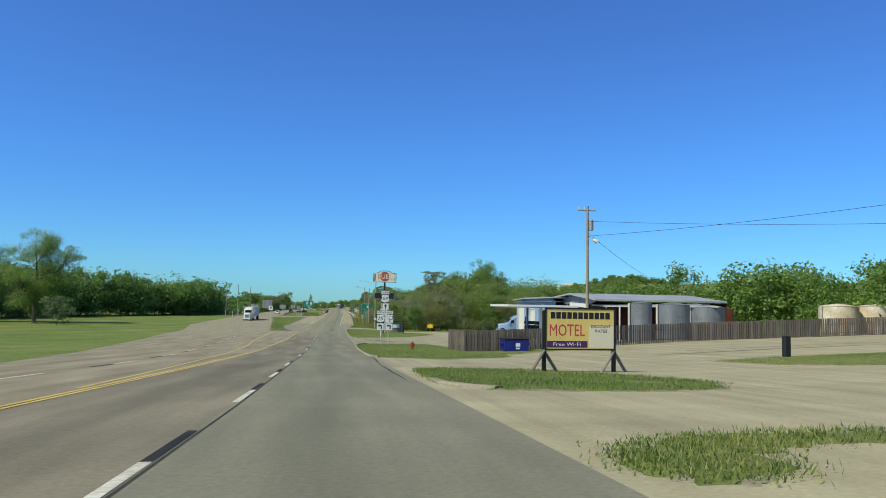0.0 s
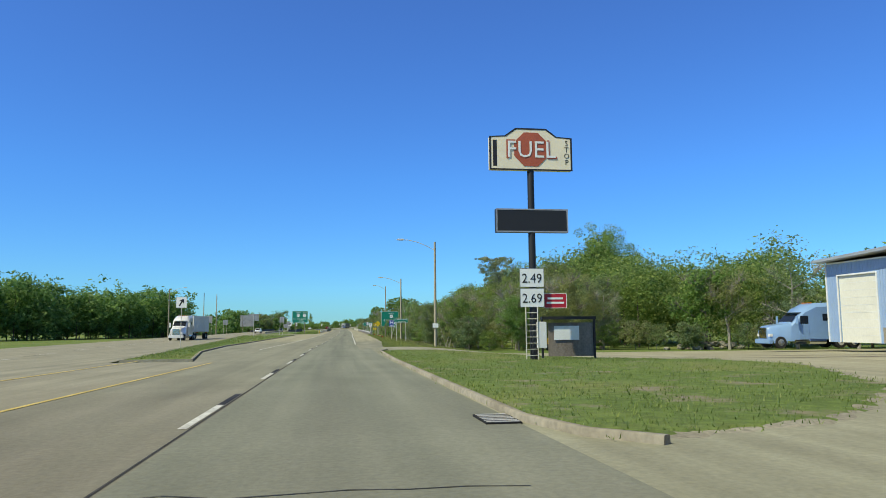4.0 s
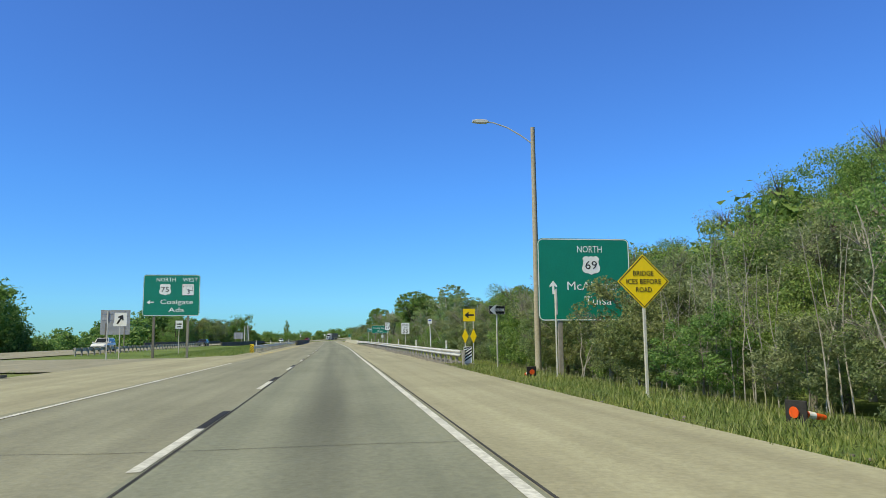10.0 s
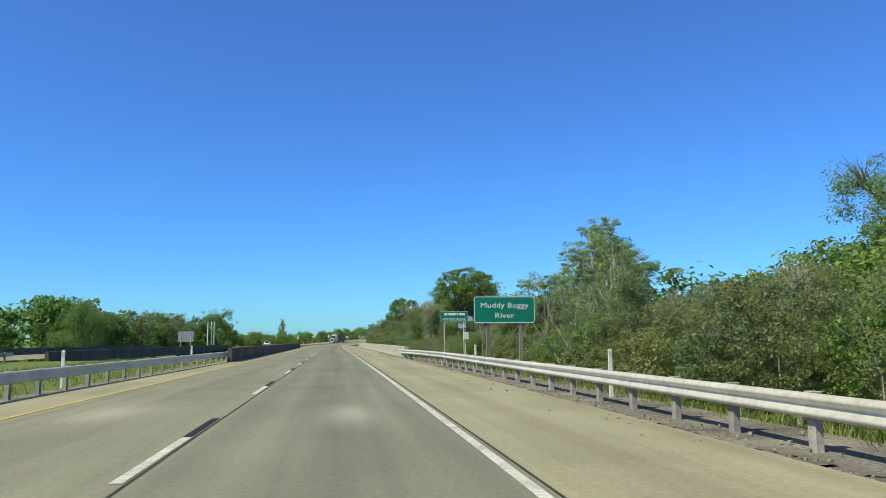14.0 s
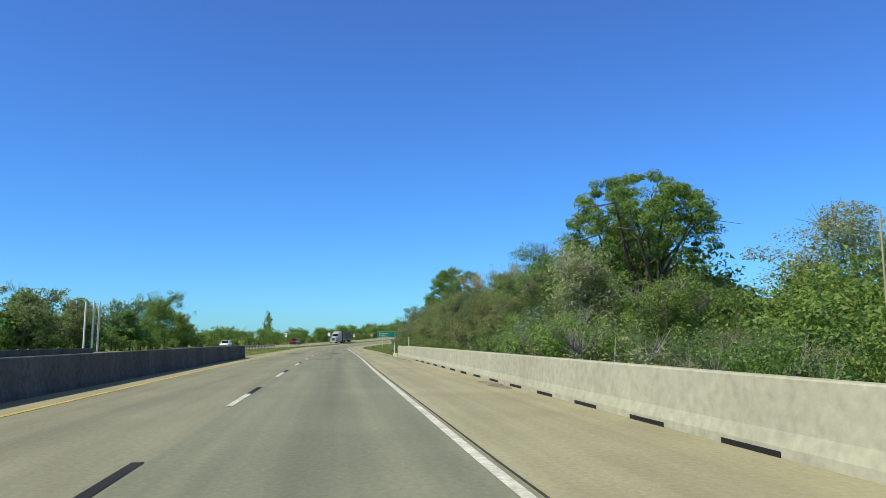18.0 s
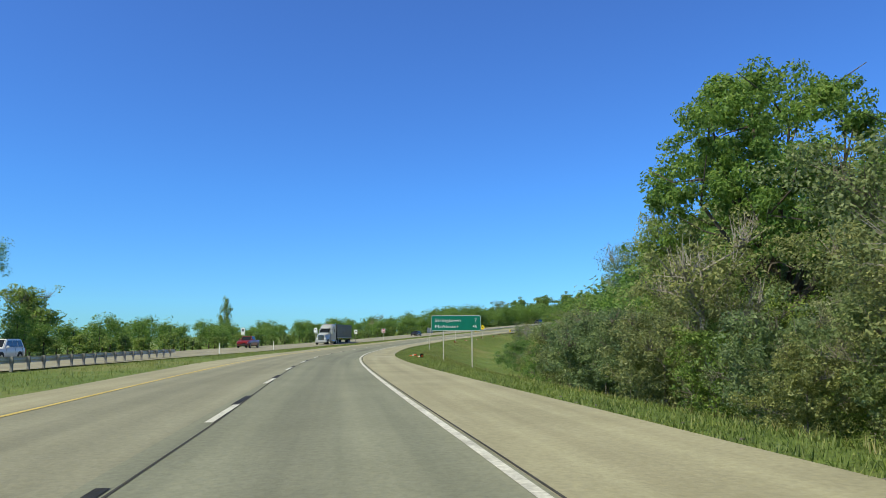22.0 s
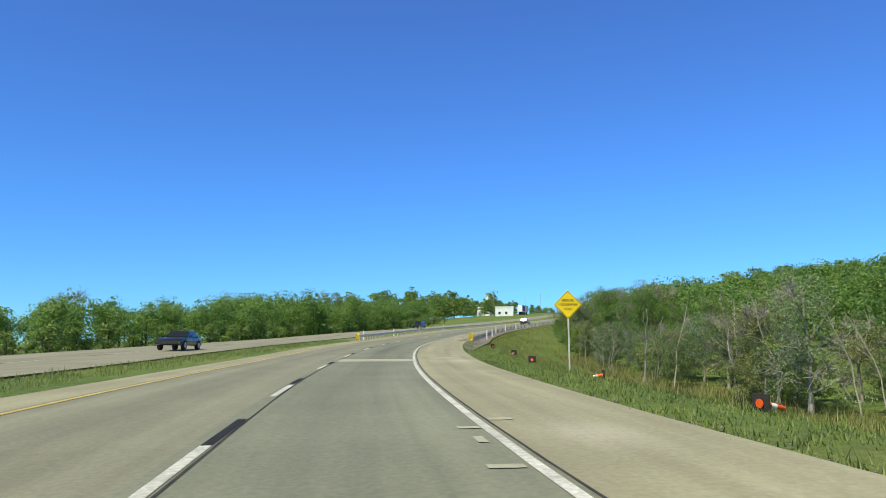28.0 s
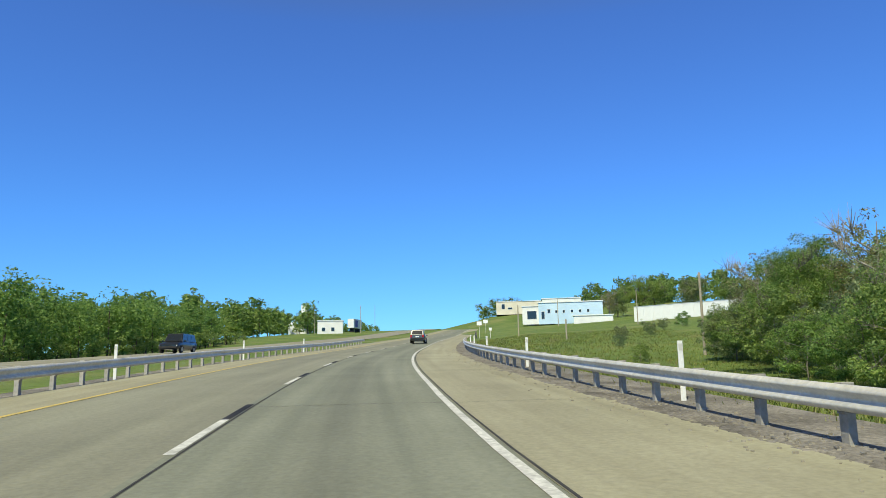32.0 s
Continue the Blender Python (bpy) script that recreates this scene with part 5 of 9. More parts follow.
# ---- metals and paints of the roadside ----
M["steel"] = surface("galvanised_steel", (0.53, 0.505, 0.44), (0.70, 0.67, 0.585), 0.8, 9, 0.45, 0.05, 0.15, 0.5, grain=0.2)
M["post_grey"] = surface("bleached_rail_post", (0.27, 0.255, 0.225), (0.46, 0.44, 0.39), 1.2, 8, 0.9, 0.4, stretch=(1, 1, 0.15), vary=0.2)
M["post_wood"] = surface("weathered_post", (0.16, 0.145, 0.125), (0.30, 0.28, 0.24), 1.2, 8, 0.9, 0.4, stretch=(1, 1, 0.15), vary=0.2)
M["pole_wood"] = surface("pole_wood", (0.30, 0.26, 0.19), (0.48, 0.43, 0.33), 1.0, 7, 0.9, 0.4, stretch=(1, 1, 0.12), vary=0.1)
M["green_sign"] = paint("green_sign_sheeting", (0.004, 0.20, 0.13), 0.35, 0, 0.08)
M["blue_sign"] = paint("blue_sign_sheeting", (0.012, 0.045, 0.38), 0.35, 0, 0.08)
M["white_sign"] = paint("white_sign_sheeting", (0.80, 0.82, 0.80), 0.4, 0, 0.08)
M["yellow_sign"] = paint("yellow_sign_sheeting", (0.85, 0.60, 0.01), 0.4, 0, 0.06)
M["red_sign"] = paint("red_sign_sheeting", (0.45, 0.015, 0.03), 0.4, 0, 0.08)
M["black"] = paint("black_paint", (0.015, 0.015, 0.016), 0.5)
M["sign_back"] = surface("bare_sign_back", (0.30, 0.31, 0.32), (0.44, 0.45, 0.46), 0.8, 9, 0.55, 0.05, 0.5, 0.5)
M["white_post"] = paint("white_plastic", (0.80, 0.80, 0.76), 0.5)
M["orange"] = paint("orange_plastic", (0.80, 0.10, 0.012), 0.5, 0, 0.2)
M["rubber"] = surface("black_rubber", (0.018, 0.018, 0.018), (0.04, 0.038, 0.036), 2, 12, 0.8, 0.2)
M["slot"] = paint("dark_slot", (0.006, 0.006, 0.006), 0.9)

# ---- guardrails and parapets ----
BEAM = [(0.0, -0.155), (0.03, -0.15), (0.083, -0.105), (0.083, -0.07), (0.008, -0.02), (0.008, 0.02), (0.083, 0.07), (0.083, 0.105), (0.03, 0.15), (0.0, 0.155)]
_g = Geo().box(0, 0, 0.26, 0.12, 0.16, 0.90).box(0, 0, 0.64, 0.17, 0.155, 0.38)
POST_MESH = _g.mesh("post", M["post_grey"], 0.008)


def guardrail(s0, s1, u, side, label, gap=1.99):
    """A W-beam rail; side -1: its face looks left, towards a road on its left."""
    e = thing("guardrail", label, "guardrail", group="roadside guardrails")
    f = lambda s: float(along(u, s)) if isinstance(u, list) else u
    ss = np.arange(s0, s1 + 0.1, gap)
    prof = [(x * side, z) for x, z in BEAM] + [(x * side - 0.012 * side, z) for x, z in BEAM[::-1]]
    rows = []
    for s in ss:
        uu = f(s)
        rows.append(np.concatenate([rd(np.array([s]), np.array([uu + side * 0.0 + x]), 0.53 + z * 1.06) for x, z in prof]))
    v = np.concatenate(rows)
    n = len(prof)
    fs = [(i * n + j, i * n + (j + 1) % n, (i + 1) * n + (j + 1) % n, (i + 1) * n + j) for i in range(len(ss) - 1) for j in range(n)]
    b_ = new("rail_beam", fast_mesh("rail_beam", v, fs, M["steel"]))
    b_.parent = e
    for s in ss[:-1]:
        o = new("post", POST_MESH)
        o.matrix_world = here(s, f(s) - side * 0.10, -0.12)
        o.parent = e
    return e


guardrail(289.85, 411.3, [(289, 8.1), (396, 8.1), (404, 7.65), (409, 7.12), (412, 7.08)], -1, "grey W-beam guardrail on dark posts beside the shoulder")
guardrail(327.5, 409, [(327, -6.05), (345, -6.25), (375, -6.4), (409, -5.6)], 1, "shaded W-beam guardrail along the grass median")
guardrail(795.9, 925, [(795, 7.65), (810, 8.1), (925, 8.0)], -1, "grey W-beam guardrail on timber posts over gravel")
guardrail(801.5, 925, [(801, -5.95), (820, -6.7), (845, -6.5), (925, -6.4)], 1, "shaded W-beam guardrail along the median")
guardrail(531, 629, -14.2, -1, "W-beam guardrail at the edge of the opposing road")
guardrail(326, 418, [(326, -22.0), (418, -24.2)], -1, "W-beam guardrail at the edge of the opposing road")


# left-hand parapets: the shade on their faces is put into this darker colour
M["shade_dark_concrete"] = surface("shade_toned_concrete", (0.075, 0.075, 0.066), (0.15, 0.148, 0.13), 0.5, 6, 0.92, 0.35, stretch=(1, 1, 0.3), grain=0.35)


def parapet(name, s0, s1, u, side, h=0.86, slots=True, mat=None, words="stained pale concrete bridge parapet"):
    """A concrete bridge parapet; side -1: its face looks left."""
    ss = np.arange(s0, s1 + 0.1, 3.05)
    prof = [(0.0, -0.5), (0.0, 0.12), (side * -0.05, 0.30), (side * -0.07, h - 0.02), (side * -0.09, h), (side * -0.33, h), (side * -0.35, h - 0.02), (side * -0.35, -0.5)]
    n = len(prof)
    at_u = lambda s: float(along(u, s)) if isinstance(u, list) else u
    v = np.concatenate([np.concatenate([rd(np.array([s]), np.array([at_u(s) + x]), z) for x, z in prof]) for s in ss])
    fs = [(i * n + j, i * n + (j + 1) % n, (i + 1) * n + (j + 1) % n, (i + 1) * n + j) for i in range(len(ss) - 1) for j in range(n)]
    caps = [tuple(range(n)), tuple((len(ss) - 1) * n + j for j in range(n - 1, -1, -1))]
    me = bpy.data.meshes.new(name)
    me.from_pydata([tuple(p) for p in v], [], fs + caps)
    me.materials.append(mat or M["barrier"])
    ob = tagged(new(name, me), words, "parapet", "", "structure")
    if slots:
        slot = Geo().box(0, 0, 0.035, 0.03, 1.3, 0.07).mesh("drain_slot", M["slot"])
        for s in ss[:-6]:
            o = new("drain_slot", slot)
            o.matrix_world = here(s + 1.5, at_u(s + 1.5) + side * 0.002, 0.0)
            o.parent = ob
    return ob


parapet("parapet_right", 409, 519, [(405, 7.2), (465, 7.17), (490, 7.42), (519, 7.55)], -1, 0.92)
sheet("parapet_toe", 518.5, 523, 7.5, [(518.5, 7.85), (523, 7.6)], 0.22, M["barrier"], 1, 1, "low concrete toe beyond the parapet", "kerb", thick=0.4)
parapet("parapet_left", 405.5, 518, -5.12, 1, 0.97, False, M["shade_dark_concrete"], "concrete bridge parapet with its shade put into the colour")
parapet("parapet_opposing_near", 418, 531, -21.6, 1, 0.7, False, M["shade_dark_concrete"], "concrete bridge parapet with its shade put into the colour")
parapet("parapet_opposing_far", 418, 531, -37.4, 1, 0.8, False, M["shade_dark_concrete"], "concrete bridge parapet with its shade put into the colour")
sheet("bridge_deck_edge", 416, 524, -5.35, 7.65, -0.55, M["barrier"], 4, 1, "concrete underside of the bridge deck", "bridge deck")
sheet("bridge_joint", 507, 507.25, -4.9, 7.2, 0.007, M["sealant"], 0.25, 1, "dark bridge expansion joint", "road joint")
sheet("bridge_joint_near", 416, 416.3, -4.9, 7.2, 0.007, M["sealant"], 0.3, 1, "dark bridge expansion joint", "road joint")
sheet("pale_patch", 749.3, 752.0, 0.05, 3.9, 0.005, M["barrier"], 1, 1, "pale repaired band across the lane", "road patch")


# ---- signs ----
def rounded(w, h, r, n=4):
    out = []
    for cx, cz, a0 in ((w / 2 - r, h / 2 - r, 0), (-w / 2 + r, h / 2 - r, 90), (-w / 2 + r, -h / 2 + r, 180), (w / 2 - r, -h / 2 + r, 270)):
        out += [(cx + r * math.cos(radians(a0 + 90 * i / n)), cz + r * math.sin(radians(a0 + 90 * i / n))) for i in range(n + 1)]
    return out


def ring(outer, inner, y, depth=0.004):
    g = Geo()
    n = len(outer)
    vs = [(a, y, b_) for a, b_ in outer] + [(a, y, b_) for a, b_ in inner] + [(a, y + depth, b_) for a, b_ in outer] + [(a, y + depth, b_) for a, b_ in inner]
    fs = []
    for i in range(n):
        j = (i + 1) % n
        fs += [(i, j, n + j, n + i), (2 * n + i, 3 * n + i, 3 * n + j, 2 * n + j), (i, 2 * n + i, 2 * n + j, j), (n + i, n + j, 3 * n + j, 3 * n + i)]
    return g.add(vs, fs)


def letters(words, cap, x, z, mat, parent, y=-0.012, width=None, name="lettering"):
    """Lettering with capitals cap high, centred on x with its foot at z, facing back along the road."""
    cu = bpy.data.curves.new("letters", "FONT")
    cu.body, cu.size, cu.align_x, cu.resolution_u = words, cap / 0.69, "CENTER", 2
    cu.extrude, cu.offset = 0.0015, 0.0
    tmp = bpy.data.objects.new("letters", cu)
    me = bpy.data.meshes.new_from_object(tmp)
    bpy.data.objects.remove(tmp)
    co = np.empty(len(me.vertices) * 3, np.float32)
    me.vertices.foreach_get("co", co)
    co = co.reshape(-1, 3)
    wid = co[:, 0].max() - co[:, 0].min()
    k = width / wid if width else 1.0
    out = np.stack([co[:, 0] * k + x, y - co[:, 2], co[:, 1] + z], -1)
    me.vertices.foreach_set("co", out.astype(np.float32).ravel())
    me.materials.clear()
    me.materials.append(mat)
    me.update()
    ob = new(name, me)
    ob.parent = parent
    return ob


def bar(x, z, w, h, mat, parent, y=-0.012, name="bar"):
    return Geo().box(x, y, z, w, 0.004, h).part(name, mat, parent)


def plate(parent, w, h, x, z, mat, edge=None, rim=0.025, r=0.06, y=0.0, name="panel"):
    """A flat sheet sign, its middle at x, z, with a border; returns the panel."""
    o = rounded(w, h, r)
    p = Geo().prism([(a + x, b_ + z) for a, b_ in o], 0.006, "y", y - 0.003).part(name, mat, parent)
    Geo().prism([(a * 0.985 + x, b_ * 0.985 + z) for a, b_ in o], 0.003, "y", y + 0.004).part("back", M["sign_back"], p)
    if edge is not None:
        i = rounded(w - 2 * rim, h - 2 * rim, max(0.01, r - rim))
        ring([(a * 0.99 + x, b_ * 0.99 + z) for a, b_ in o], [(a + x, b_ + z) for a, b_ in i], y - 0.008).part("border", edge, p)
    return p


def posts(parent, xs, top, r=0.035, mat=None, deep=0.9, y=0.03, lean=0.0):
    for x in xs:
        Geo().box(x, y, (top - deep) / 2, r * 2, r * 1.6, top + deep).part("post", mat or M["steel"], parent, "", 0.006)


def diamond(parent, half, x, z, mat, edge=None, name="panel"):
    o = [(x + half * a, z + half * b_) for a, b_ in ((1, 0), (0.96, 0.045), (0.045, 0.96), (0, 1), (-0.045, 0.96), (-0.96, 0.045), (-1, 0), (-0.96, -0.045), (-0.045, -0.96), (0, -1), (0.045, -0.96), (0.96, -0.045))]
    p = Geo().prism(o, 0.006, "y", -0.003).part(name, mat, parent)
    if edge is not None:
        sc = lambda k: [(x + (a - x) * k, z + (b_ - z) * k) for a, b_ in o]
        ring(sc(0.95), sc(0.91), -0.008).part("border", edge, p)
    return p


SHIELD = [(0.0, 0.50), (0.12, 0.46), (0.25, 0.50), (0.36, 0.47), (0.46, 0.36), (0.40, 0.22), (0.43, 0.05), (0.49, -0.12), (0.46, -0.30), (0.34, -0.40), (0.14, -0.43), (0.0, -0.50)]
SHIELD = SHIELD + [(-a, b_) for a, b_ in SHIELD[-2:0:-1]]


def us_shield(parent, number, size, x, z, field=True):
    """A US route marker: white shield on a black square, or bare on a guide sign."""
    p = plate(parent, size, size, x, z, M["black"], None, r=0.03) if field else parent
    Geo().prism([(a * size * 0.98 + x, b_ * size * 0.96 + z) for a, b_ in SHIELD], 0.004, "y", -0.011).part("shield", M["white_sign"], p)
    letters(number, size * 0.42, x, z - size * 0.19, M["black"], p, -0.016, size * 0.62, "route_number")
    return p


def state_marker(parent, number, size, x, z):
    p = plate(parent, size, size, x, z, M["white_sign"], M["black"], 0.012, 0.03, -0.016)
    o = [(-0.42, 0.34), (-0.42, 0.24), (-0.12, 0.24), (-0.12, -0.02), (0.0, -0.08), (0.2, -0.10), (0.40, -0.13), (0.42, 0.34)]
    s_ = lambda k, d: [((a + d) * size * k + x, b_ * size * k + z) for a, b_ in o]
    mx_, mz_ = x + 0.08 * size, z + 0.14 * size
    Geo().prism(s_(1.0, 0), 0.002, "y", -0.028).part("state_outline", M["black"], p)
    Geo().prism([(mx_ + (a - mx_) * 0.90, mz_ + (b_ - mz_) * 0.82) for a, b_ in s_(1.0, 0)], 0.002, "y", -0.0305).part("state_shape", M["white_sign"], p)
    letters(number, size * 0.40, x + size * 0.05, z - size * 0.36, M["black"], p, -0.034, None, "route_number")
    return p


def arrow(parent, x, z, size, turn, mat, y=-0.012, bent=False):
    """An arrow that points up at turn 0, left at 90."""
    if bent:
        o = [(0.30, -0.45), (0.30, 0.30), (-0.12, 0.30), (-0.12, 0.46), (-0.46, 0.20), (-0.12, -0.06), (-0.12, 0.10), (0.10, 0.10), (0.10, -0.45)]
    else:
        o = [(-0.08, -0.5), (0.08, -0.5), (0.08, 0.12), (0.28, 0.0), (0.28, 0.14), (0.0, 0.5), (-0.28, 0.14), (-0.28, 0.0), (-0.08, 0.12)]
    c, s_ = math.cos(radians(turn)), math.sin(radians(turn))
    o = [((a * c - b_ * s_) * size + x, (a * s_ + b_ * c) * size + z) for a, b_ in o]
    return Geo().prism(o, 0.004, "y", y).part("arrow", mat, parent)


# route markers at the junction
e = thing("route_sign", "black and white route marker assembly on two steel posts", "road sign", here(82, 7.9))
posts(e, (-0.42, 0.42), 6.15, 0.035)
north = plate(e, 0.92, 0.42, 0.0, 5.95, M["white_sign"], M["black"], 0.02, 0.04)
letters("NORTH", 0.21, 0.0, 5.84, M["black"], north, -0.013, 0.72)
us_shield(e, "69", 0.92, 0.0, 5.25)
up = plate(e, 0.70, 0.74, 0.05, 4.38, M["white_sign"], M["black"], 0.018, 0.04)
arrow(up, 0.05, 4.38, 0.55, 0, M["black"])
for x, word, bend in ((-0.48, "NORTH", "75"), (0.5, "WEST", "3")):
    w = plate(e, 0.84, 0.40, x, 3.72, M["white_sign"], M["black"], 0.02, 0.04)
    letters(word, 0.20, x, 3.62, M["black"], w, -0.013, 0.66)
    (us_shield if bend == "75" else state_marker)(e, bend, 0.90, x, 3.02)
    a_ = plate(e, 0.80, 0.80, x, 2.12, M["white_sign"], M["black"], 0.02, 0.04)
    arrow(a_, x, 2.12, 0.62, 0, M["black"], bent=True)
plate(e, 0.16, 0.5, -0.42, 1.35, M["white_sign"], M["black"], 0.01, 0.02)

# guide sign, right
e = thing("guide_sign", "large green guide sign with faded white lettering on timber posts", "road sign", here(285.0, 12.9) @ Matrix.Scale(1.1, 4))
posts(e, (-1.05, 1.05), 5.4, 0.09, M["post_wood"], 1.2, 0.10)
p = plate(e, 3.9, 3.35, 0, 4.05, M["green_sign"], M["white_sign"], 0.055, 0.22)
letters("NORTH", 0.27, 0.25, 5.15, M["white_sign"], p, width=1.05)
us_shield(p, "69", 0.80, 0.30, 4.62, False)
letters("McAlester", 0.34, 0.35, 3.62, M["white_sign"], p, width=2.2)
letters("Tulsa", 0.34, 0.55, 3.02, M["white_sign"], p, width=1.15)
arrow(p, -1.32, 3.72, 0.55, 0, M["white_sign"])

# guide sign, left
e = thing("guide_sign", "large green guide sign with route shields in the median", "road sign", here(314.3, -11.05, None, 0) @ pose(0, 0, 0.2))
posts(e, (-1.3, 1.3), 6.2, 0.09, M["post_wood"], 1.2, 0.10)
p = plate(e, 4.35, 3.3, 0, 4.75, M["green_sign"], M["white_sign"], 0.055, 0.22)
letters("NORTH", 0.30, -0.45, 5.85, M["white_sign"], p, width=1.45)
letters("WEST", 0.30, 1.4, 5.85, M["white_sign"], p, width=1.15)
us_shield(p, "75", 0.95, -0.5, 5.2, False)
state_marker(p, "3", 0.9, 1.25, 5.2)
letters("Coalgate", 0.36, 0.4, 4.05, M["white_sign"], p, width=2.5)
letters("Ada", 0.36, 0.4, 3.42, M["white_sign"], p, width=1.2)
arrow(p, -1.6, 4.2, 0.55, 90, M["white_sign"])


def ices_sign(s, u):
    e = thing("warning_sign", "yellow diamond warning sign with black lettering on a steel post", "road sign", here(s, u), "bridge ice warnings")
    z = 2.62 - ground_at(s, u) + float(rd(s, u)[2])
    posts(e, (0.0,), z + 0.45)
    p = diamond(e, 0.66, 0, z, M["yellow_sign"], M["black"])
    for k, (word, wd) in enumerate((("BRIDGE", 0.52), ("ICES BEFORE", 0.88), ("ROAD", 0.40))):
        letters(word, 0.12, 0, z + 0.14 - 0.20 * k, M["black"], p, width=wd)


ices_sign(270.5, 9.3)
ices_sign(748, 10.9)

# service signs on the verge
e = thing("hospital_sign", "blue hospital sign with white letter and arrow plate", "road sign", here(224.5, 9.9))
posts(e, (0.0,), 3.0)
p = plate(e, 0.76, 0.76, 0, 2.75, M["blue_sign"], M["white_sign"], 0.02, 0.05)
letters("H", 0.44, 0, 2.53, M["white_sign"], p, width=0.40)
p = plate(e, 0.76, 0.24, 0, 2.22, M["blue_sign"], M["white_sign"], 0.015, 0.04)
arrow(p, 0, 2.22, 0.45, 90, M["white_sign"])
e = thing("airport_sign", "leaning green airport sign with white aircraft symbol", "road sign", here(242.5, 10.9) @ pose(0, 0, 0, 0, 12, 0))
posts(e, (0.0,), 2.9)
p = plate(e, 0.92, 0.92, 0.0, 2.95, M["green_sign"], M["white_sign"], 0.02, 0.05)
PLANE = [(0.0, 0.46), (0.05, 0.40), (0.06, 0.14), (0.44, -0.10), (0.44, -0.19), (0.06, -0.06), (0.05, -0.30), (0.17, -0.40), (0.17, -0.46), (0.0, -0.42)]
PLANE = PLANE + [(-a, b_) for a, b_ in PLANE[-2:0:-1]]
Geo().prism([(-b_ * 0.8 * 0.7 + a * 0.8 * 0.7, 2.95 + a * 0.8 * 0.7 + b_ * 0.8 * 0.7) for a, b_ in [(a, b_) for a, b_ in PLANE]], 0.004, "y", -0.012).part("aircraft_symbol", M["white_sign"], p)
p = plate(e, 0.92, 0.30, 0.0, 2.28, M["green_sign"], M["white_sign"], 0.015, 0.04)
bar(0, 2.28, 0.6, 0.07, M["white_sign"], p)
e = thing("street_sign", "long green college sign on two thin steel posts", "road sign", here(207.1, 10.3))
posts(e, (-0.62, 0.62), 3.1, 0.035)
p = plate(e, 1.95, 0.54, 0, 2.95, M["green_sign"], M["white_sign"], 0.02, 0.04)
bar(-0.66, 2.95, 0.015, 0.5, M["white_sign"], p)
arrow(p, -0.81, 3.06, 0.20, 90, M["white_sign"])
letters("2", 0.12, -0.81, 2.78, M["white_sign"], p)
letters("KIAMICHI TECHNOLOGY", 0.15, 0.16, 3.01, M["white_sign"], p, width=1.48)
letters("ATOKA CAMPUS", 0.14, 0.16, 2.77, M["white_sign"], p, width=1.0)
e = thing("one_way_sign", "black one way sign on a thin post", "road sign", here(287.8, 9.5, None, 20))
posts(e, (0.0,), 3.0, 0.03)
p = plate(e, 0.91, 0.40, 0, 2.75, M["black"], M["white_sign"], 0.015, 0.03)
arrow(p, -0.02, 2.75, 0.8, 90, M["white_sign"])
letters("ONE WAY", 0.10, 0.08, 2.70, M["black"], p, -0.018, 0.42)
e = thing("road_sign", "narrow dark sign back on a thin post", "road sign", here(279.6, 9.9, None, 80))
posts(e, (0.0,), 3.2, 0.03)
plate(e, 0.75, 0.95, 0, 2.75, M["black"], None, r=0.04)
e = thing("arrow_sign", "yellow arrow sign over two yellow diamonds on twin posts", "road sign", here(295.2, 9.5))
posts(e, (-0.24, 0.24), 2.9, 0.025)
p = plate(e, 0.70, 0.72, 0, 2.75, M["yellow_sign"], None, r=0.03)
arrow(p, 0, 2.75, 0.56, 90, M["black"])
for x in (-0.24, 0.24):
    o = [(x + 0.19 * a, 1.55 + 0.42 * b_) for a, b_ in ((1, 0), (0, 1), (-1, 0), (0, -1))]
    Geo().prism(o, 0.006, "y", -0.004).part("diamond_plate", M["yellow_sign"], e)


def hazard(s, u, w, h, back, stripe, lean):
    e = thing("hazard_marker", ("black and white" if back is M["white_sign"] else "yellow and black") + " striped marker at the guardrail's end", "road sign", here(s, u, -0.05), "guardrail end markers")
    p = plate(e, w, h, 0, h / 2 + 0.12, back, None, r=0.02, y=-0.05)
    n = 5
    for i in range(n):
        z = 0.12 + (i + 0.25) * h / n
        o = [(-w * 0.46, z), (-w * 0.46, z + h / n * 0.5), (w * 0.46, z + h / n * 0.5 + lean * w * 0.6), (w * 0.46, z + lean * w * 0.6)]
        o = [(a, max(0.14, min(h + 0.10, b_))) for a, b_ in o]
        Geo().prism(o, 0.004, "y", -0.060).part("stripe", stripe, p)
    Geo().box(0, 0.10, 0.45, 0.22, 0.14, 0.95).part("terminal", M["steel"], e, "", 0.02)


hazard(290.0, 8.45, 0.42, 0.80, M["white_sign"], M["black"], 1)
hazard(795.3, 7.7, 0.44, 0.84, M["yellow_sign"], M["black"], 1)
hazard(800.6, -5.8, 0.42, 0.80, M["yellow_sign"], M["black"], -1)
hazard(326.6, -6.05, 0.38, 0.80, M["yellow_sign"], M["black"], -1)

e = thing("speed_limit_sign", "white speed limit sign with black lettering", "road sign", here(334.5, 9.6))
z0 = 2.35 - ground_at(334.5, 9.6)
posts(e, (0.0,), z0 + 0.5, 0.035)
p = plate(e, 0.92, 1.22, 0, z0, M["white_sign"], M["black"], 0.018, 0.06)
letters("SPEED", 0.155, 0, z0 + 0.30, M["black"], p, width=0.68)
letters("LIMIT", 0.155, 0, z0 + 0.02, M["black"], p, width=0.56)
letters("55", 0.36, 0, z0 - 0.48, M["black"], p, width=0.58)
e = thing("route_sign", "white north route marker on a thin post", "road sign", here(357, 9.3))
z0 = 2.75 - ground_at(357, 9.3)
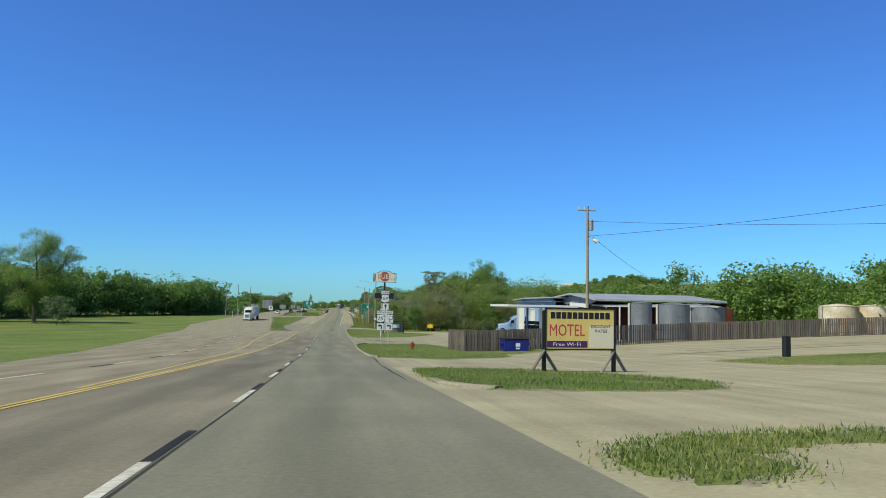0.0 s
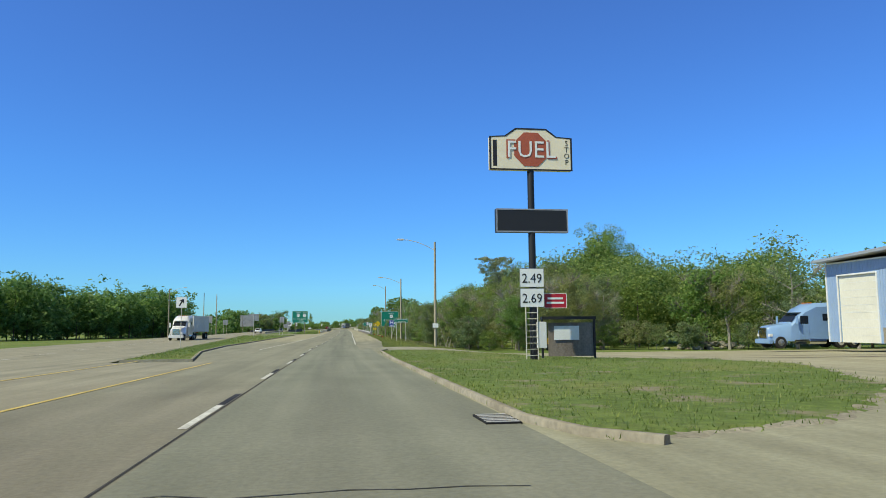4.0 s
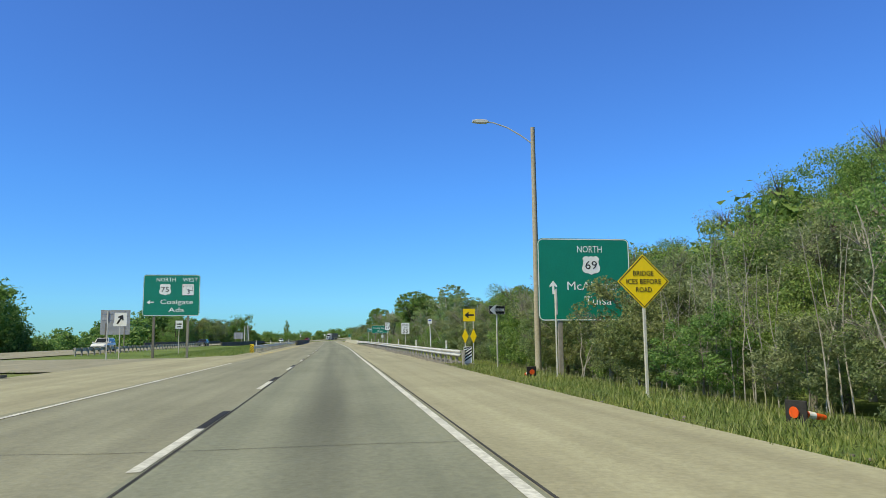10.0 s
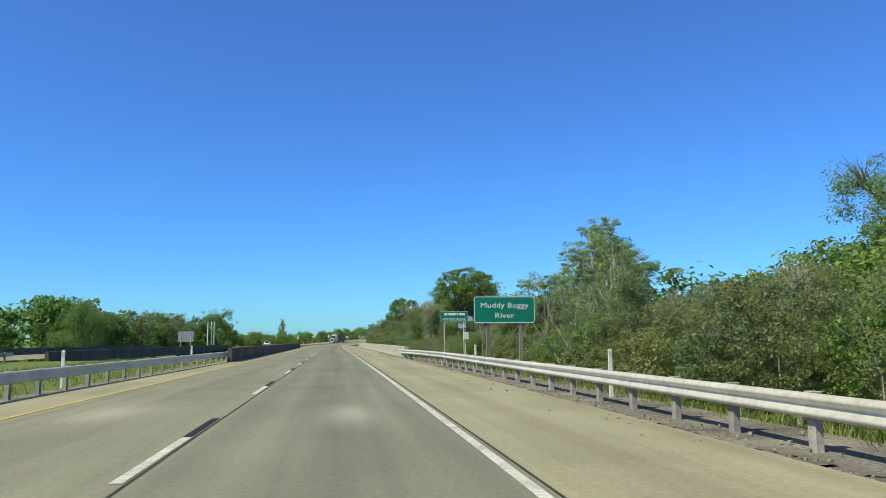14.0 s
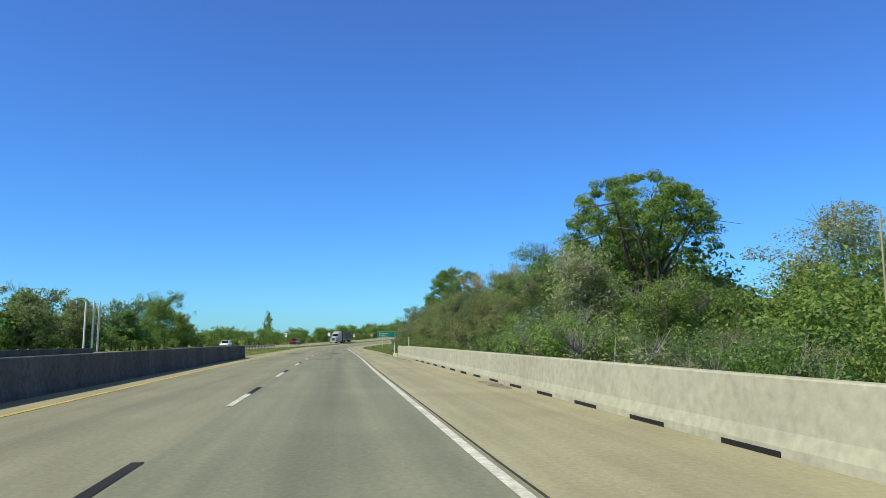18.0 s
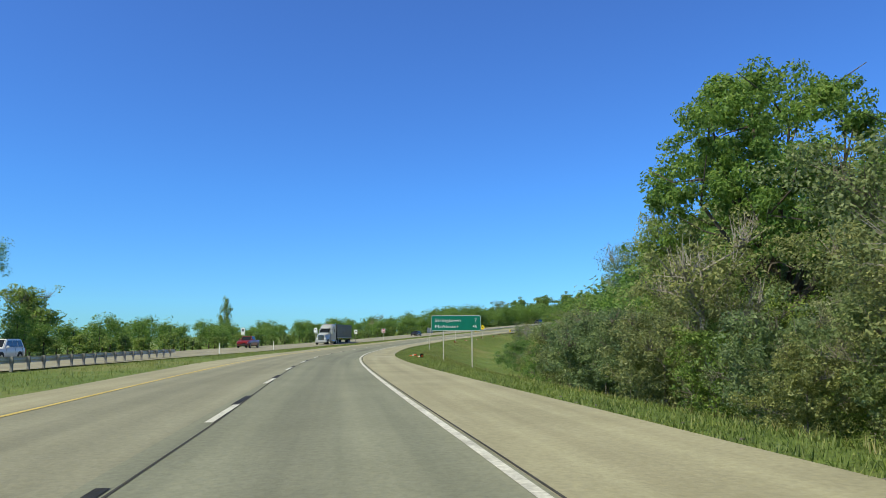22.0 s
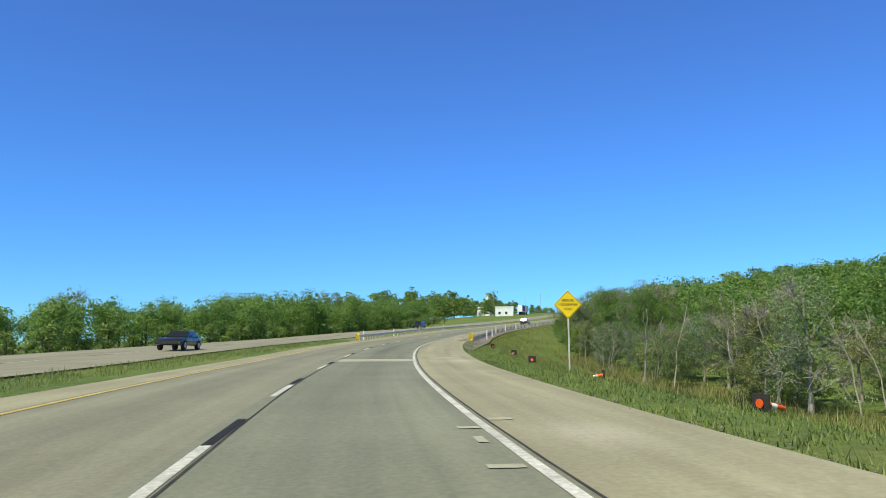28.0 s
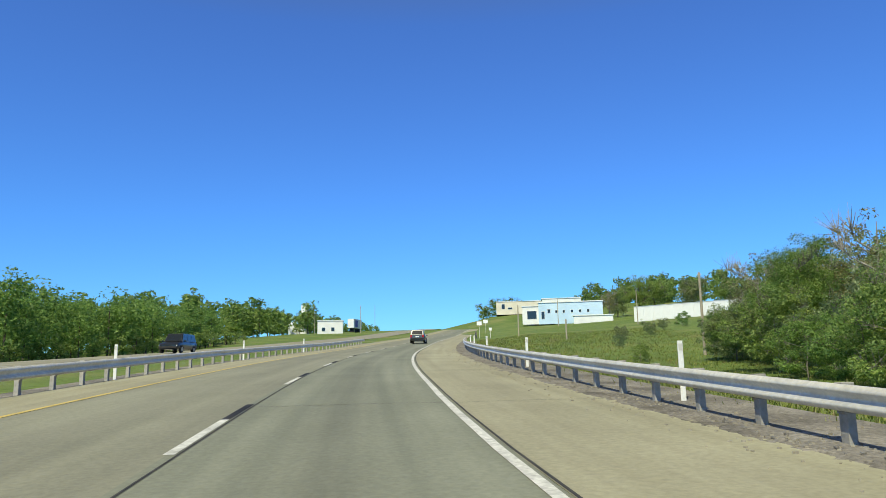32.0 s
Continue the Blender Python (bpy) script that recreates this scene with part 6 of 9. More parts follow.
posts(e, (0.0,), z0 + 0.75, 0.03)
us_shield(e, "69", 0.76, 0, z0)
p = plate(e, 0.70, 0.34, 0, z0 + 0.58, M["white_sign"], M["black"], 0.014, 0.03)
letters("NORTH", 0.15, 0, z0 + 0.50, M["black"], p, width=0.55)
e = thing("river_sign", "green river name sign with white lettering on timber posts", "road sign", here(389, 10.5))
z0 = 2.93 - ground_at(389, 10.5)
posts(e, (-0.85, 0.85), z0 + 0.4, 0.09, M["post_wood"], 1.2, 0.10)
p = plate(e, 3.2, 1.36, 0, z0, M["green_sign"], M["white_sign"], 0.045, 0.14)
letters("Muddy Boggy", 0.27, 0, z0 + 0.10, M["white_sign"], p, width=2.5)
letters("River", 0.27, 0, z0 - 0.42, M["white_sign"], p, width=1.0)
e = thing("memorial_sign", "green memorial bridge sign on two thin posts", "road sign", here(399.5, 9.6) @ Matrix.Scale(0.86, 4))
z0 = (2.92 - ground_at(399.5, 9.6)) / 0.86
posts(e, (-0.75, 0.75), z0 + 0.3, 0.035)
p = plate(e, 2.15, 0.80, 0, z0, M["green_sign"], M["white_sign"], 0.02, 0.05)
for x, w in ((-0.62, 0.24), (-0.15, 0.56), (0.26, 0.12), (0.62, 0.46)):
    bar(x, z0 + 0.19, w, 0.17, M["white_sign"], p)
letters("MEMORIAL BRIDGE", 0.19, 0, z0 - 0.29, M["white_sign"], p, width=1.75)
e = thing("distance_sign", "wide green distance sign with white lettering on steel posts", "road sign", here(621.6, 12.0))
z0 = 2.88 - ground_at(621.6, 12.0) + float(rd(621.6, 12.0)[2])
posts(e, (-1.15, 1.4), z0 + 0.5, 0.05, M["steel"], 1.3, 0.06)
p = plate(e, 4.45, 1.38, 0, z0, M["green_sign"], M["white_sign"], 0.045, 0.14)
letters("Stringtown", 0.27, -0.75, z0 + 0.13, M["white_sign"], p, width=2.3)
letters("McAlester", 0.27, -0.85, z0 - 0.42, M["white_sign"], p, width=2.1)
letters("7", 0.27, 1.75, z0 + 0.13, M["white_sign"], p)
letters("46", 0.27, 1.65, z0 - 0.42, M["white_sign"], p)


def back_sign(s, u, w, h, z, label, n=1, turn=0.0, lean=0.0, wood=False):
    e = thing("road_sign", label, "road sign", here(s, u, None, turn) @ pose(0, 0, 0, 0, lean, 0), "signs seen from behind")
    g0 = float(rd(s, u)[2]) - ground_at(s, u)
    xs = (0.0,) if n == 1 else (-w * 0.32, w * 0.32)
    for x in xs:
        Geo().box(x, -0.03, (z + g0 + h * 0.45 - 0.9) / 2, 0.07 if not wood else 0.14, 0.06, z + g0 + h * 0.45 + 0.9).part("post", M["post_wood"] if wood else M["steel"], e, "", 0.006)
    Geo().prism([(a, b_ + z + g0) for a, b_ in rounded(w, h, 0.05)], 0.006, "y", 0.01).part("panel", M["sign_back"], e)
    for k in (-0.25, 0.25):
        Geo().box(0, -0.002, z + g0 + k * h, w * 0.94, 0.02, 0.05).part("stiffener", M["sign_back"], e)


back_sign(666.5, 10.0, 0.92, 0.80, 2.55, "bare grey back of a sign on a leaning post", 1, 18, 4)
back_sign(259.9, -17.0, 2.1, 1.4, 4.1, "large bare sign back on one post in the median", 1)
back_sign(307.5, -13.8, 0.85, 0.85, 3.0, "dark back of a stop sign", 1)
back_sign(331, -34.3, 1.4, 1.5, 3.6, "bare back of a two-post sign", 2)
back_sign(386, -35, 4.8, 4.2, 4.4, "tall bare back of a guide sign on timber posts", 2, 0, 0, True)
back_sign(281, -13.3, 1.15, 1.35, 3.8, "bare back of a two-post sign in the median", 2, 0, 3)
back_sign(281.1, -29.9, 1.35, 1.6, 4.0, "pale bare back of a two-post sign", 2)
back_sign(277.3, -32.4, 0.9, 0.9, 3.6, "bare grey back of a warning sign", 1)
e = thing("notice_board", "brown notice board between two white posts", "notice board", here(280.6, -36))
for x in (-0.95, 0.95):
    Geo().box(x, 0, 1.2, 0.14, 0.14, 2.9).part("post", M["white_post"], e, "", 0.01)
Geo().box(0, 0, 1.9, 1.76, 0.08, 1.0).part("board", M["bark"], e, "", 0.01)
back_sign(516.8, -29.5, 3.2, 2.2, 2.6, "bare back of a guide sign beyond the opposing road", 2)


def white_sign(s, u, w, h, z, label, marks=(), turn=0.0, face="white_sign"):
    e = thing("road_sign", label, "road sign", here(s, u, None, turn))
    g0 = float(rd(s, u)[2]) - ground_at(s, u)
    posts(e, (0.0,), z + g0 + h * 0.4, 0.03)
    p = plate(e, w, h, 0, z + g0, M[face], M["black"] if face == "white_sign" else None, 0.015, 0.04)
    for x, dz, bw, bh in marks:
        bar(x, z + g0 + dz, bw, bh, M["black"], p)
    return e, p, z + g0


e, p, z0 = white_sign(309, -13.4, 0.95, 1.0, 2.85, "white arrow sign with a black arrow")
arrow(p, 0, z0, 0.75, -30, M["black"])
e, p, z0 = white_sign(172, -12.2, 0.95, 1.0, 4.2, "white arrow sign above the median nose")
arrow(p, 0, z0, 0.75, -30, M["black"])
white_sign(327.3, -13.0, 0.7, 0.8, 2.8, "white and red sign on a thin median post", ((0, 0.05, 0.45, 0.12), (0, -0.2, 0.4, 0.1)))
white_sign(714, -11.6, 0.75, 0.95, 2.2, "white sign seen across the median", ((0, 0.1, 0.4, 0.1),))
white_sign(708, -34.5, 0.8, 1.5, 2.6, "white marker sign beyond the opposing road", ((0, 0.2, 0.4, 0.5),))
white_sign(738, -30.5, 0.9, 1.2, 2.4, "white sign beyond the opposing road", ((0, 0.1, 0.5, 0.2),))
white_sign(719.5, 9.4, 0.5, 0.5, 2.7, "small weathered sign turned side-on on a pale post", (), 70)
e = thing("do_not_enter_sign", "red and white do not enter sign facing wrong-way traffic", "road sign", here(725.5, -8.55))
posts(e, (0.0,), 2.6, 0.03)
p = plate(e, 0.86, 0.86, 0, 2.35, M["white_sign"], None, r=0.04)
disc = [(0.40 * math.cos(a * math.pi / 16), 2.35 + 0.40 * math.sin(a * math.pi / 16)) for a in range(32)]
Geo().prism(disc, 0.004, "y", -0.010).part("red_disc", M["red_sign"], p)
bar(0, 2.35, 0.62, 0.13, M["white_sign"], p)
letters("DO NOT", 0.11, 0, 2.47, M["white_sign"], p, -0.015, 0.50)
letters("ENTER", 0.11, 0, 2.12, M["white_sign"], p, -0.015, 0.46)

# a small leaning plate on a thin post behind the rail
e = thing("milepost", "small white plate on a thin leaning steel post", "sign", here(305.8, 8.7, None, 3))
Geo().tube((0, 0, -0.5), (-0.14, 0, 2.75), 0.028, 0.028, 8).part("post", M["white_post"], e)
mp = Geo().box(-0.13, -0.04, 2.6, 0.30, 0.012, 0.34).part("plate", M["white_sign"], e, "", 0.01)
Geo().box(-0.13, -0.05, 2.66, 0.2, 0.004, 0.1).part("bar", M["blue_sign"], mp)
# delineator posts behind the rails
DEL = thing("delineator", "white flat delineator post behind the guardrail", "delineator", here(300.1, 8.9), "delineator posts")
Geo().box(0, 0, 0.50, 0.11, 0.03, 1.5).part("blade", M["white_post"], DEL, "", 0.008)
Geo().box(0, -0.018, 1.12, 0.08, 0.006, 0.14).part("reflector", M["steel"], DEL)
for s, u in ((317.7, 8.9), (335.4, 8.9), (352, 8.9), (370.5, 8.9), (388.7, 8.9), (803.6, 9.3), (819.3, 9.3), (835.6, 8.7), (851.6, 8.7), (867.6, 8.7), (883.6, 8.7), (899.6, 8.7), (808, -6.6), (828, -6.6), (848, -6.6), (868, -6.6), (888, -6.6), (338, -6.8), (358, -6.8), (378, -6.8), (398, -6.5), (533, 8.4), (640, -13), (660, -11.5)):
    copy_thing(DEL, here(s, u))


# knocked-over channelisers in the grass
def tube_marker(s, u, turn, label):
    e = thing("channelizer", label, "traffic channelizer", here(s, u, None, turn) @ Matrix.Scale(0.62, 4), "fallen channelizers")
    Geo().box(0, 0, 0.30, 0.62, 0.07, 0.58, 0.1).part("rubber_base", M["rubber"], e, "black rubber base", 0.02)
    g = Geo().tube((0.0, -0.08, 0.28), (0.05, 0.95, 0.10), 0.11, 0.075, 14)
    if s < 735:
        g.tube((0, -0.10, 0.28), (0, -0.08, 0.28), 0.15, 0.15, 14)
    g.part("tube", M["orange"], e, "orange plastic tube", 0, True)
    Geo().tube((0.02, 0.35, 0.205), (0.032, 0.60, 0.163), 0.101, 0.092, 14, False).part("reflective_band", M["white_post"], e)


for s, u, a in ((239.2, 9.0, -20), (264.8, 9.3, -75), (279.2, 8.8, 10), (545.4, 9.2, 160), (619.6, 8.8, 40), (623.4, 8.5, 80), (715.5, 9.8, -40), (728.6, 10.0, -70), (742, 10.8, 80), (751.8, 9.8, -25), (764.5, 10.4, 150), (775, 9.6, 30)):
    tube_marker(s, u, a, "fallen orange channelizer with black rubber base in the grass")

# ---- poles, lamps and wires ----
def street_lamp(s, u, h, arm, label, sign=False, turn=0.0):
    e = thing("street_lamp", label, "street lamp", here(s, u, None, turn), "roadside lamps")
    g0 = float(rd(s, u)[2]) - ground_at(s, u)
    Geo().tube((0, 0, -1.0), (0, 0, h + g0), 0.17, 0.11, 12).part("pole", M["pole_wood"], e, "pale weathered timber pole", 0, True)
    if arm:
        g = Geo()
        pts = [(0, 0, h + g0 - 0.9), (-0.9 * arm, 0, h + g0 - 0.45), (-1.9 * arm, 0, h + g0 - 0.05), (-2.9 * arm, 0, h + g0 + 0.18), (-3.4 * arm, 0, h + g0 + 0.2)]
        for a, b_ in zip(pts, pts[1:]):
            g.tube(a, b_, 0.035, 0.035, 8)
        g.part("arm", M["steel"], e, "", 0, True)
        Geo().prism([(-4.15, -0.05), (-3.9, -0.09), (-3.4, -0.08), (-3.3, 0.0), (-3.4, 0.08), (-3.9, 0.10), (-4.15, 0.04)], 0.26, "y", -0.13).part("lamp_head", M["steel"], e, "", 0.02).location = (3.4 - 3.4 * arm, 0, h + g0 + 0.22)
    if sign:
        Geo().box(0, -0.19, 1.95 + g0, 0.62, 0.02, 0.45).part("notice", M["white_sign"], e)
    return e


street_lamp(181, 12.2, 11.0, True, "tall timber lamp post with a curved arm over the road", True)
street_lamp(235.3, 12.2, 10.6, True, "tall timber lamp post with a curved arm over the road")
street_lamp(289.7, 12.0, 12.2, 0.72, "tall timber lamp post behind the guide sign")
for s, u, h in ((285.8, -40.3, 11.5), (334, -37.5, 12.2), (365, -47, 14), (307.9, -102.8, 13.0)):
    street_lamp(s, u, h, h < 12.1, "far lamp post across the opposing road", False, 180)

wire_mat = paint("cable", (0.02, 0.02, 0.022), 0.6)


def wire(p, q, sag, name="cable", r=0.018, n=14):
    p, q = Vector(p), Vector(q)
    g = Geo()
    pts = [p.lerp(q, i / n) - Vector((0, 0, sag * 4 * (i / n) * (1 - i / n))) for i in range(n + 1)]
    for a, b_ in zip(pts, pts[1:]):
        g.tube(a, b_, r, r, 5, False)
    return tagged(g.part(name, wire_mat), "thin dark overhead cable", "cable")


e = thing("utility_pole", "timber utility pole with crossarm, transformer and lamp", "utility pole", here(74, 28.7))
PZ = float(rd(74, 28.7)[2]) - ground_at(74, 28.7)
PH = 15.2 + PZ
Geo().tube((0, 0, -1), (0, 0, PH), 0.19, 0.12, 12).part("pole", M["pole_wood"], e, "", 0, True)
Geo().box(-0.1, 0, PH - 0.45, 2.0, 0.09, 0.11).part("crossarm", M["post_wood"], e, "", 0.01)
for x in (-1.0, -0.3, 0.75):
    Geo().tube((x, 0, PH - 0.4), (x, 0, PH - 0.05), 0.05, 0.035, 8).part("insulator", M["steel"], e, "", 0, True)
Geo().tube((0.38, 0, PH - 2.6), (0.38, 0, PH - 1.5), 0.27, 0.27, 14).part("transformer", M["sign_back"], e, "grey transformer can", 0.02, True)
Geo().tube((0.0, 0, PH - 3.1), (0.75, 0, PH - 3.5), 0.04, 0.04, 8).part("lamp_arm", M["steel"], e)
Geo().tube((0.6, 0, PH - 3.55), (1.05, 0, PH - 3.75), 0.12, 0.26, 12).part("lamp_head", M["steel"], e, "", 0.01, True)
top = lambda s, u, h: tuple(float(v) for v in rd(s, u, h))
wire(top(74, 28.7, 12.0), top(8, 58, 12.5), 1.2)
wire(top(74, 28.7, 13.6), top(20, 92, 12.0), 1.8)
wire(top(74, 28.7, 12.4), top(104, 56, 7.2), 1.0)
street_lamp(150, 90, 11, False, "far bare pole behind the station")

# ---- plank fence ----
M["fence"] = surface("weathered_planks", (0.13, 0.108, 0.092), (0.27, 0.235, 0.205), 1.4, 10, 0.95, 0.4, stretch=(1, 1, 0.12), vary=0.35)
PLANKS = []
for i in range(3):
    w = 0.150 + 0.008 * i
    PLANKS.append(Geo().prism([(-w / 2, 0.03), (w / 2, 0.02 + 0.01 * i), (w / 2, 1.93 - 0.02 * i), (w / 2 - 0.03, 1.97 - 0.02 * i), (-w / 2 + 0.03, 1.96), (-w / 2, 1.92)], 0.018, "y", 0).mesh("plank", M["fence"]))


def fence(a, b_, label, single):
    """A shadow-box fence between two (station, offset) places."""
    p, q = Vector(top(*a, 0)), Vector(top(*b_, 0))
    e = thing("plank_fence", label, "fence", None, "weathered plank fence")
    run = q - p
    n = int(run.length / 0.128)
    ang = math.atan2(run.y, run.x)
    joined = Geo()
    for i in range(n):
        c = p + run * ((i + 0.5) / n)
        su_ = road_su(np.array([c.x]), np.array([c.y]))
        z = float(terrain(su_[0], su_[1])[0]) + 0.05
        side = 0.05 if i % 2 else -0.07
        m = Matrix.Translation((c.x, c.y, z)) @ Matrix.Rotation(ang, 4, "Z") @ Matrix.Translation((0, side, 0.0)) @ Matrix.Rotation(random.uniform(-0.012, 0.012), 4, "Y")
        if i < single:
            o = new("plank", PLANKS[i % 3])
            o.matrix_world = m
            o.parent = e
        else:
            me = PLANKS[i % 3]
            joined.add([m @ v.co for v in me.vertices], [tuple(f.vertices) for f in me.polygons])
    if joined.v:
        tagged(joined.part("far_planks", M["fence"], e), "", "", "", "stuff")
    for i in range(int(run.length / 2.4) + 1):
        c = p + run * min(1, i * 2.4 / run.length)
        su_ = road_su(np.array([c.x]), np.array([c.y]))
        z = float(terrain(su_[0], su_[1])[0])
        o = Geo().box(0, 0, 0.85, 0.09, 0.09, 2.1).part("post", M["fence"], e)
        o.matrix_world = Matrix.Translation((c.x, c.y, z)) @ Matrix.Rotation(ang, 4, "Z")
        if i * 2.4 + 2.4 < run.length:
            d = p + run * ((i * 2.4 + 1.2) / run.length)
            for hgt in (0.45, 1.45):
                o = Geo().box(0, 0, hgt, 2.42, 0.05, 0.09).part("rail", M["fence"], e)
                o.matrix_world = Matrix.Translation((d.x, d.y, z)) @ Matrix.Rotation(ang, 4, "Z")
    return e


fence((65.2, 13.9), (70.4, 13.35), "grey-brown plank fence beside the road", 200)
fence((65.2, 13.9), (66.2, 24.0), "long grey-brown plank fence round the lot", 60)
fence((66.2, 24.0), (73.0, 40.0), "long grey-brown plank fence round the lot", 100)
fence((73.0, 40.0), (72.0, 62.0), "long grey-brown plank fence round the lot", 60)
fence((72.0, 62.0), (70.0, 100.0), "long grey-brown plank fence round the lot", 0)

# ---- filling station ----
M["blue_wall"] = surface("pale_blue_ribbed_metal", (0.26, 0.37, 0.55), (0.34, 0.46, 0.64), 0.4, 6, 0.5, 0.08, 0.1, 0.4, grain=0.07)
M["blue_dark"] = surface("dull_blue_panel", (0.12, 0.19, 0.34), (0.17, 0.25, 0.42), 0.5, 6, 0.55, 0.08, grain=0.07)
M["white_wall"] = surface("white_metal", (0.66, 0.665, 0.65), (0.76, 0.77, 0.75), 0.4, 6, 0.5, 0.06, grain=0.07)
M["roof_metal"] = surface("bare_roof_metal", (0.42, 0.43, 0.43), (0.60, 0.60, 0.58), 0.3, 5, 0.45, 0.06, 0.5, grain=0.07)
# rust red set darker: the shade under the roofs is put into the colour
M["brown_wall"] = surface("shade_darkened_rust_wall", (0.05, 0.019, 0.014), (0.11, 0.036, 0.025), 0.6, 7, 0.8, 0.15)
# hall shade put into a near-black wall colour; the pump heads share it
M["dark_inside"] = surface("dark_interior", (0.02, 0.02, 0.022), (0.05, 0.048, 0.045), 0.7, 6, 0.9, 0.1)
M["tank_grey"] = surface("weathered_tank_steel", (0.16, 0.18, 0.20), (0.27, 0.29, 0.31), 0.5, 6, 0.6, 0.1, 0.3, 0.4, stretch=(1, 1, 0.3))
M["tank_rust"] = surface("white_tank_with_rust", (0.42, 0.26, 0.13), (0.78, 0.72, 0.60), 0.35, 5, 0.7, 0.15)
M["glass"] = paint("dark_window_glass", (0.012, 0.016, 0.02), 0.08, 0, 0.05, 0.8)
M["door_cream"] = surface("cream_door", (0.66, 0.645, 0.55), (0.74, 0.725, 0.63), 0.5, 6, 0.5, 0.05, grain=0.07)


def at(e_s, e_u):
    """Local frame at a station and offset: x to the right, y ahead."""
    return here(e_s, e_u)


bld = thing("service_station", "blue and white metal service station with workshop doors", "building", here(121, 43))
# local x: away from the road, local y: ahead along it; the workshop's front wall stands at x = 0
for y0, y1, z0 in ((10, 11.7, 0), (15.3, 23.6, 0), (27.2, 32.2, 0), (36.5, 37.9, 0), (11.7, 15.3, 4.2), (23.6, 27.2, 4.85), (32.2, 36.5, 5.4)):
    Geo().box(0.1, (y0 + y1) / 2, (z0 + 6.5) / 2, 0.2, y1 - y0, 6.5 - z0).part("front_wall", M["blue_wall"], bld)
Geo().box(9, 37.8, 3.25, 17.8, 0.2, 6.5).part("end_wall", M["blue_wall"], bld)
Geo().box(17.9, 24, 3.25, 0.2, 27.6, 6.5).part("rear_wall", M["blue_wall"], bld)
Geo().box(9, 24, 0.01, 17.6, 27.4, 0.02).part("workshop_floor", M["drive"], bld)
rib = Geo().box(0, 0, 0, 0.02, 0.04, 0.8).mesh("wall_rib", M["blue_wall"])
for i in range(92):
    y = 10.2 + i * 0.3
    low = next((z for a, b_, z in ((11.55, 15.45, 4.4), (23.45, 27.35, 5.0), (32.05, 36.65, 5.6)) if a < y < b_), 0.05)
    if 15.9 < y < 20.6:
        low = 4.95
    o = new("wall_rib", rib)
    o.parent, o.location, o.scale = bld, (-0.012, y, (low + 6.45) / 2), (1, 1, (6.45 - low) / 0.8)
Geo().prism([(9.5, 7.0), (29.5, 6.95), (38.4, 6.62), (38.4, 6.82), (29.5, 7.2), (9.5, 7.25)], 19.6, "x", -1.0).part("workshop_roof", M["roof_metal"], bld, "pale metal roof")
Geo().prism([(10, 6.3), (30, 6.3), (30, 6.9), (10, 6.95)], 0.25, "x", -0.55).part("fascia", M["blue_dark"], bld)
Geo().box(-0.04, 23.8, 6.5, 0.1, 27.9, 0.12).part("eave_trim", M["white_wall"], bld)
Geo().box(-0.02, 37.92, 3.25, 0.1, 0.12, 6.5).part("corner_trim", M["white_wall"], bld)


def bay_door(y, w, h, x=0.14):
    d = Geo().box(x, y, h / 2, 0.06, w, h).part("workshop_door", M["door_cream"], bld, "cream roll-up door")
    for k in range(1, 9):
        Geo().box(x - 0.034, y, h * k / 9, 0.012, w - 0.05, 0.03).part("door_joint", M["white_wall"], d)
    Geo().box(-0.02, y, h + 0.06, 0.08, w + 0.24, 0.12).part("door_head", M["white_wall"], bld)
    for sg in (-1, 1):
        Geo().box(-0.02, y + sg * (w / 2 + 0.06), h / 2, 0.08, 0.12, h).part("door_jamb", M["white_wall"], bld)


bay_door(34.35, 4.3, 5.4)
bay_door(25.4, 3.6, 4.85)
bay_door(13.5, 3.6, 4.2)
Geo().box(-0.05, 18.2, 2.45, 0.06, 4.6, 4.9).part("wall_panel", M["blue_dark"], bld, "duller blue wall panel")
w_ = Geo().box(-0.03, 30.4, 2.55, 0.10, 0.9, 1.7).part("window", M["white_wall"], bld)
Geo().box(-0.09, 30.4, 2.55, 0.02, 0.7, 1.5).part("pane", M["glass"], w_)
dr = Geo().box(-0.03, 29.0, 1.15, 0.08, 1.1, 2.3).part("door", M["white_wall"], bld)
Geo().box(-0.08, 29.0, 1.1, 0.02, 0.5, 2.0).part("door_panel", M["brown_wall"], dr)
Geo().box(-0.06, 30.9, 0.6, 0.10, 1.6, 1.2).part("block_plinth", M["kerb"], bld)
Geo().box(-0.06, 17.6, 5.55, 0.06, 1.8, 0.6).part("wall_sign", M["white_sign"], bld)
Geo().tube((-0.25, 28.4, 4.9), (0, 28.4, 5.05), 0.16, 0.12, 10).part("wall_lamp", M["steel"], bld)
# hall under the gable, open to the lot
Geo().prism([(-8.2, 6.55), (5, 7.65), (18, 6.85), (18, 7.1), (5, 7.92), (-8.2, 6.82)], 23.0, "x", 1.0).part("gable_roof", M["roof_metal"], bld, "pale low gable roof")
Geo().prism([(-6.6, 6.6), (5, 7.6), (11.5, 7.15), (11.5, 5.9), (-3.2, 5.9)], 0.2, "x", 1.9).part("gable_front", M["tank_grey"], bld, "dull grey gable front")
Geo().prism([(-3.2, 5.35), (6, 5.6), (6, 6.25), (-3.2, 6.0)], 0.3, "x", 1.5).part("fascia", M["white_wall"], bld)
Geo().box(11.0, 3.4, 3.0, 0.2, 13.2, 6.0).part("hall_front", M["dark_inside"], bld, "glazed hall front with its inner shade in the colour")
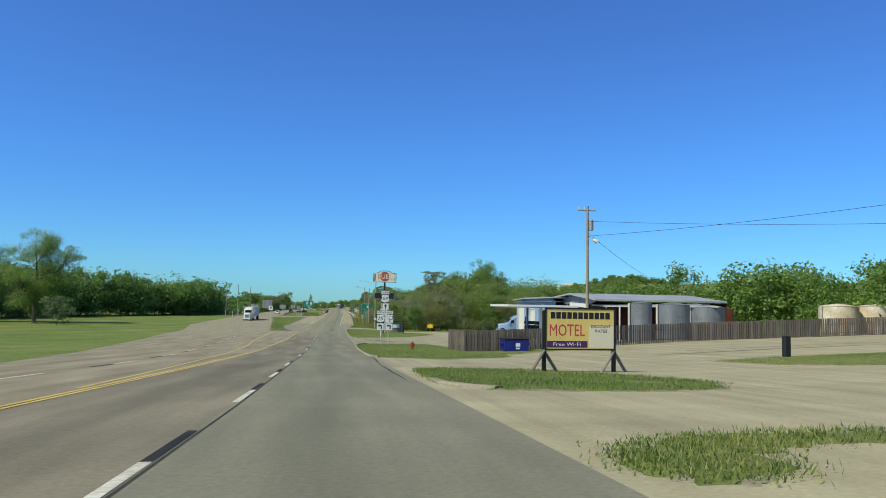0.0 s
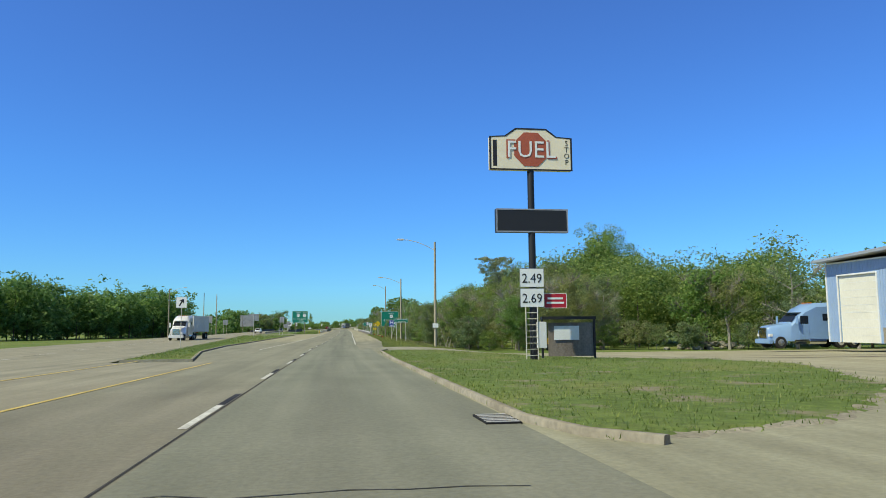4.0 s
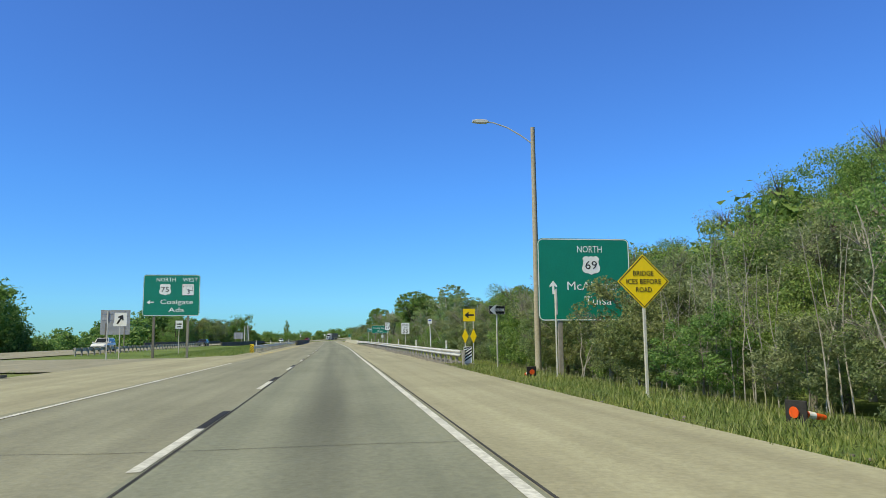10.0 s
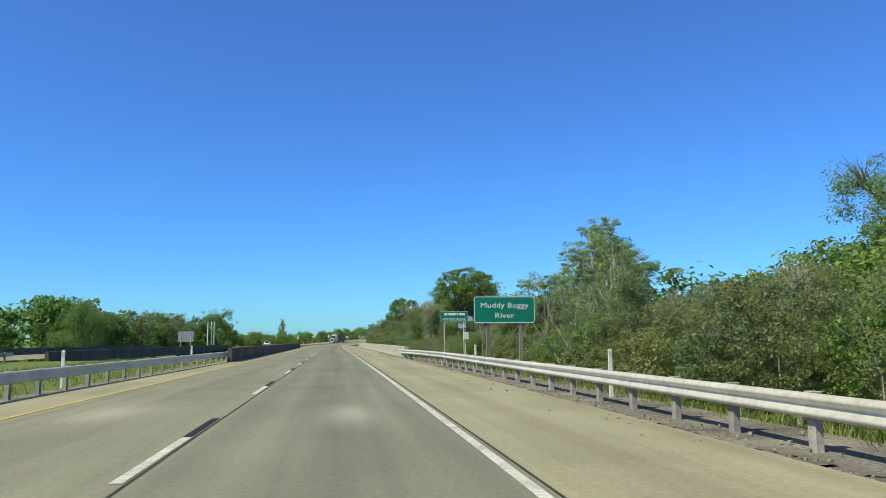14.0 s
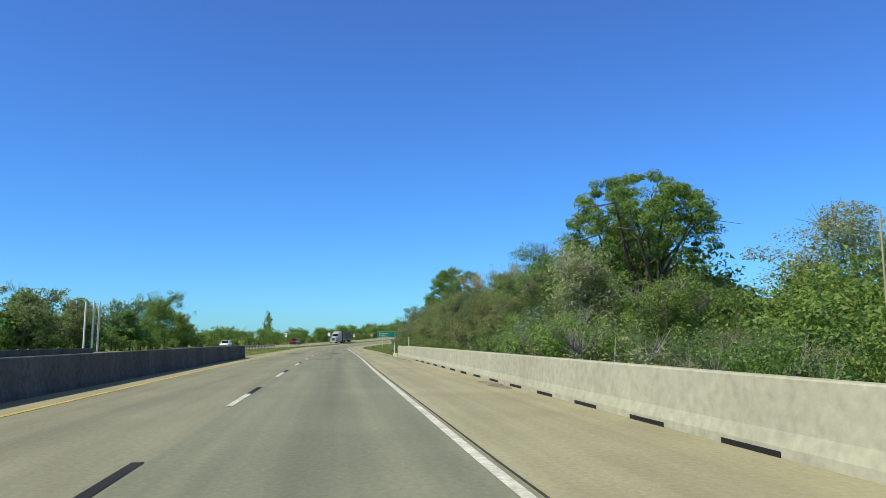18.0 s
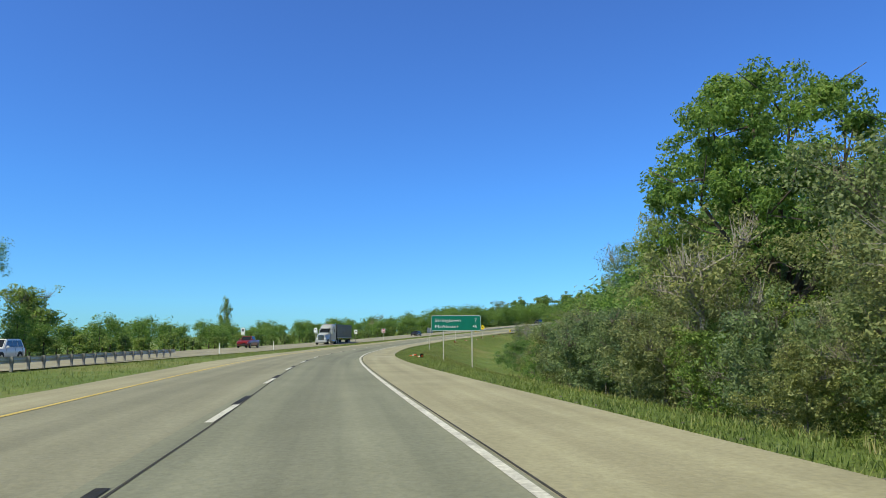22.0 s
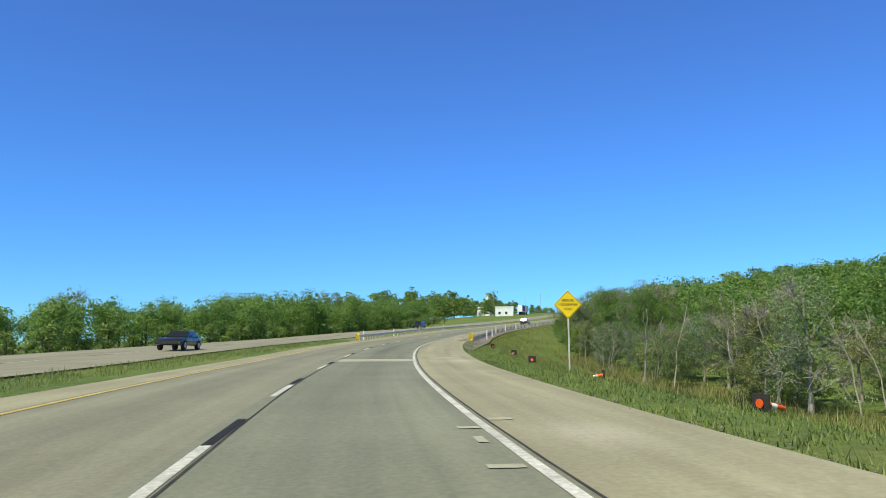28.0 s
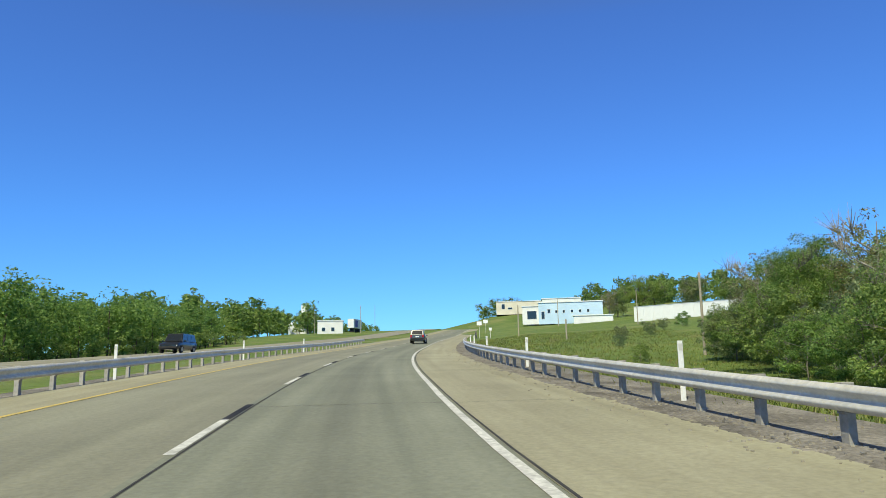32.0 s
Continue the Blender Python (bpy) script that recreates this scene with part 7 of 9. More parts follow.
for k in range(4):
    fr = Geo().box(10.85, -2.0 + k * 3.4, 1.5, 0.06, 2.6, 2.2).part("shop_window", M["glass"], bld)
    Geo().box(10.82, -2.0 + k * 3.4, 2.65, 0.08, 2.8, 0.12).part("window_head", M["white_wall"], fr)
Geo().box(6.4, 10.1, 3.0, 9.0, 0.2, 6.0).part("side_wall", M["dark_inside"], bld)
Geo().box(13, -3.2, 3.2, 22, 0.2, 6.4).part("side_wall", M["brown_wall"], bld, "rust-red metal wall")
Geo().box(23.9, 2, 3.2, 0.2, 20, 6.4).part("rear_wall", M["brown_wall"], bld)
for y in (-3.1, 10.0):
    Geo().box(2.3, y, 2.9, 0.24, 0.24, 5.8).part("post", M["white_wall"], bld, "", 0.02)
# open shed at the side with a brown inside
Geo().box(20, -10, 2.8, 0.2, 13.5, 5.6).part("shed_wall", M["brown_wall"], bld, "rust-brown wall inside the open shed")
sh = Geo()
sh.add([(2.2, -3.3, 5.95), (2.6, -9.0, 5.75), (15.6, -20.5, 5.95), (20.5, -3.3, 6.4)], [(0, 1, 2, 3)])
sh.add([(2.2, -3.3, 5.75), (2.6, -9.0, 5.55), (15.6, -20.5, 5.75), (20.5, -3.3, 6.2)], [(3, 2, 1, 0)])
sh.f += [(0, 4, 5, 1), (1, 5, 6, 2), (2, 6, 7, 3), (3, 7, 4, 0)]
sh.part("shed_roof", M["roof_metal"], bld, "sagging pale shed roof")
for x, y in ((4.0, -5.4), (4.1, -10.9), (9.0, -14.3), (14.4, -19.0)):
    Geo().box(x, y, 2.85, 0.2, 0.2, 5.7).part("post", M["white_wall"], bld, "", 0.02)

can = thing("pump_canopy", "white flat fuel canopy on posts over the pumps", "canopy", here(118, 36.5))
Geo().box(0, 5.2, 5.45, 12, 13.6, 0.34).part("roof_slab", M["white_wall"], can, "", 0.03)
Geo().box(0, 5.2, 5.2, 11.4, 13.0, 0.14).part("soffit", M["roof_metal"], can)
for x in (0.3,):
    for y, m_ in ((1.0, "white_wall"), (9.5, "blue_dark")):
        Geo().box(x, y, 2.6, 0.34, 0.34, 5.2).part("column", M[m_], can, "", 0.02)


def pump(s, u):
    e = thing("fuel_pump", "dark fuel pump with a blue picture panel", "fuel pump", here(s, u) @ Matrix.Scale(1.12, 4), "fuel pumps")
    Geo().box(0, 0, 0.08, 1.5, 2.6, 0.16).part("island", M["kerb"], e, "", 0.03)
    Geo().box(0, 0, 1.05, 0.75, 1.25, 1.8).part("body", M["rubber"], e, "", 0.04)
    Geo().box(0, -0.64, 1.0, 0.55, 0.03, 0.9).part("panel", M["blue_sign"], e)
    Geo().box(0, 0, 2.3, 0.85, 1.5, 0.5).part("head", M["dark_inside"], e, "", 0.04)
    Geo().tube((0.40, -0.2, 1.4), (0.52, 0.0, 0.5), 0.025, 0.025, 6).part("hose", M["rubber"], e)


for s, u in ((128.6, 37.2), (124.6, 37.0), (121.0, 36.9)):
    pump(s, u)
ice = thing("ice_freezer", "white ice freezer with picture doors by the hall", "freezer", here(121.0, 46.2, None, 60), "ice freezers")
Geo().box(0, 0, 1.15, 1.0, 2.4, 2.1).part("cabinet", M["white_wall"], ice, "", 0.04)
for y in (-0.58, 0.58):
    dr = Geo().box(-0.51, y, 1.2, 0.03, 1.05, 1.7).part("door", M["white_sign"], ice, "", 0.01)
    Geo().box(-0.53, y, 1.35, 0.012, 0.7, 0.9).part("door_picture", M["tank_grey"], dr)
copy_thing(ice, here(116.6, 47.8, None, 75))
bin_ = thing("yellow_bin", "bright yellow upright bin by the station wall", "bin", here(119.2, 46.4))
Geo().box(0, 0, 0.75, 0.8, 0.8, 1.5).part("body", paint("lime_plastic", (0.60, 0.62, 0.02), 0.5), bin_, "", 0.06)
Geo().box(0, 0, 1.54, 0.84, 0.84, 0.1).part("lid", M["black"], bin_, "", 0.03)


def tank(s, u, r, h, mat, label):
    e = thing("storage_tank", label, "tank", here(s, u), "storage tanks")
    Geo().tube((0, 0, -0.2), (0, 0, h), r, r, 32).part("shell", mat, e, "", 0, True)
    Geo().tube((0, 0, h), (0, 0, h + r * 0.14), r * 1.02, 0.3, 32).part("cone_roof", mat, e, "", 0, True)
    for k in (0.33, 0.66):
        Geo().tube((0, 0, h * k), (0, 0, h * k + 0.06), r * 1.012, r * 1.012, 32).part("hoop", mat, e)
    Geo().box(-r - 0.15, 0, h / 2, 0.06, 0.5, h).part("ladder", M["steel"], e)


tank(87.2, 40.5, 1.4, 4.75, M["tank_grey"], "slim dull grey upright steel tank behind the fence")
tank(94, 48.2, 2.2, 4.9, M["tank_grey"], "wide dull grey steel tank behind the fence")
tank(103.7, 58.4, 2.6, 5.2, M["tank_grey"], "wide dull grey steel tank behind the fence")
tank(105, 81.5, 2.9, 5.6, M["tank_rust"], "white tank streaked with rust beyond the fence")
tank(105, 87.9, 2.9, 5.6, M["tank_rust"], "white tank streaked with rust beyond the fence")

# ---- fuel sign on its pole ----
e = thing("fuel_sign", "tall cream fuel sign with price boards on a dark pole", "sign", here(138.5, 11.8))
Geo().tube((0, 0, -1), (0, 0, 9.8), 0.20, 0.17, 14).part("pole", M["black"], e, "", 0, True)
cream = paint("cream_sign_face", (0.82, 0.74, 0.55), 0.4, 0, 0.06)
bo = [(-2.15, 9.65), (2.15, 9.65), (2.15, 11.35), (1.35, 11.4), (0.8, 11.8), (-0.8, 11.8), (-1.35, 11.4), (-2.15, 11.35)]
brd = Geo().prism(bo, 0.35, "y", -0.18).part("board", cream, e, "", 0.02)
ring([((a) * 1.012, 10.72 + (b_ - 10.72) * 1.02) for a, b_ in bo], [(a * 0.97, 10.72 + (b_ - 10.72) * 0.95) for a, b_ in bo], -0.195, 0.012).part("rim", M["black"], brd)
octo = [(0.95 * math.cos(radians(22.5 + 45 * i)), 10.72 + 0.95 * math.sin(radians(22.5 + 45 * i))) for i in range(8)]
Geo().prism(octo, 0.01, "y", -0.20).part("octagon", paint("brick_red", (0.42, 0.10, 0.05), 0.5), brd, "brick-red octagon")
letters("FUEL", 0.98, 0, 10.24, paint("letter_red", (0.42, 0.10, 0.05), 0.5), brd, -0.207, 2.66, "lettering_outline")
letters("FUEL", 0.85, 0, 10.30, M["white_sign"], brd, -0.222, 2.5)
for x in (-1.88, 1.88):
    for k, ch in enumerate("STOP" if x > 0 else "    "):
        if ch != " ":
            letters(ch, 0.26, x, 10.95 - 0.33 * k, M["black"], brd, -0.19)
    if x < 0:
        bar(x, 10.5, 0.2, 1.35, M["black"], brd, -0.186)
led = Geo().box(0, 0, 7.05, 3.75, 0.35, 1.2).part("message_board", M["black"], e, "dark blank message board", 0.02)
ring(rounded(3.75, 1.2, 0.03), rounded(3.6, 1.06, 0.03), -0.19, 0.012).part("rim", M["sign_back"], led).location.z = 7.05
for z, txt in ((4.15, "2.49"), (3.15, "2.69")):
    pb = plate(e, 1.25, 0.95, -0.1, z, M["white_sign"], M["black"], 0.02, 0.04, -0.22, "price_board")
    letters(txt, 0.46, -0.1, z - 0.25, M["black"], pb, -0.235, 1.0)
nb = plate(e, 1.2, 0.75, 1.15, 3.0, M["red_sign"], M["white_sign"], 0.03, 0.04, 0, "notice_board")
bar(1.15, 3.12, 0.8, 0.1, M["white_sign"], nb)
bar(1.15, 2.9, 0.9, 0.1, M["white_sign"], nb)
for x in (-0.45, 0.15):
    Geo().tube((x, -0.25, -0.3), (x, -0.25, 2.7), 0.03, 0.03, 8).part("ladder_rail", M["steel"], e)
for k in range(8):
    Geo().tube((-0.45, -0.25, 0.3 + 0.3 * k), (0.15, -0.25, 0.3 + 0.3 * k), 0.02, 0.02, 6).part("rung", M["steel"], e)
Geo().box(0.35, -0.1, 1.3, 0.5, 0.3, 1.3).part("meter_box", M["white_wall"], e, "", 0.02)
fr = thing("sign_frame", "dark empty sign frame with a white sheet", "sign", here(141, 14.4))
Geo().box(0, 0, 2.25, 3.0, 0.4, 0.16).part("top_beam", M["black"], fr)
for x in (-1.45, 1.45):
    Geo().box(x, 0, 1.0, 0.1, 0.1, 2.6).part("leg", M["black"], fr)
Geo().box(-0.1, 0.02, 1.45, 1.4, 0.02, 0.75).part("sheet", M["white_sign"], fr)
Geo().box(0.2, 0.10, 1.1, 2.6, 0.05, 1.8).part("back_board", M["fence"], fr)

# ---- motel board ----
e = thing("motel_sign", "yellow and white motel board on braced dark timber legs", "sign", here(30.6, 12.6, None, 4))
for x in (-1.62, 1.62):
    Geo().box(x, 0.06, 1.2, 0.17, 0.14, 3.0).part("leg", M["black"], e, "", 0.015)
    for sgn in (-1, 1):
        Geo().tube((x + 0.0, 0.06 + sgn * 0.05, 1.0), (x + sgn * 0.75, 0.06 + sgn * 0.25, -0.05), 0.07, 0.07, 6).part("brace", M["post_wood"], e)
sand = paint("yellow_board_face", (0.86, 0.64, 0.20), 0.5, 0, 0.10)
pb = Geo().box(0, -0.04, 1.92, 3.15, 0.05, 1.72).part("board", sand, e, "", 0.01)
ring(rounded(3.27, 1.84, 0.02), rounded(3.13, 1.70, 0.02), -0.085, 0.06).part("frame", M["black"], pb).location.z = 1.92
Geo().box(0.98, -0.068, 1.58, 1.15, 0.006, 0.94).part("pale_panel", cream, pb)
for i in range(11):
    bar(-1.27 + 0.254 * i, 2.50, 0.205, 0.28, M["black"], pb, -0.07, "name_bar")
letters("MOTEL", 0.50, -0.62, 1.62, paint("faded_red_lettering", (0.62, 0.07, 0.08), 0.5), pb, -0.07, 1.62)
letters("DISCOUNT", 0.13, 0.95, 1.98, M["black"], pb, -0.075, 0.92)
letters("RATES", 0.13, 0.97, 1.78, M["black"], pb, -0.075, 0.55)
bar(-0.60, 1.26, 1.85, 0.28, paint("purple_band", (0.09, 0.02, 0.13), 0.5), pb, -0.07, "band")
letters("Free Wi-Fi", 0.15, -0.62, 1.19, M["white_sign"], pb, -0.078, 1.25)

# ---- small things of the lot ----
e = thing("dumpster", "dark blue steel dumpster on the grass by the fence", "dumpster", here(64.2, 18.3, None, 3))
bluec = paint("dumpster_blue", (0.008, 0.018, 0.20), 0.5, 0, 0.2)
Geo().prism([(-1.1, 0.1), (1.1, 0.1), (1.15, 1.15), (-1.15, 1.15)], 1.5, "y", -0.75).part("body", bluec, e, "", 0.02)
Geo().box(0, 0, 1.20, 2.36, 1.6, 0.07).part("lid", M["rubber"], e, "", 0.02)
for x in (-1.2, 1.2):
    Geo().box(x, 0, 0.75, 0.14, 1.1, 0.16).part("fork_pocket", bluec, e)
bar(0.1, 0.68, 0.42, 0.32, M["white_sign"], e, -0.765, "white_mark")
bar(0.1, 0.36, 0.36, 0.14, M["white_sign"], e, -0.765, "white_mark")
e = thing("fire_hydrant", "faded red fire hydrant in the grass", "hydrant", here(69.3, 9.65))
redp = paint("hydrant_red", (0.40, 0.035, 0.025), 0.55, 0, 0.2)
Geo().tube((0, 0, -0.1), (0, 0, 0.62), 0.13, 0.12, 14).tube((0, 0, 0.0), (0, 0, 0.06), 0.19, 0.19, 14).part("barrel", redp, e, "", 0, True)
Geo().tube((0, 0, 0.62), (0, 0, 0.68), 0.17, 0.17, 14).tube((0, 0, 0.68), (0, 0, 0.82), 0.13, 0.05, 14).part("bonnet", redp, e, "", 0, True)
Geo().tube((-0.25, 0, 0.46), (0.25, 0, 0.46), 0.07, 0.07, 10).tube((0, -0.24, 0.42), (0, 0, 0.42), 0.09, 0.09, 10).part("nozzle", redp, e, "", 0, True)
Geo().tube((0, 0, 0.82), (0, 0, 0.88), 0.03, 0.03, 6).part("stem_nut", M["black"], e)
e = thing("gate_post", "short stout dark timber post in the lot", "post", here(38.8, 27.9))
Geo().box(0, 0, 0.5, 0.36, 0.36, 1.6).part("post", M["black"], e, "", 0.03)
rk = random.Random(5)
ST = thing("rubble_heap", "heap of pale broken concrete by the trees", "rubble", here(180, 43))
for i in range(46):
    bm = bmesh.new()
    bmesh.ops.create_icosphere(bm, subdivisions=1, radius=rk.uniform(0.25, 0.6))
    for v in bm.verts:
        v.co *= rk.uniform(0.7, 1.2)
        v.co.z *= 0.6
    me = bpy.data.meshes.new("stone")
    bm.to_mesh(me)
    bm.free()
    me.materials.append(M["kerb"])
    o = new("stone", me)
    a = rk.uniform(0, 6.28)
    d = rk.random() ** 0.7
    o.parent, o.location = ST, (math.cos(a) * d * 5.5, math.sin(a) * d * 1.6, 0.1 + 0.7 * (1 - d))

# ---- vehicles ----
def coat(name, col, rough=0.28):
    m = paint(name, col, rough, 0.0, 0.05, 0.5)
    m.node_tree.nodes["Principled BSDF"].inputs["Coat Weight"].default_value = 0.6
    return m


CAR = {"white": coat("white_car_paint", (0.74, 0.74, 0.73)), "grey": coat("dark_grey_car_paint", (0.075, 0.08, 0.09)), "black": coat("black_car_paint", (0.012, 0.013, 0.016)),
       "red": coat("dark_red_car_paint", (0.22, 0.012, 0.014)), "blue": coat("pale_blue_truck_paint", (0.22, 0.36, 0.58)), "silver": coat("silver_truck_paint", (0.42, 0.44, 0.45)),
       "yellow": paint("machine_yellow", (0.82, 0.52, 0.02), 0.5, 0, 0.15)}
M["chrome"] = paint("chrome", (0.65, 0.66, 0.67), 0.18, 1.0, 0.03)
M["lamp_clear"] = paint("lamp_lens", (0.75, 0.76, 0.74), 0.15)
M["lamp_red"] = paint("red_lamp_lens", (0.42, 0.008, 0.008), 0.2)
M["lamp_amber"] = paint("amber_lamp_lens", (0.75, 0.22, 0.01), 0.3)


def wheel(parent, x, y, r, w, rim_mat=None):
    sg = 1 if x > 0 else -1
    hub = Geo().tube((x - sg * w / 2, y, r), (x + sg * w / 2, y, r), r, r, 22).part("wheel", M["rubber"], parent, "", 0.025, True)
    Geo().tube((x + sg * (w / 2 - 0.03), y, r), (x + sg * (w / 2 + 0.012), y, r), r * 0.62, r * 0.56, 18).part("rim", rim_mat or M["steel"], hub, "", 0, True)
    Geo().tube((x + sg * w / 2, y, r), (x + sg * (w / 2 + 0.03), y, r), r * 0.16, r * 0.14, 10).part("hub_cap", M["sign_back"], hub, "", 0, True)


def loft(g, rings):
    n = len(rings[0])
    v = [p for r_ in rings for p in r_]
    f = [(k * n + i, k * n + (i + 1) % n, (k + 1) * n + (i + 1) % n, (k + 1) * n + i) for k in range(len(rings) - 1) for i in range(n)]
    f += [tuple(range(n - 1, -1, -1)), tuple((len(rings) - 1) * n + i for i in range(n))]
    return g.add(v, f)


def car(name, label, s, u, colour, turn=0, kind="suv", h=None):
    """A car or pickup; its front looks along local +y."""
    e = thing(name, label, {"suv": "car", "sedan": "car", "van": "van", "pickup": "pickup truck"}[kind], here(s, u, 0.0 if h is None else h, turn))
    L, W, roof, belt_z, hood = {"suv": (4.7, 1.9, 1.72, 1.05, 1.02), "sedan": (4.8, 1.84, 1.46, 0.95, 0.92), "van": (5.1, 2.0, 1.95, 1.10, 1.05), "pickup": (5.8, 2.0, 1.90, 1.20, 1.18)}[kind]
    ws, wb, rs, rb = {"suv": (0.95, 0.30, -1.95, -2.25), "sedan": (0.85, 0.05, -1.15, -1.75), "van": (1.35, 0.75, -2.35, -2.5), "pickup": (1.25, 0.55, -0.75, -0.9)}[kind]
    hw, P = W / 2, CAR[colour]

    def section(y, w, zt, zb=0.34):
        return [(-w * 0.93, y, zb), (-w, y, zb + 0.14), (-w, y, zt - 0.20), (-w * 0.93, y, zt - 0.03), (-w * 0.80, y, zt), (w * 0.80, y, zt), (w * 0.93, y, zt - 0.03), (w, y, zt - 0.20), (w, y, zb + 0.14), (w * 0.93, y, zb)]

    rear = belt_z if kind != "pickup" else belt_z + 0.05
    loft(Geo(), [section(-L / 2, hw * 0.90, rear - 0.08, 0.42), section(-L / 2 + 0.12, hw * 0.97, rear), section(-L / 2 + 0.7, hw, rear), section(rs, hw, belt_z), section(ws, hw, belt_z - 0.01),
                 section(L / 2 - 0.8, hw * 0.99, hood - 0.04), section(L / 2 - 0.25, hw * 0.95, hood - 0.14), section(L / 2, hw * 0.84, hood - 0.30, 0.40)]).part("body", P, e, "", 0, True)
    rt = hw * 0.74
    b0, b1, t0, t1 = ws, rb, wb - 0.05, rs
    cab = Geo()
    cab.add([(-hw * 0.9, b0, belt_z - 0.03), (hw * 0.9, b0, belt_z - 0.03), (hw * 0.92, b1, belt_z - 0.03), (-hw * 0.92, b1, belt_z - 0.03),
             (-rt, t0, roof - 0.05), (rt, t0, roof - 0.05), (rt, t1, roof - 0.04), (-rt, t1, roof - 0.04)],
            [(0, 1, 5, 4), (1, 2, 6, 5), (2, 3, 7, 6), (3, 0, 4, 7), (4, 5, 6, 7), (0, 3, 2, 1)])
    cabin = cab.part("cabin", P, e, "", 0.06, True)
    c8 = [Vector(v) for v in cab.v]

    def glass(nm, q, a, b_, c, d):
        p0, p1, p2, p3 = [c8[i] for i in q]
        at_ = lambda i, j: (p0.lerp(p1, i)).lerp(p3.lerp(p2, i), j)
        nrm = (p1 - p0).cross(p3 - p0).normalized()
        mid = sum(c8, Vector()) / 8
        if nrm.dot(p0 - mid) < 0:
            nrm = -nrm
        v = [at_(a, c), at_(b_, c), at_(b_, d), at_(a, d)]
        Geo().add([p + nrm * 0.012 for p in v] + [p - nrm * 0.02 for p in v], [(0, 1, 2, 3), (7, 6, 5, 4), (0, 4, 5, 1), (1, 5, 6, 2), (2, 6, 7, 3), (3, 7, 4, 0)]).part(nm, M["glass"], e)

    glass("windscreen", (0, 1, 5, 4), 0.07, 0.93, 0.10, 0.90)
    glass("rear_window", (2, 3, 7, 6), 0.10, 0.90, 0.15, 0.85)
    cuts = {"suv": ((0.10, 0.36), (0.39, 0.66), (0.69, 0.92)), "sedan": ((0.14, 0.46), (0.49, 0.84)), "van": ((0.08, 0.32), (0.35, 0.65), (0.68, 0.94)), "pickup": ((0.12, 0.50), (0.54, 0.92))}[kind]
    for a, b_ in cuts:
        glass("side_window", (1, 2, 6, 5), a, b_, 0.12, 0.82)
        glass("side_window", (0, 3, 7, 4), a, b_, 0.12, 0.82)
    if kind == "pickup":
        Geo().box(0, -1.95, rear + 0.01, W * 0.78, 1.75, 0.03).part("bed", M["rubber"], e)
    Geo().box(0, L / 2 - 0.03, hood - 0.48, W * 0.50, 0.06, 0.20).part("grille", M["black"], e, "", 0.02)
    Geo().box(0, L / 2 + 0.0, 0.50, W * 0.86, 0.14, 0.20).part("front_bumper", M["rubber"], e, "", 0.03)
    Geo().box(0, -L / 2 - 0.0, 0.56, W * 0.88, 0.14, 0.22).part("rear_bumper", M["rubber"], e, "", 0.03)
    Geo().box(0, -L / 2 - 0.02, 0.80, 0.42, 0.04, 0.15).part("plate", M["white_sign"], e)
    for sg in (-1, 1):
        Geo().box(sg * hw * 0.68, L / 2 - 0.10, hood - 0.40, 0.40, 0.16, 0.14).part("headlight", M["lamp_clear"], e, "", 0.03)
        Geo().box(sg * hw * 0.80, -L / 2 + 0.02, rear - 0.20, 0.24, 0.14, 0.30).part("tail_light", M["lamp_red"], e, "", 0.03)
        Geo().box(sg * (hw + 0.09), ws - 0.25, belt_z + 0.06, 0.20, 0.10, 0.15).part("mirror", P, e, "", 0.03)
        for y in (L / 2 - 0.95, -L / 2 + 1.0):
            arch = [(y + 0.43 * math.cos(k * math.pi / 8), 0.36 + 0.43 * math.sin(k * math.pi / 8)) for k in range(9)]
            Geo().prism(arch, 0.03, "x", sg * (hw - 0.005) - 0.015).part("wheel_arch", M["black"], e)
            wheel(e, sg * (hw - 0.09), y, 0.36, 0.22)
        for y in (ws - 0.2, (ws + rs) / 2 - 0.1, rs + 0.25):
            Geo().box(sg * hw * 0.999, y, (belt_z + 0.4) / 2, 0.012, 0.015, belt_z - 0.45).part("door_seam", M["black"], e)
    return e


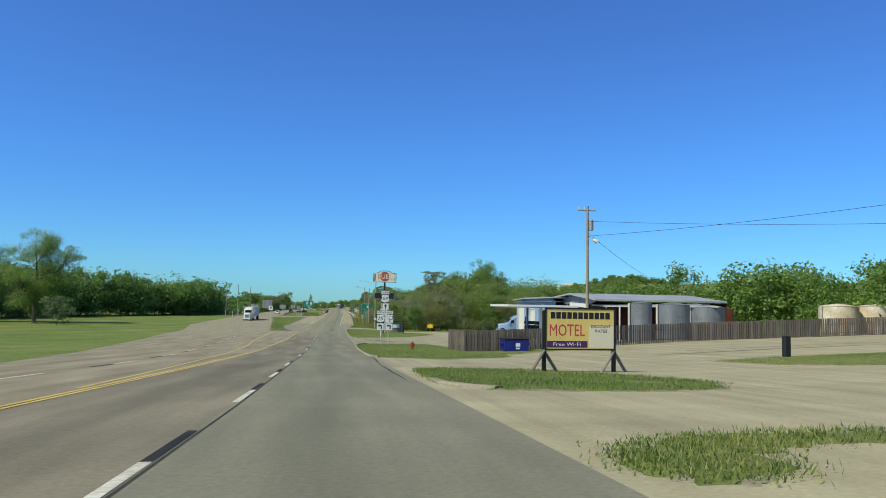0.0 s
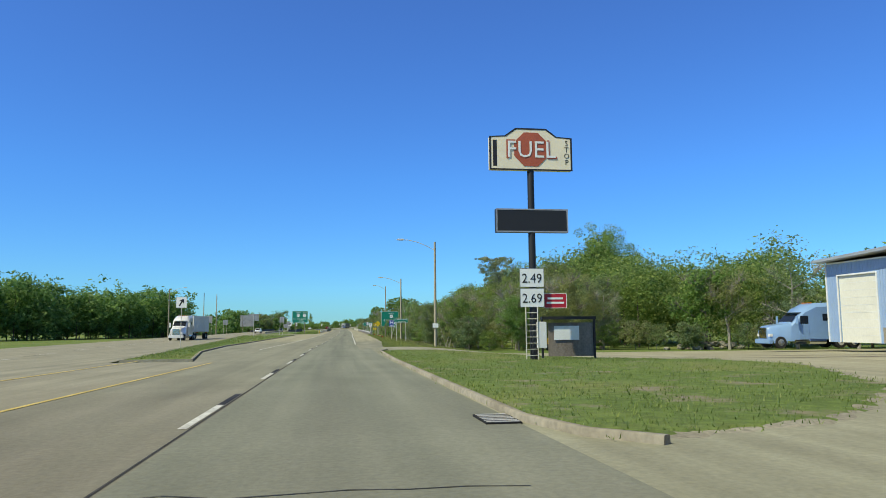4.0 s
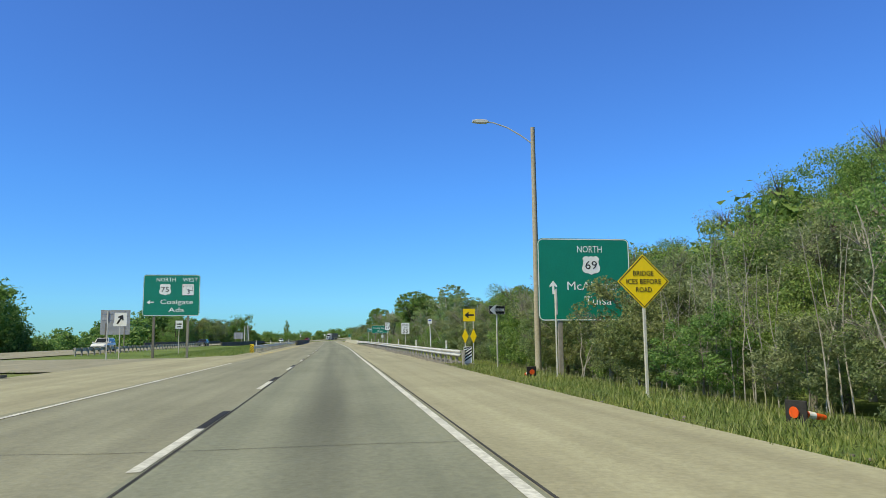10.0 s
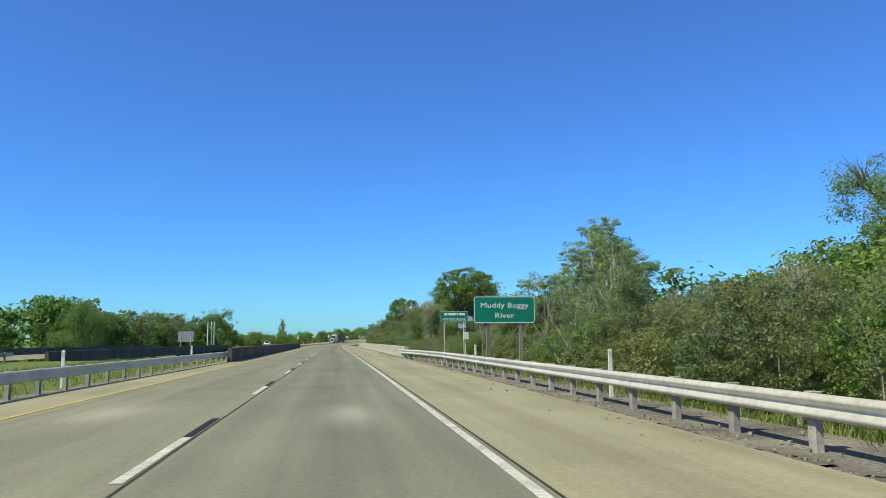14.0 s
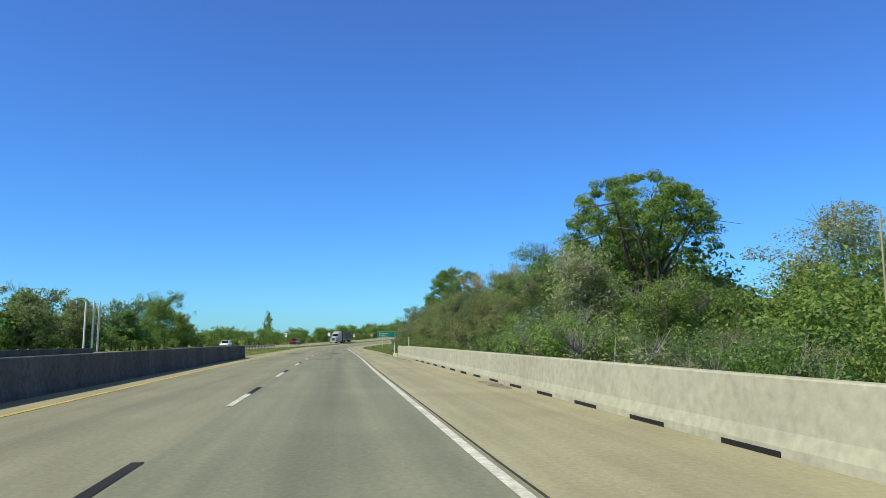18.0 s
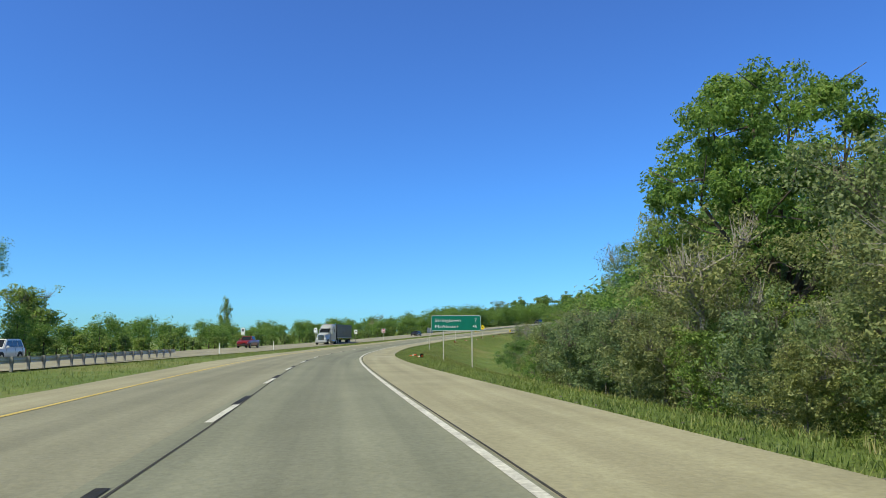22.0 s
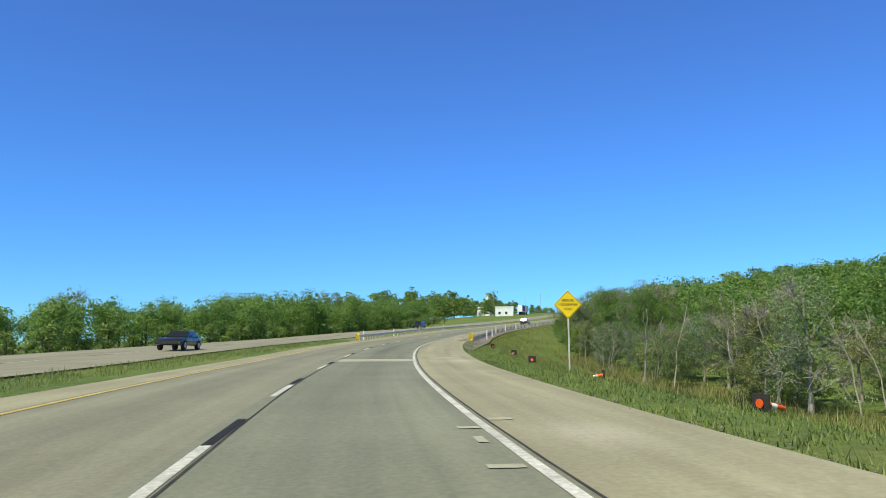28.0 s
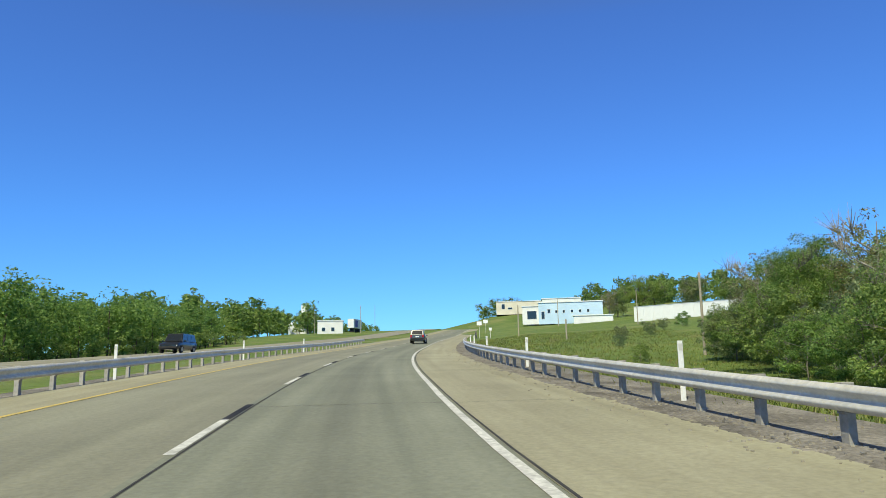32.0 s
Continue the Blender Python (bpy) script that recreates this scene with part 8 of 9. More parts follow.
def semi(label, s0, s1, u, colour, trailer, turn=180, h=0.0, box=True):
    """A road tractor with a sleeper, and its box trailer; the tractor's nose is at s0."""
    P = CAR[colour]
    tr = thing("semi_truck", label, "truck", here(s0, u, h, turn), "trucks")
    # local y: 0 at the nose, negative backwards
    loft(Geo(), [[(-w, y, zb), (-w, y, zt - 0.25), (-w * 0.8, y, zt), (w * 0.8, y, zt), (w, y, zt - 0.25), (w, y, zb)] for y, w, zb, zt in ((-0.05, 0.78, 0.75, 1.75), (-0.35, 0.95, 0.62, 1.95), (-1.9, 1.08, 0.62, 2.15), (-2.3, 1.12, 0.62, 2.25))]).part("bonnet", P, tr, "", 0, True)
    loft(Geo(), [[(-w, y, 0.75), (-w, y, zt - 0.35), (-w * 0.72, y, zt), (w * 0.72, y, zt), (w, y, zt - 0.35), (w, y, 0.75)] for y, w, zt in ((-2.05, 1.10, 2.25), (-2.85, 1.18, 3.0), (-3.3, 1.22, 3.45), (-4.4, 1.25, 3.95), (-6.2, 1.26, 4.0))]).part("cab", P, tr, "", 0, True)
    Geo().add([(-0.98, -2.12, 2.32), (0.98, -2.12, 2.32), (0.92, -2.80, 2.98), (-0.92, -2.80, 2.98)], [(0, 1, 2, 3)]).part("windscreen", M["glass"], tr)
    Geo().box(0, 0.0, 1.35, 1.10, 0.08, 0.95).part("grille", M["chrome"], tr, "", 0.02)
    for k in range(5):
        Geo().box(0, 0.045, 1.0 + 0.17 * k, 1.0, 0.02, 0.05).part("grille_bar", M["black"], tr)
    Geo().box(0, -0.05, 0.62, 2.30, 0.35, 0.42).part("bumper", P, tr, "", 0.05)
    Geo().box(0, 0.02, 3.1, 2.0, 0.5, 0.06).part("sun_visor", M["black"], tr).location.y = -2.9
    for x in (-1, 1):
        Geo().box(x * 0.82, -0.18, 1.15, 0.34, 0.30, 0.26).part("headlight", M["lamp_clear"], tr, "", 0.03)
        Geo().box(x * 1.235, -3.2, 2.45, 0.02, 0.75, 0.75).part("side_window", M["glass"], tr)
        Geo().box(x * 1.26, -5.2, 2.7, 0.02, 0.5, 0.6).part("sleeper_window", M["glass"], tr)
        Geo().box(x * 1.24, -3.15, 1.45, 0.015, 0.95, 1.35).part("door", P, tr, "", 0.01)
        Geo().box(x * 1.48, -2.35, 2.45, 0.24, 0.12, 0.75).part("mirror", P, tr, "", 0.03)
        Geo().tube((x * 1.0, -3.6, 0.62), (x * 1.0, -5.2, 0.62), 0.32, 0.32, 16).part("fuel_tank", M["chrome"], tr, "", 0.02, True)
        Geo().tube((x * 1.05, -6.45, 1.2), (x * 1.05, -6.45, 4.2), 0.08, 0.08, 10).part("exhaust_stack", M["chrome"], tr)
        Geo().prism([(-0.95 + 0.66 * math.cos(k * math.pi / 8), 0.45 + 0.66 * math.sin(k * math.pi / 8)) for k in range(9)], 0.06, "x", x * 1.10 - 0.03).part("fender", P, tr, "", 0.01)
        wheel(tr, x * 1.05, -0.95, 0.52, 0.30, M["chrome"])
        for y in (-6.6, -7.9):
            wheel(tr, x * 0.98, y, 0.52, 0.55)
    Geo().box(0, -6.6, 0.85, 0.9, 4.6, 0.25).part("chassis", M["black"], tr)
    for k in (-0.6, -0.3, 0, 0.3, 0.6):
        Geo().box(k, -4.35, 3.98, 0.12, 0.10, 0.07).part("roof_marker", M["lamp_amber"], tr)
    if not box:
        return tr
    n = abs(s1 - s0)
    e = thing("box_trailer", {"white": "long white box trailer behind the tractor", "black": "long dark box trailer behind the tractor"}[trailer], "trailer", here(s0, u, h, turn), "trucks")
    y0, y1 = -6.9, -n
    T = M["white_wall"] if trailer == "white" else paint("dark_trailer", (0.05, 0.055, 0.06), 0.4)
    Geo().box(0, (y0 + y1) / 2, 2.65, 2.58, y0 - y1, 2.75).part("box", T, e, "", 0.02)
    for x in (-1, 1):
        for k in range(int((y0 - y1) / 1.2)):
            Geo().box(x * 1.295, y0 - 0.6 - 1.2 * k, 2.65, 0.02, 0.05, 2.6).part("panel_rib", T, e)
        Geo().box(x * 1.30, (y0 + y1) / 2, 1.33, 0.03, y0 - y1, 0.12).part("side_rail", M["steel"], e)
        Geo().box(x * 0.9, y0 - 2.6, 0.75, 0.14, 0.14, 1.2).part("landing_leg", M["steel"], e)
        for y in (y1 + 1.4, y1 + 2.7):
            wheel(e, x * 0.98, y, 0.52, 0.55)
        Geo().box(x * 0.8, y1 - 0.02, 1.1, 0.3, 0.05, 0.12).part("tail_light", M["lamp_red"], e)
    Geo().box(0, y1 + 0.05, 0.62, 2.3, 0.1, 0.12).part("underride_bar", M["steel"], e)
    return e


semi("white long-nosed semi truck with sleeper cab and roof fairing", 223, 243, -24.2, "white", "white")
semi("grey semi truck with sleeper cab on the opposing road", 697, 716, -13.8, "silver", "black")
semi("pale blue semi tractor with sleeper cab parked by the workshop", 163.4, 170, 39.3, "blue", "white", 90, -0.35, False)
car("suv", "white sport utility car on the opposing road", 352, -27, "white", 180)
car("car", "dark car on the opposing road", 411, -24.5, "black", 180, "sedan")
car("suv", "white sport utility car on the opposing road", 612, -22, "white", 180)
car("pickup_truck", "dark red pickup truck on the opposing road", 673, -19.2, "red", 180, "pickup")
car("car", "dark car on the opposing road", 768, -13.5, "black", 180, "sedan")
car("van", "dark van on the opposing road", 893, -20, "black", 180, "van")
car("suv", "dark grey sport utility car ahead in the lane", 918, 1.9, "grey", 0)
car("car", "white car on the side road before the woods", 118, -70, "white", 90, "sedan", ground_at(118, -70) - float(rd(118, -70)[2]) + 0.05)

# yellow loader behind the sign
e = thing("wheel_loader", "small yellow wheel loader with open cab by the trees", "loader", here(186.6, 27.4, None, 60))
Y = CAR["yellow"]
Geo().prism([(-2.1, 0.75), (0.5, 0.7), (0.5, 1.55), (-0.3, 1.7), (-1.8, 1.65), (-2.1, 1.4)], 1.5, "y", -0.75).part("engine_body", Y, e, "", 0.05)
Geo().box(1.2, 0, 0.95, 1.6, 0.9, 0.5).part("front_frame", Y, e, "", 0.04)
for x, y in ((-0.25, -0.6), (-0.25, 0.6), (0.9, -0.6), (0.9, 0.6)):
    Geo().box(x, y, 2.15, 0.10, 0.10, 1.3).part("cab_post", Y, e, "", 0.01)
Geo().box(0.32, 0, 2.85, 1.6, 1.5, 0.12).part("cab_roof", Y, e, "", 0.03)
Geo().box(0.0, 0, 1.75, 0.5, 0.6, 0.5).part("seat", M["black"], e, "", 0.04)
for y in (-0.45, 0.45):
    Geo().tube((1.2, y, 1.5), (2.9, y, 0.55), 0.10, 0.10, 8).part("lift_arm", Y, e)
Geo().prism([(2.7, 0.15), (3.6, 0.12), (3.55, 0.25), (3.0, 0.45), (3.0, 0.95), (2.85, 1.0)], 2.2, "y", -1.1).part("bucket", M["post_wood"], e, "", 0.02)
for x in (-1.3, 1.5):
    for y in (-0.85, 0.85):
        w_ = Geo().tube((x, y - 0.2, 0.6), (x, y + 0.2, 0.6), 0.6, 0.6, 20).part("wheel", M["rubber"], e, "", 0.04, True)
        Geo().tube((x, y - 0.22, 0.6), (x, y + 0.22, 0.6), 0.3, 0.3, 14).part("rim", Y, w_)

# ---- road scars and loose bits ----
def ribbon(name, pts, w, mat, label, category="road crack", h=0.006):
    """A thin uneven strip over (station, offset) points."""
    rr = random.Random(len(pts) * 7 + int(pts[0][0]))
    fine = []
    for (a, b_), (c, d) in zip(pts, pts[1:]):
        n = max(2, int(math.hypot(c - a, d - b_) / 0.5))
        fine += [(a + (c - a) * i / n, b_ + (d - b_) * i / n) for i in range(n)]
    fine.append(pts[-1])
    ww = w if isinstance(w, list) else [(0, w), (1, w)]
    v, f = [], []
    for i, (s, u) in enumerate(fine):
        a, c = fine[max(0, i - 1)], fine[min(len(fine) - 1, i + 1)]
        d = Vector((c[0] - a[0], c[1] - a[1], 0)).normalized()
        k = float(along(ww, i / (len(fine) - 1))) * rr.uniform(0.8, 1.2) / 2
        j = rr.uniform(-1, 1) * min(0.06, ww[0][1] * 0.8)
        for sg in (-1, 1):
            ps, pu = s - d.y * sg * k, u + d.x * sg * k + j
            p = rd(ps, pu, h)
            z = p[2] if pu < 7.3 else ground_at(ps, pu) + 0.07 - 0.012 + h
            v.append((p[0], p[1], z))
    f = [(2 * i, 2 * i + 2, 2 * i + 3, 2 * i + 1) for i in range(len(fine) - 1)]
    me = fast_mesh(name, v, f, mat)
    return tagged(new(name, me), label, category, "", "structure")


M["trail_brown"] = surface("brown_trail", (0.13, 0.12, 0.085), (0.26, 0.235, 0.165), 1.5, 8, 0.9, 0.2)
M["stain"] = surface("damp_stain", (0.055, 0.055, 0.045), (0.11, 0.11, 0.09), 1.2, 9, 0.6, 0.1)
M["dirt"] = surface("drifted_dirt", (0.13, 0.105, 0.08), (0.24, 0.20, 0.155), 1.1, 12, 0.95, 0.4, grain=0.4)
rs = random.Random(11)
for s in list(range(40, 160, 17)) + [189, 214, 247, 262, 301, 331, 352, 377, 396, 524.9, 538, 556, 585, 603, 641, 668, 690, 712, 734, 768, 787, 812, 836]:
    s += rs.uniform(-1.5, 1.5) if s != 524.9 else 0
    a, b_ = rs.choice(((0.05, 3.7), (-4.0, 0), (0.05, 7.2), (-4.0, 3.7))) if s > 166 else rs.choice(((0.05, 3.7), (-4.0, 0)))
    n = 7
    ribbon("crack", [(s + rs.uniform(-0.12, 0.12), a + (b_ - a) * i / n) for i in range(n + 1)], rs.uniform(0.012, 0.03), M["sealant"], "thin dark crack across the concrete")
ribbon("lane_crack", [(643, 2.52), (645, 2.56), (648, 2.51), (651, 2.56), (654, 2.49), (658, 2.46)], 0.03, M["sealant"], "wandering dark crack along the lane")
ribbon("lane_crack", [(612 + 4 * i, 3.30 + 0.12 * math.sin(i)) for i in range(9)], 0.016, M["sealant"], "wandering dark crack beside the edge line")
ribbon("damp_stain", [(107.5, 6.3), (104.8, 7.5), (102.4, 8.4), (99.6, 9.4), (96.6, 11.0), (94.2, 13.0)], [(0, 0.08), (0.2, 0.35), (0.45, 1.1), (0.8, 0.9), (1, 0.3)], M["stain"], "dark damp trail spreading over the lot", "stain", 0.008)
ribbon("damp_stain", [(104.0, 6.9), (102.6, 8.0), (100.5, 9.3)], [(0, 0.05), (0.5, 0.25), (1, 0.5)], M["stain"], "dark damp trail spreading over the lot", "stain", 0.009)
ribbon("damp_stain", [(101.8, 6.6), (101.2, 7.8), (99.6, 9.6)], [(0, 0.05), (0.5, 0.3), (1, 0.6)], M["stain"], "dark damp trail spreading over the lot", "stain", 0.010)
for s0, u0, s1, u1, w in ((139, 20, 132, 45, 1.6), (147, 24, 140, 40, 1.0), (126, 24, 122, 34, 1.2), (48, 24, 52, 46, 0.9), (53, 28, 56, 50, 0.5), (92, 20, 95, 34, 0.7)):
    ribbon("lot_stain", [(s0, u0), ((s0 + s1) / 2 + 0.8, (u0 + u1) / 2), (s1, u1)], [(0, 0.2), (0.3, w), (0.7, w * 0.8), (1, 0.2)], M["dirt"], "dark worn streak over the lot", "stain", 0.008)
ribbon("driveway_joint", [(78, 3.76), (86, 3.80), (92, 3.84), (96, 3.87), (100, 4.05)], 0.014, M["dirt"], "dark joint in the driveway concrete", "road joint", 0.008)
ribbon("driveway_joint", [(84, 4.26), (91.7, 4.40), (94, 4.52), (98, 4.85)], 0.012, M["dirt"], "dark joint in the driveway concrete", "road joint", 0.008)
# thin brown trail, darker than the shoulder under it
ribbon("skid_stain", [(819.5, 5.5), (816, 5.48), (813.4, 5.53), (812.4, 6.36), (811.9, 7.06)], [(0, 0.06), (0.3, 0.22), (0.6, 0.3), (0.8, 0.18), (1, 0.1)], M["trail_brown"], "brown trail across the shoulder", "stain", 0.007)
ribbon("gutter_crack", [(24, 4.40), (30, 4.38), (33, 4.43), (36, 4.36), (40, 4.46), (43, 4.56), (48, 4.70), (53, 4.89), (60, 5.05), (70, 5.25)], [(0, 0.03), (0.15, 0.09), (0.3, 0.03), (0.45, 0.10), (0.6, 0.04), (0.8, 0.08), (1, 0.02)], M["sealant"], "ragged dark crack along the gutter", "road crack", 0.008)
# roadside shadow over the left lane, painted as a thin tapering strip
ribbon("crack", [(321.0, -6.0), (320.7, -5.0), (320.4, -3.4), (320.5, -1.7)], [(0, 0.14), (0.5, 0.09), (1, 0.02)], M["sealant"], "dark tapering strip for a shadow across the left lane", "road crack", 0.010)
for s, u, w, d_ in ((725.65, 3.92, 0.46, 0.3), (724.66, 3.40, 0.22, 0.2), (723.5, 3.46, 0.12, 0.6), (721.65, 3.28, 0.36, 0.22)):
    ribbon("repair_mark", [(s, u), (s, u + w)], d_, M["barrier"], "small pale repair in the pavement", "road patch", 0.011)
ribbon("dark_patch", [(751.0, -0.75), (751.0, -0.05)], 0.35, M["stain"], "small dark patch beside the lane joint", "road patch")
for s0, s1, u0 in ((409, 440, 6.95), (500, 531, 6.9)):
    ribbon("drifted_dirt", [(s0 + (s1 - s0) * i / 8, u0 + 0.12 * math.sin(i * 2.1)) for i in range(9)], [(0, 0.05), (0.2, 0.22), (0.5, 0.12), (0.7, 0.28), (1, 0.05)], M["dirt"], "thin drift of dark dirt along the pavement edge", "dirt", 0.005)
ribbon("dirt_streak", [(327.5, 5.10), (325.8, 5.06), (324.2, 5.12), (322.9, 5.08), (321, 5.14)], [(0, 0.05), (0.3, 0.16), (0.6, 0.10), (0.85, 0.2), (1, 0.05)], M["dirt"], "dark dirt streak along a joint in the shoulder", "dirt", 0.006)
for s0, u0, n_, w in ((474, 7.0, 3, 0.5),):
    ribbon("spilled_gravel", [(s0 + 1.3 * i, u0 - 0.12 * (i % 2)) for i in range(n_ + 1)], [(0, 0.15), (0.3, w), (0.6, w * 0.6), (0.8, w), (1, 0.15)], M["gravel"], "dark gravel spilled over the shoulder's edge", "gravel", 0.006)
grate = thing("drain_inlet", "dark iron drain inlet in the kerb", "drain", here(114.2, 4.5, 0.0))
Geo().box(0, 0, 0.0, 0.55, 1.1, 0.05).part("grate", M["slot"], grate)
for k in range(6):
    Geo().box(0, -0.45 + 0.18 * k, 0.028, 0.5, 0.05, 0.012).part("bar", M["steel"], grate)
g = Geo()
for i in range(3600):
    s = rs.choice((rs.uniform(798, 890), rs.uniform(800, 850), rs.uniform(292, 408)))
    u = 7.25 + abs(rs.gauss(0, 0.9)) if rs.random() < 0.85 else 7.2 - abs(rs.gauss(0, 0.5))
    k = rs.uniform(0.008, 0.03)
    p = rd(s, u)
    g.box(float(p[0]), float(p[1]), float(p[2]) - (0.03 if u > 7.3 else -0.005), k * 2, k * rs.uniform(1, 2), k * 1.4, rs.uniform(0, 3))
for i in range(2600):
    s = rs.choice((rs.uniform(794, 828), rs.uniform(796, 815), rs.uniform(288, 360)))
    u = rs.uniform(6.6 if s > 700 else 7.2, 8.6)
    k = rs.uniform(0.004, 0.013)
    p = rd(s, u)
    g.box(float(p[0]), float(p[1]), float(p[2]) + (0.016 if u < 7.9 else -0.02), k * 2, k * rs.uniform(1, 2), k * 1.4, rs.uniform(0, 3))
tagged(g.part("loose_gravel", M["kerb"]), "loose grey stones in the gravel under the guardrail", "gravel", "", "stuff")
# stones and litter along the pavement edge
g = Geo()
for i in range(900):
    s = rs.choice((rs.uniform(166, 290), rs.uniform(531, 795), rs.uniform(590, 770), rs.uniform(795, 860)))
    u = float(along(PAVE_R, s)) + 0.05 + abs(rs.gauss(0, 0.35))
    k = rs.uniform(0.006, 0.028)
    p = rd(s, u)
    g.box(float(p[0]), float(p[1]), ground_at(s, u) + 0.06, k * 2, k * rs.uniform(1, 2), k, rs.uniform(0, 3))
tagged(g.part("edge_stones", M["gravel"]), "loose pale stones along the pavement edge", "stones", "", "stuff")

# ---- far end of the road ----
M["pale_blue"] = surface("pale_blue_wall", (0.42, 0.58, 0.72), (0.52, 0.68, 0.80), 0.3, 4, 0.7, 0.05, grain=0.07)
M["beige_wall"] = surface("beige_wall", (0.58, 0.53, 0.42), (0.70, 0.65, 0.54), 0.3, 4, 0.8, 0.05, grain=0.07)


def block(name, label, s, u, w, d, h, wall, base, turn=0.0, windows=(), roof_mat=None, group=""):
    """A flat-roofed building: local x along its front, front at -y; windows as (x, z, w, h)."""
    e = thing(name, label, "building", here(s, u, None, turn, float(rd(s, u)[2]) + base), group)
    for x, y, sx, sy in ((0, -d / 2 + 0.1, w, 0.2), (0, d / 2 - 0.1, w, 0.2), (-w / 2 + 0.1, 0, 0.2, d - 0.4), (w / 2 - 0.1, 0, 0.2, d - 0.4)):
        Geo().box(x, y, h / 2 - 0.75, sx, sy, h + 1.5).part("wall", wall, e)
    Geo().box(0, 0, h + 0.12, w + 0.5, d + 0.5, 0.28).part("roof", roof_mat or M["white_wall"], e, "", 0.03)
    for x, z, ww, hh in windows:
        fr = Geo().box(x, -d / 2 - 0.02, z, ww + 0.2, 0.06, hh + 0.2).part("window", M["white_wall"], e)
        Geo().box(x, -d / 2 - 0.06, z, ww, 0.04, hh).part("pane", M["glass"], fr)
    return e


wall = thing("long_wall", "long low white painted wall across the field", "wall", None)
ends = [(1000, 46.3, 2.1, 3.7), (993, 58.5, 2.7, 3.7), (985, 72, 3.3, 3.6), (979, 88, 3.9, 3.6)]
for (s0, u0, b0, h0), (s1, u1, b1, h1) in zip(ends, ends[1:]):
    p, q = Vector(rd(s0, u0, b0)), Vector(rd(s1, u1, b1))
    n = 6
    for i in range(n):
        a, b_ = p.lerp(q, i / n), p.lerp(q, (i + 1) / n)
        d = b_ - a
        o = Geo().box(0, 0, h0 / 2 - 0.6, d.length - 0.03, 0.25, h0 + 1.2).part("panel", M["white_wall"], wall)
        o.location, o.rotation_euler = (a + b_) / 2, (0, 0, math.atan2(d.y, d.x))
        o = Geo().box(0, 0, h0 + 0.06, d.length, 0.4, 0.12).part("coping", M["roof_metal"], wall)
        o.location, o.rotation_euler = (a + b_) / 2, (0, 0, math.atan2(d.y, d.x))
block("warehouse", "pale blue flat-roofed warehouse on the hillside", 1048, 36.5, 19, 12, 4.9, M["pale_blue"], 3.0, -6, [(-8.2, 1.2, 0.9, 2.2), (-6.4, 2.4, 0.8, 1.1), (-4.2, 2.2, 0.6, 0.8), (-2, 2.2, 0.6, 0.8), (0.4, 2.2, 0.6, 0.8), (2.8, 2.2, 0.6, 0.8), (5.2, 2.2, 0.6, 0.8)])
block("warehouse_annex", "low white shed before the blue warehouse", 1035, 41.5, 11, 4, 2.1, M["white_wall"], 1.9, -6)
block("porch_block", "small open white porch beside the warehouse", 1050, 24.5, 5, 4, 4.0, M["white_wall"], 3.2, -6, [(0.4, 1.4, 2.8, 2.4)])
block("hall", "beige windowless hall on the hilltop", 1200, 27.5, 23, 14, 5.0, M["beige_wall"], 7.6, -4, [(-8, 2.6, 1.6, 2.4), (-4.5, 1.6, 2.2, 0.9)])
block("hall", "white flat-roofed hall behind the warehouse", 1130, 42, 16, 10, 5.0, M["white_wall"], 6.5, -4)
block("shed", "low white shed below the woods", 1100, -49.4, 9.5, 8, 4.6, M["white_wall"], -0.3, 10, [(-2.5, 1.4, 1.2, 1.4), (1.0, 1.4, 1.2, 1.4)])
e = thing("box_trailer", "parked white box trailer on blocks", "trailer", here(1113, -42.4, None, 80, float(rd(1113, -42.4)[2])))
Geo().box(0, 0, 3.2, 9, 2.6, 3.6).part("box", M["white_wall"], e, "", 0.03)
Geo().box(-1.5, -1.31, 3.2, 3.0, 0.02, 2.6).part("picture_panel", M["blue_sign"], e)
for x in (-3.2, 3.0):
    Geo().box(x, 0, 0.6, 0.5, 2.0, 1.6).part("support", M["black"], e)
e = thing("grain_tower", "white grain tower above the trees", "tower", here(1175, -79, None, 0, float(rd(1175, -79)[2]) - 5))
Geo().tube((0, 0, -2), (0, 0, 14), 2.6, 2.6, 20).part("silo", M["white_wall"], e, "", 0, True)
Geo().box(0.4, 0, 16, 3.0, 3.0, 4.2).part("headhouse", M["white_wall"], e, "", 0.04)
Geo().tube((-5.2, 0, -2), (-5.2, 0, 9), 2.4, 2.4, 20).tube((-5.2, 0, 9), (-5.2, 0, 10.4), 2.45, 0.3, 20).part("silo", M["white_wall"], e, "", 0, True)


def bare_pole(s, u, top_h, label="slender grey timber pole in the field", base=None, r=0.10):
    e = thing("utility_pole", label, "utility pole", here(s, u), "field poles")
    z = float(rd(s, u)[2]) + top_h - ground_at(s, u)
    Geo().tube((0, 0, -0.8), (0, 0, z), r * 1.15, r * 0.8, 10).part("pole", M["pole_wood"], e, "", 0, True)
    Geo().box(0, 0, z - 0.15, 0.30, 0.06, 0.06).part("bracket", M["steel"], e)
    return e


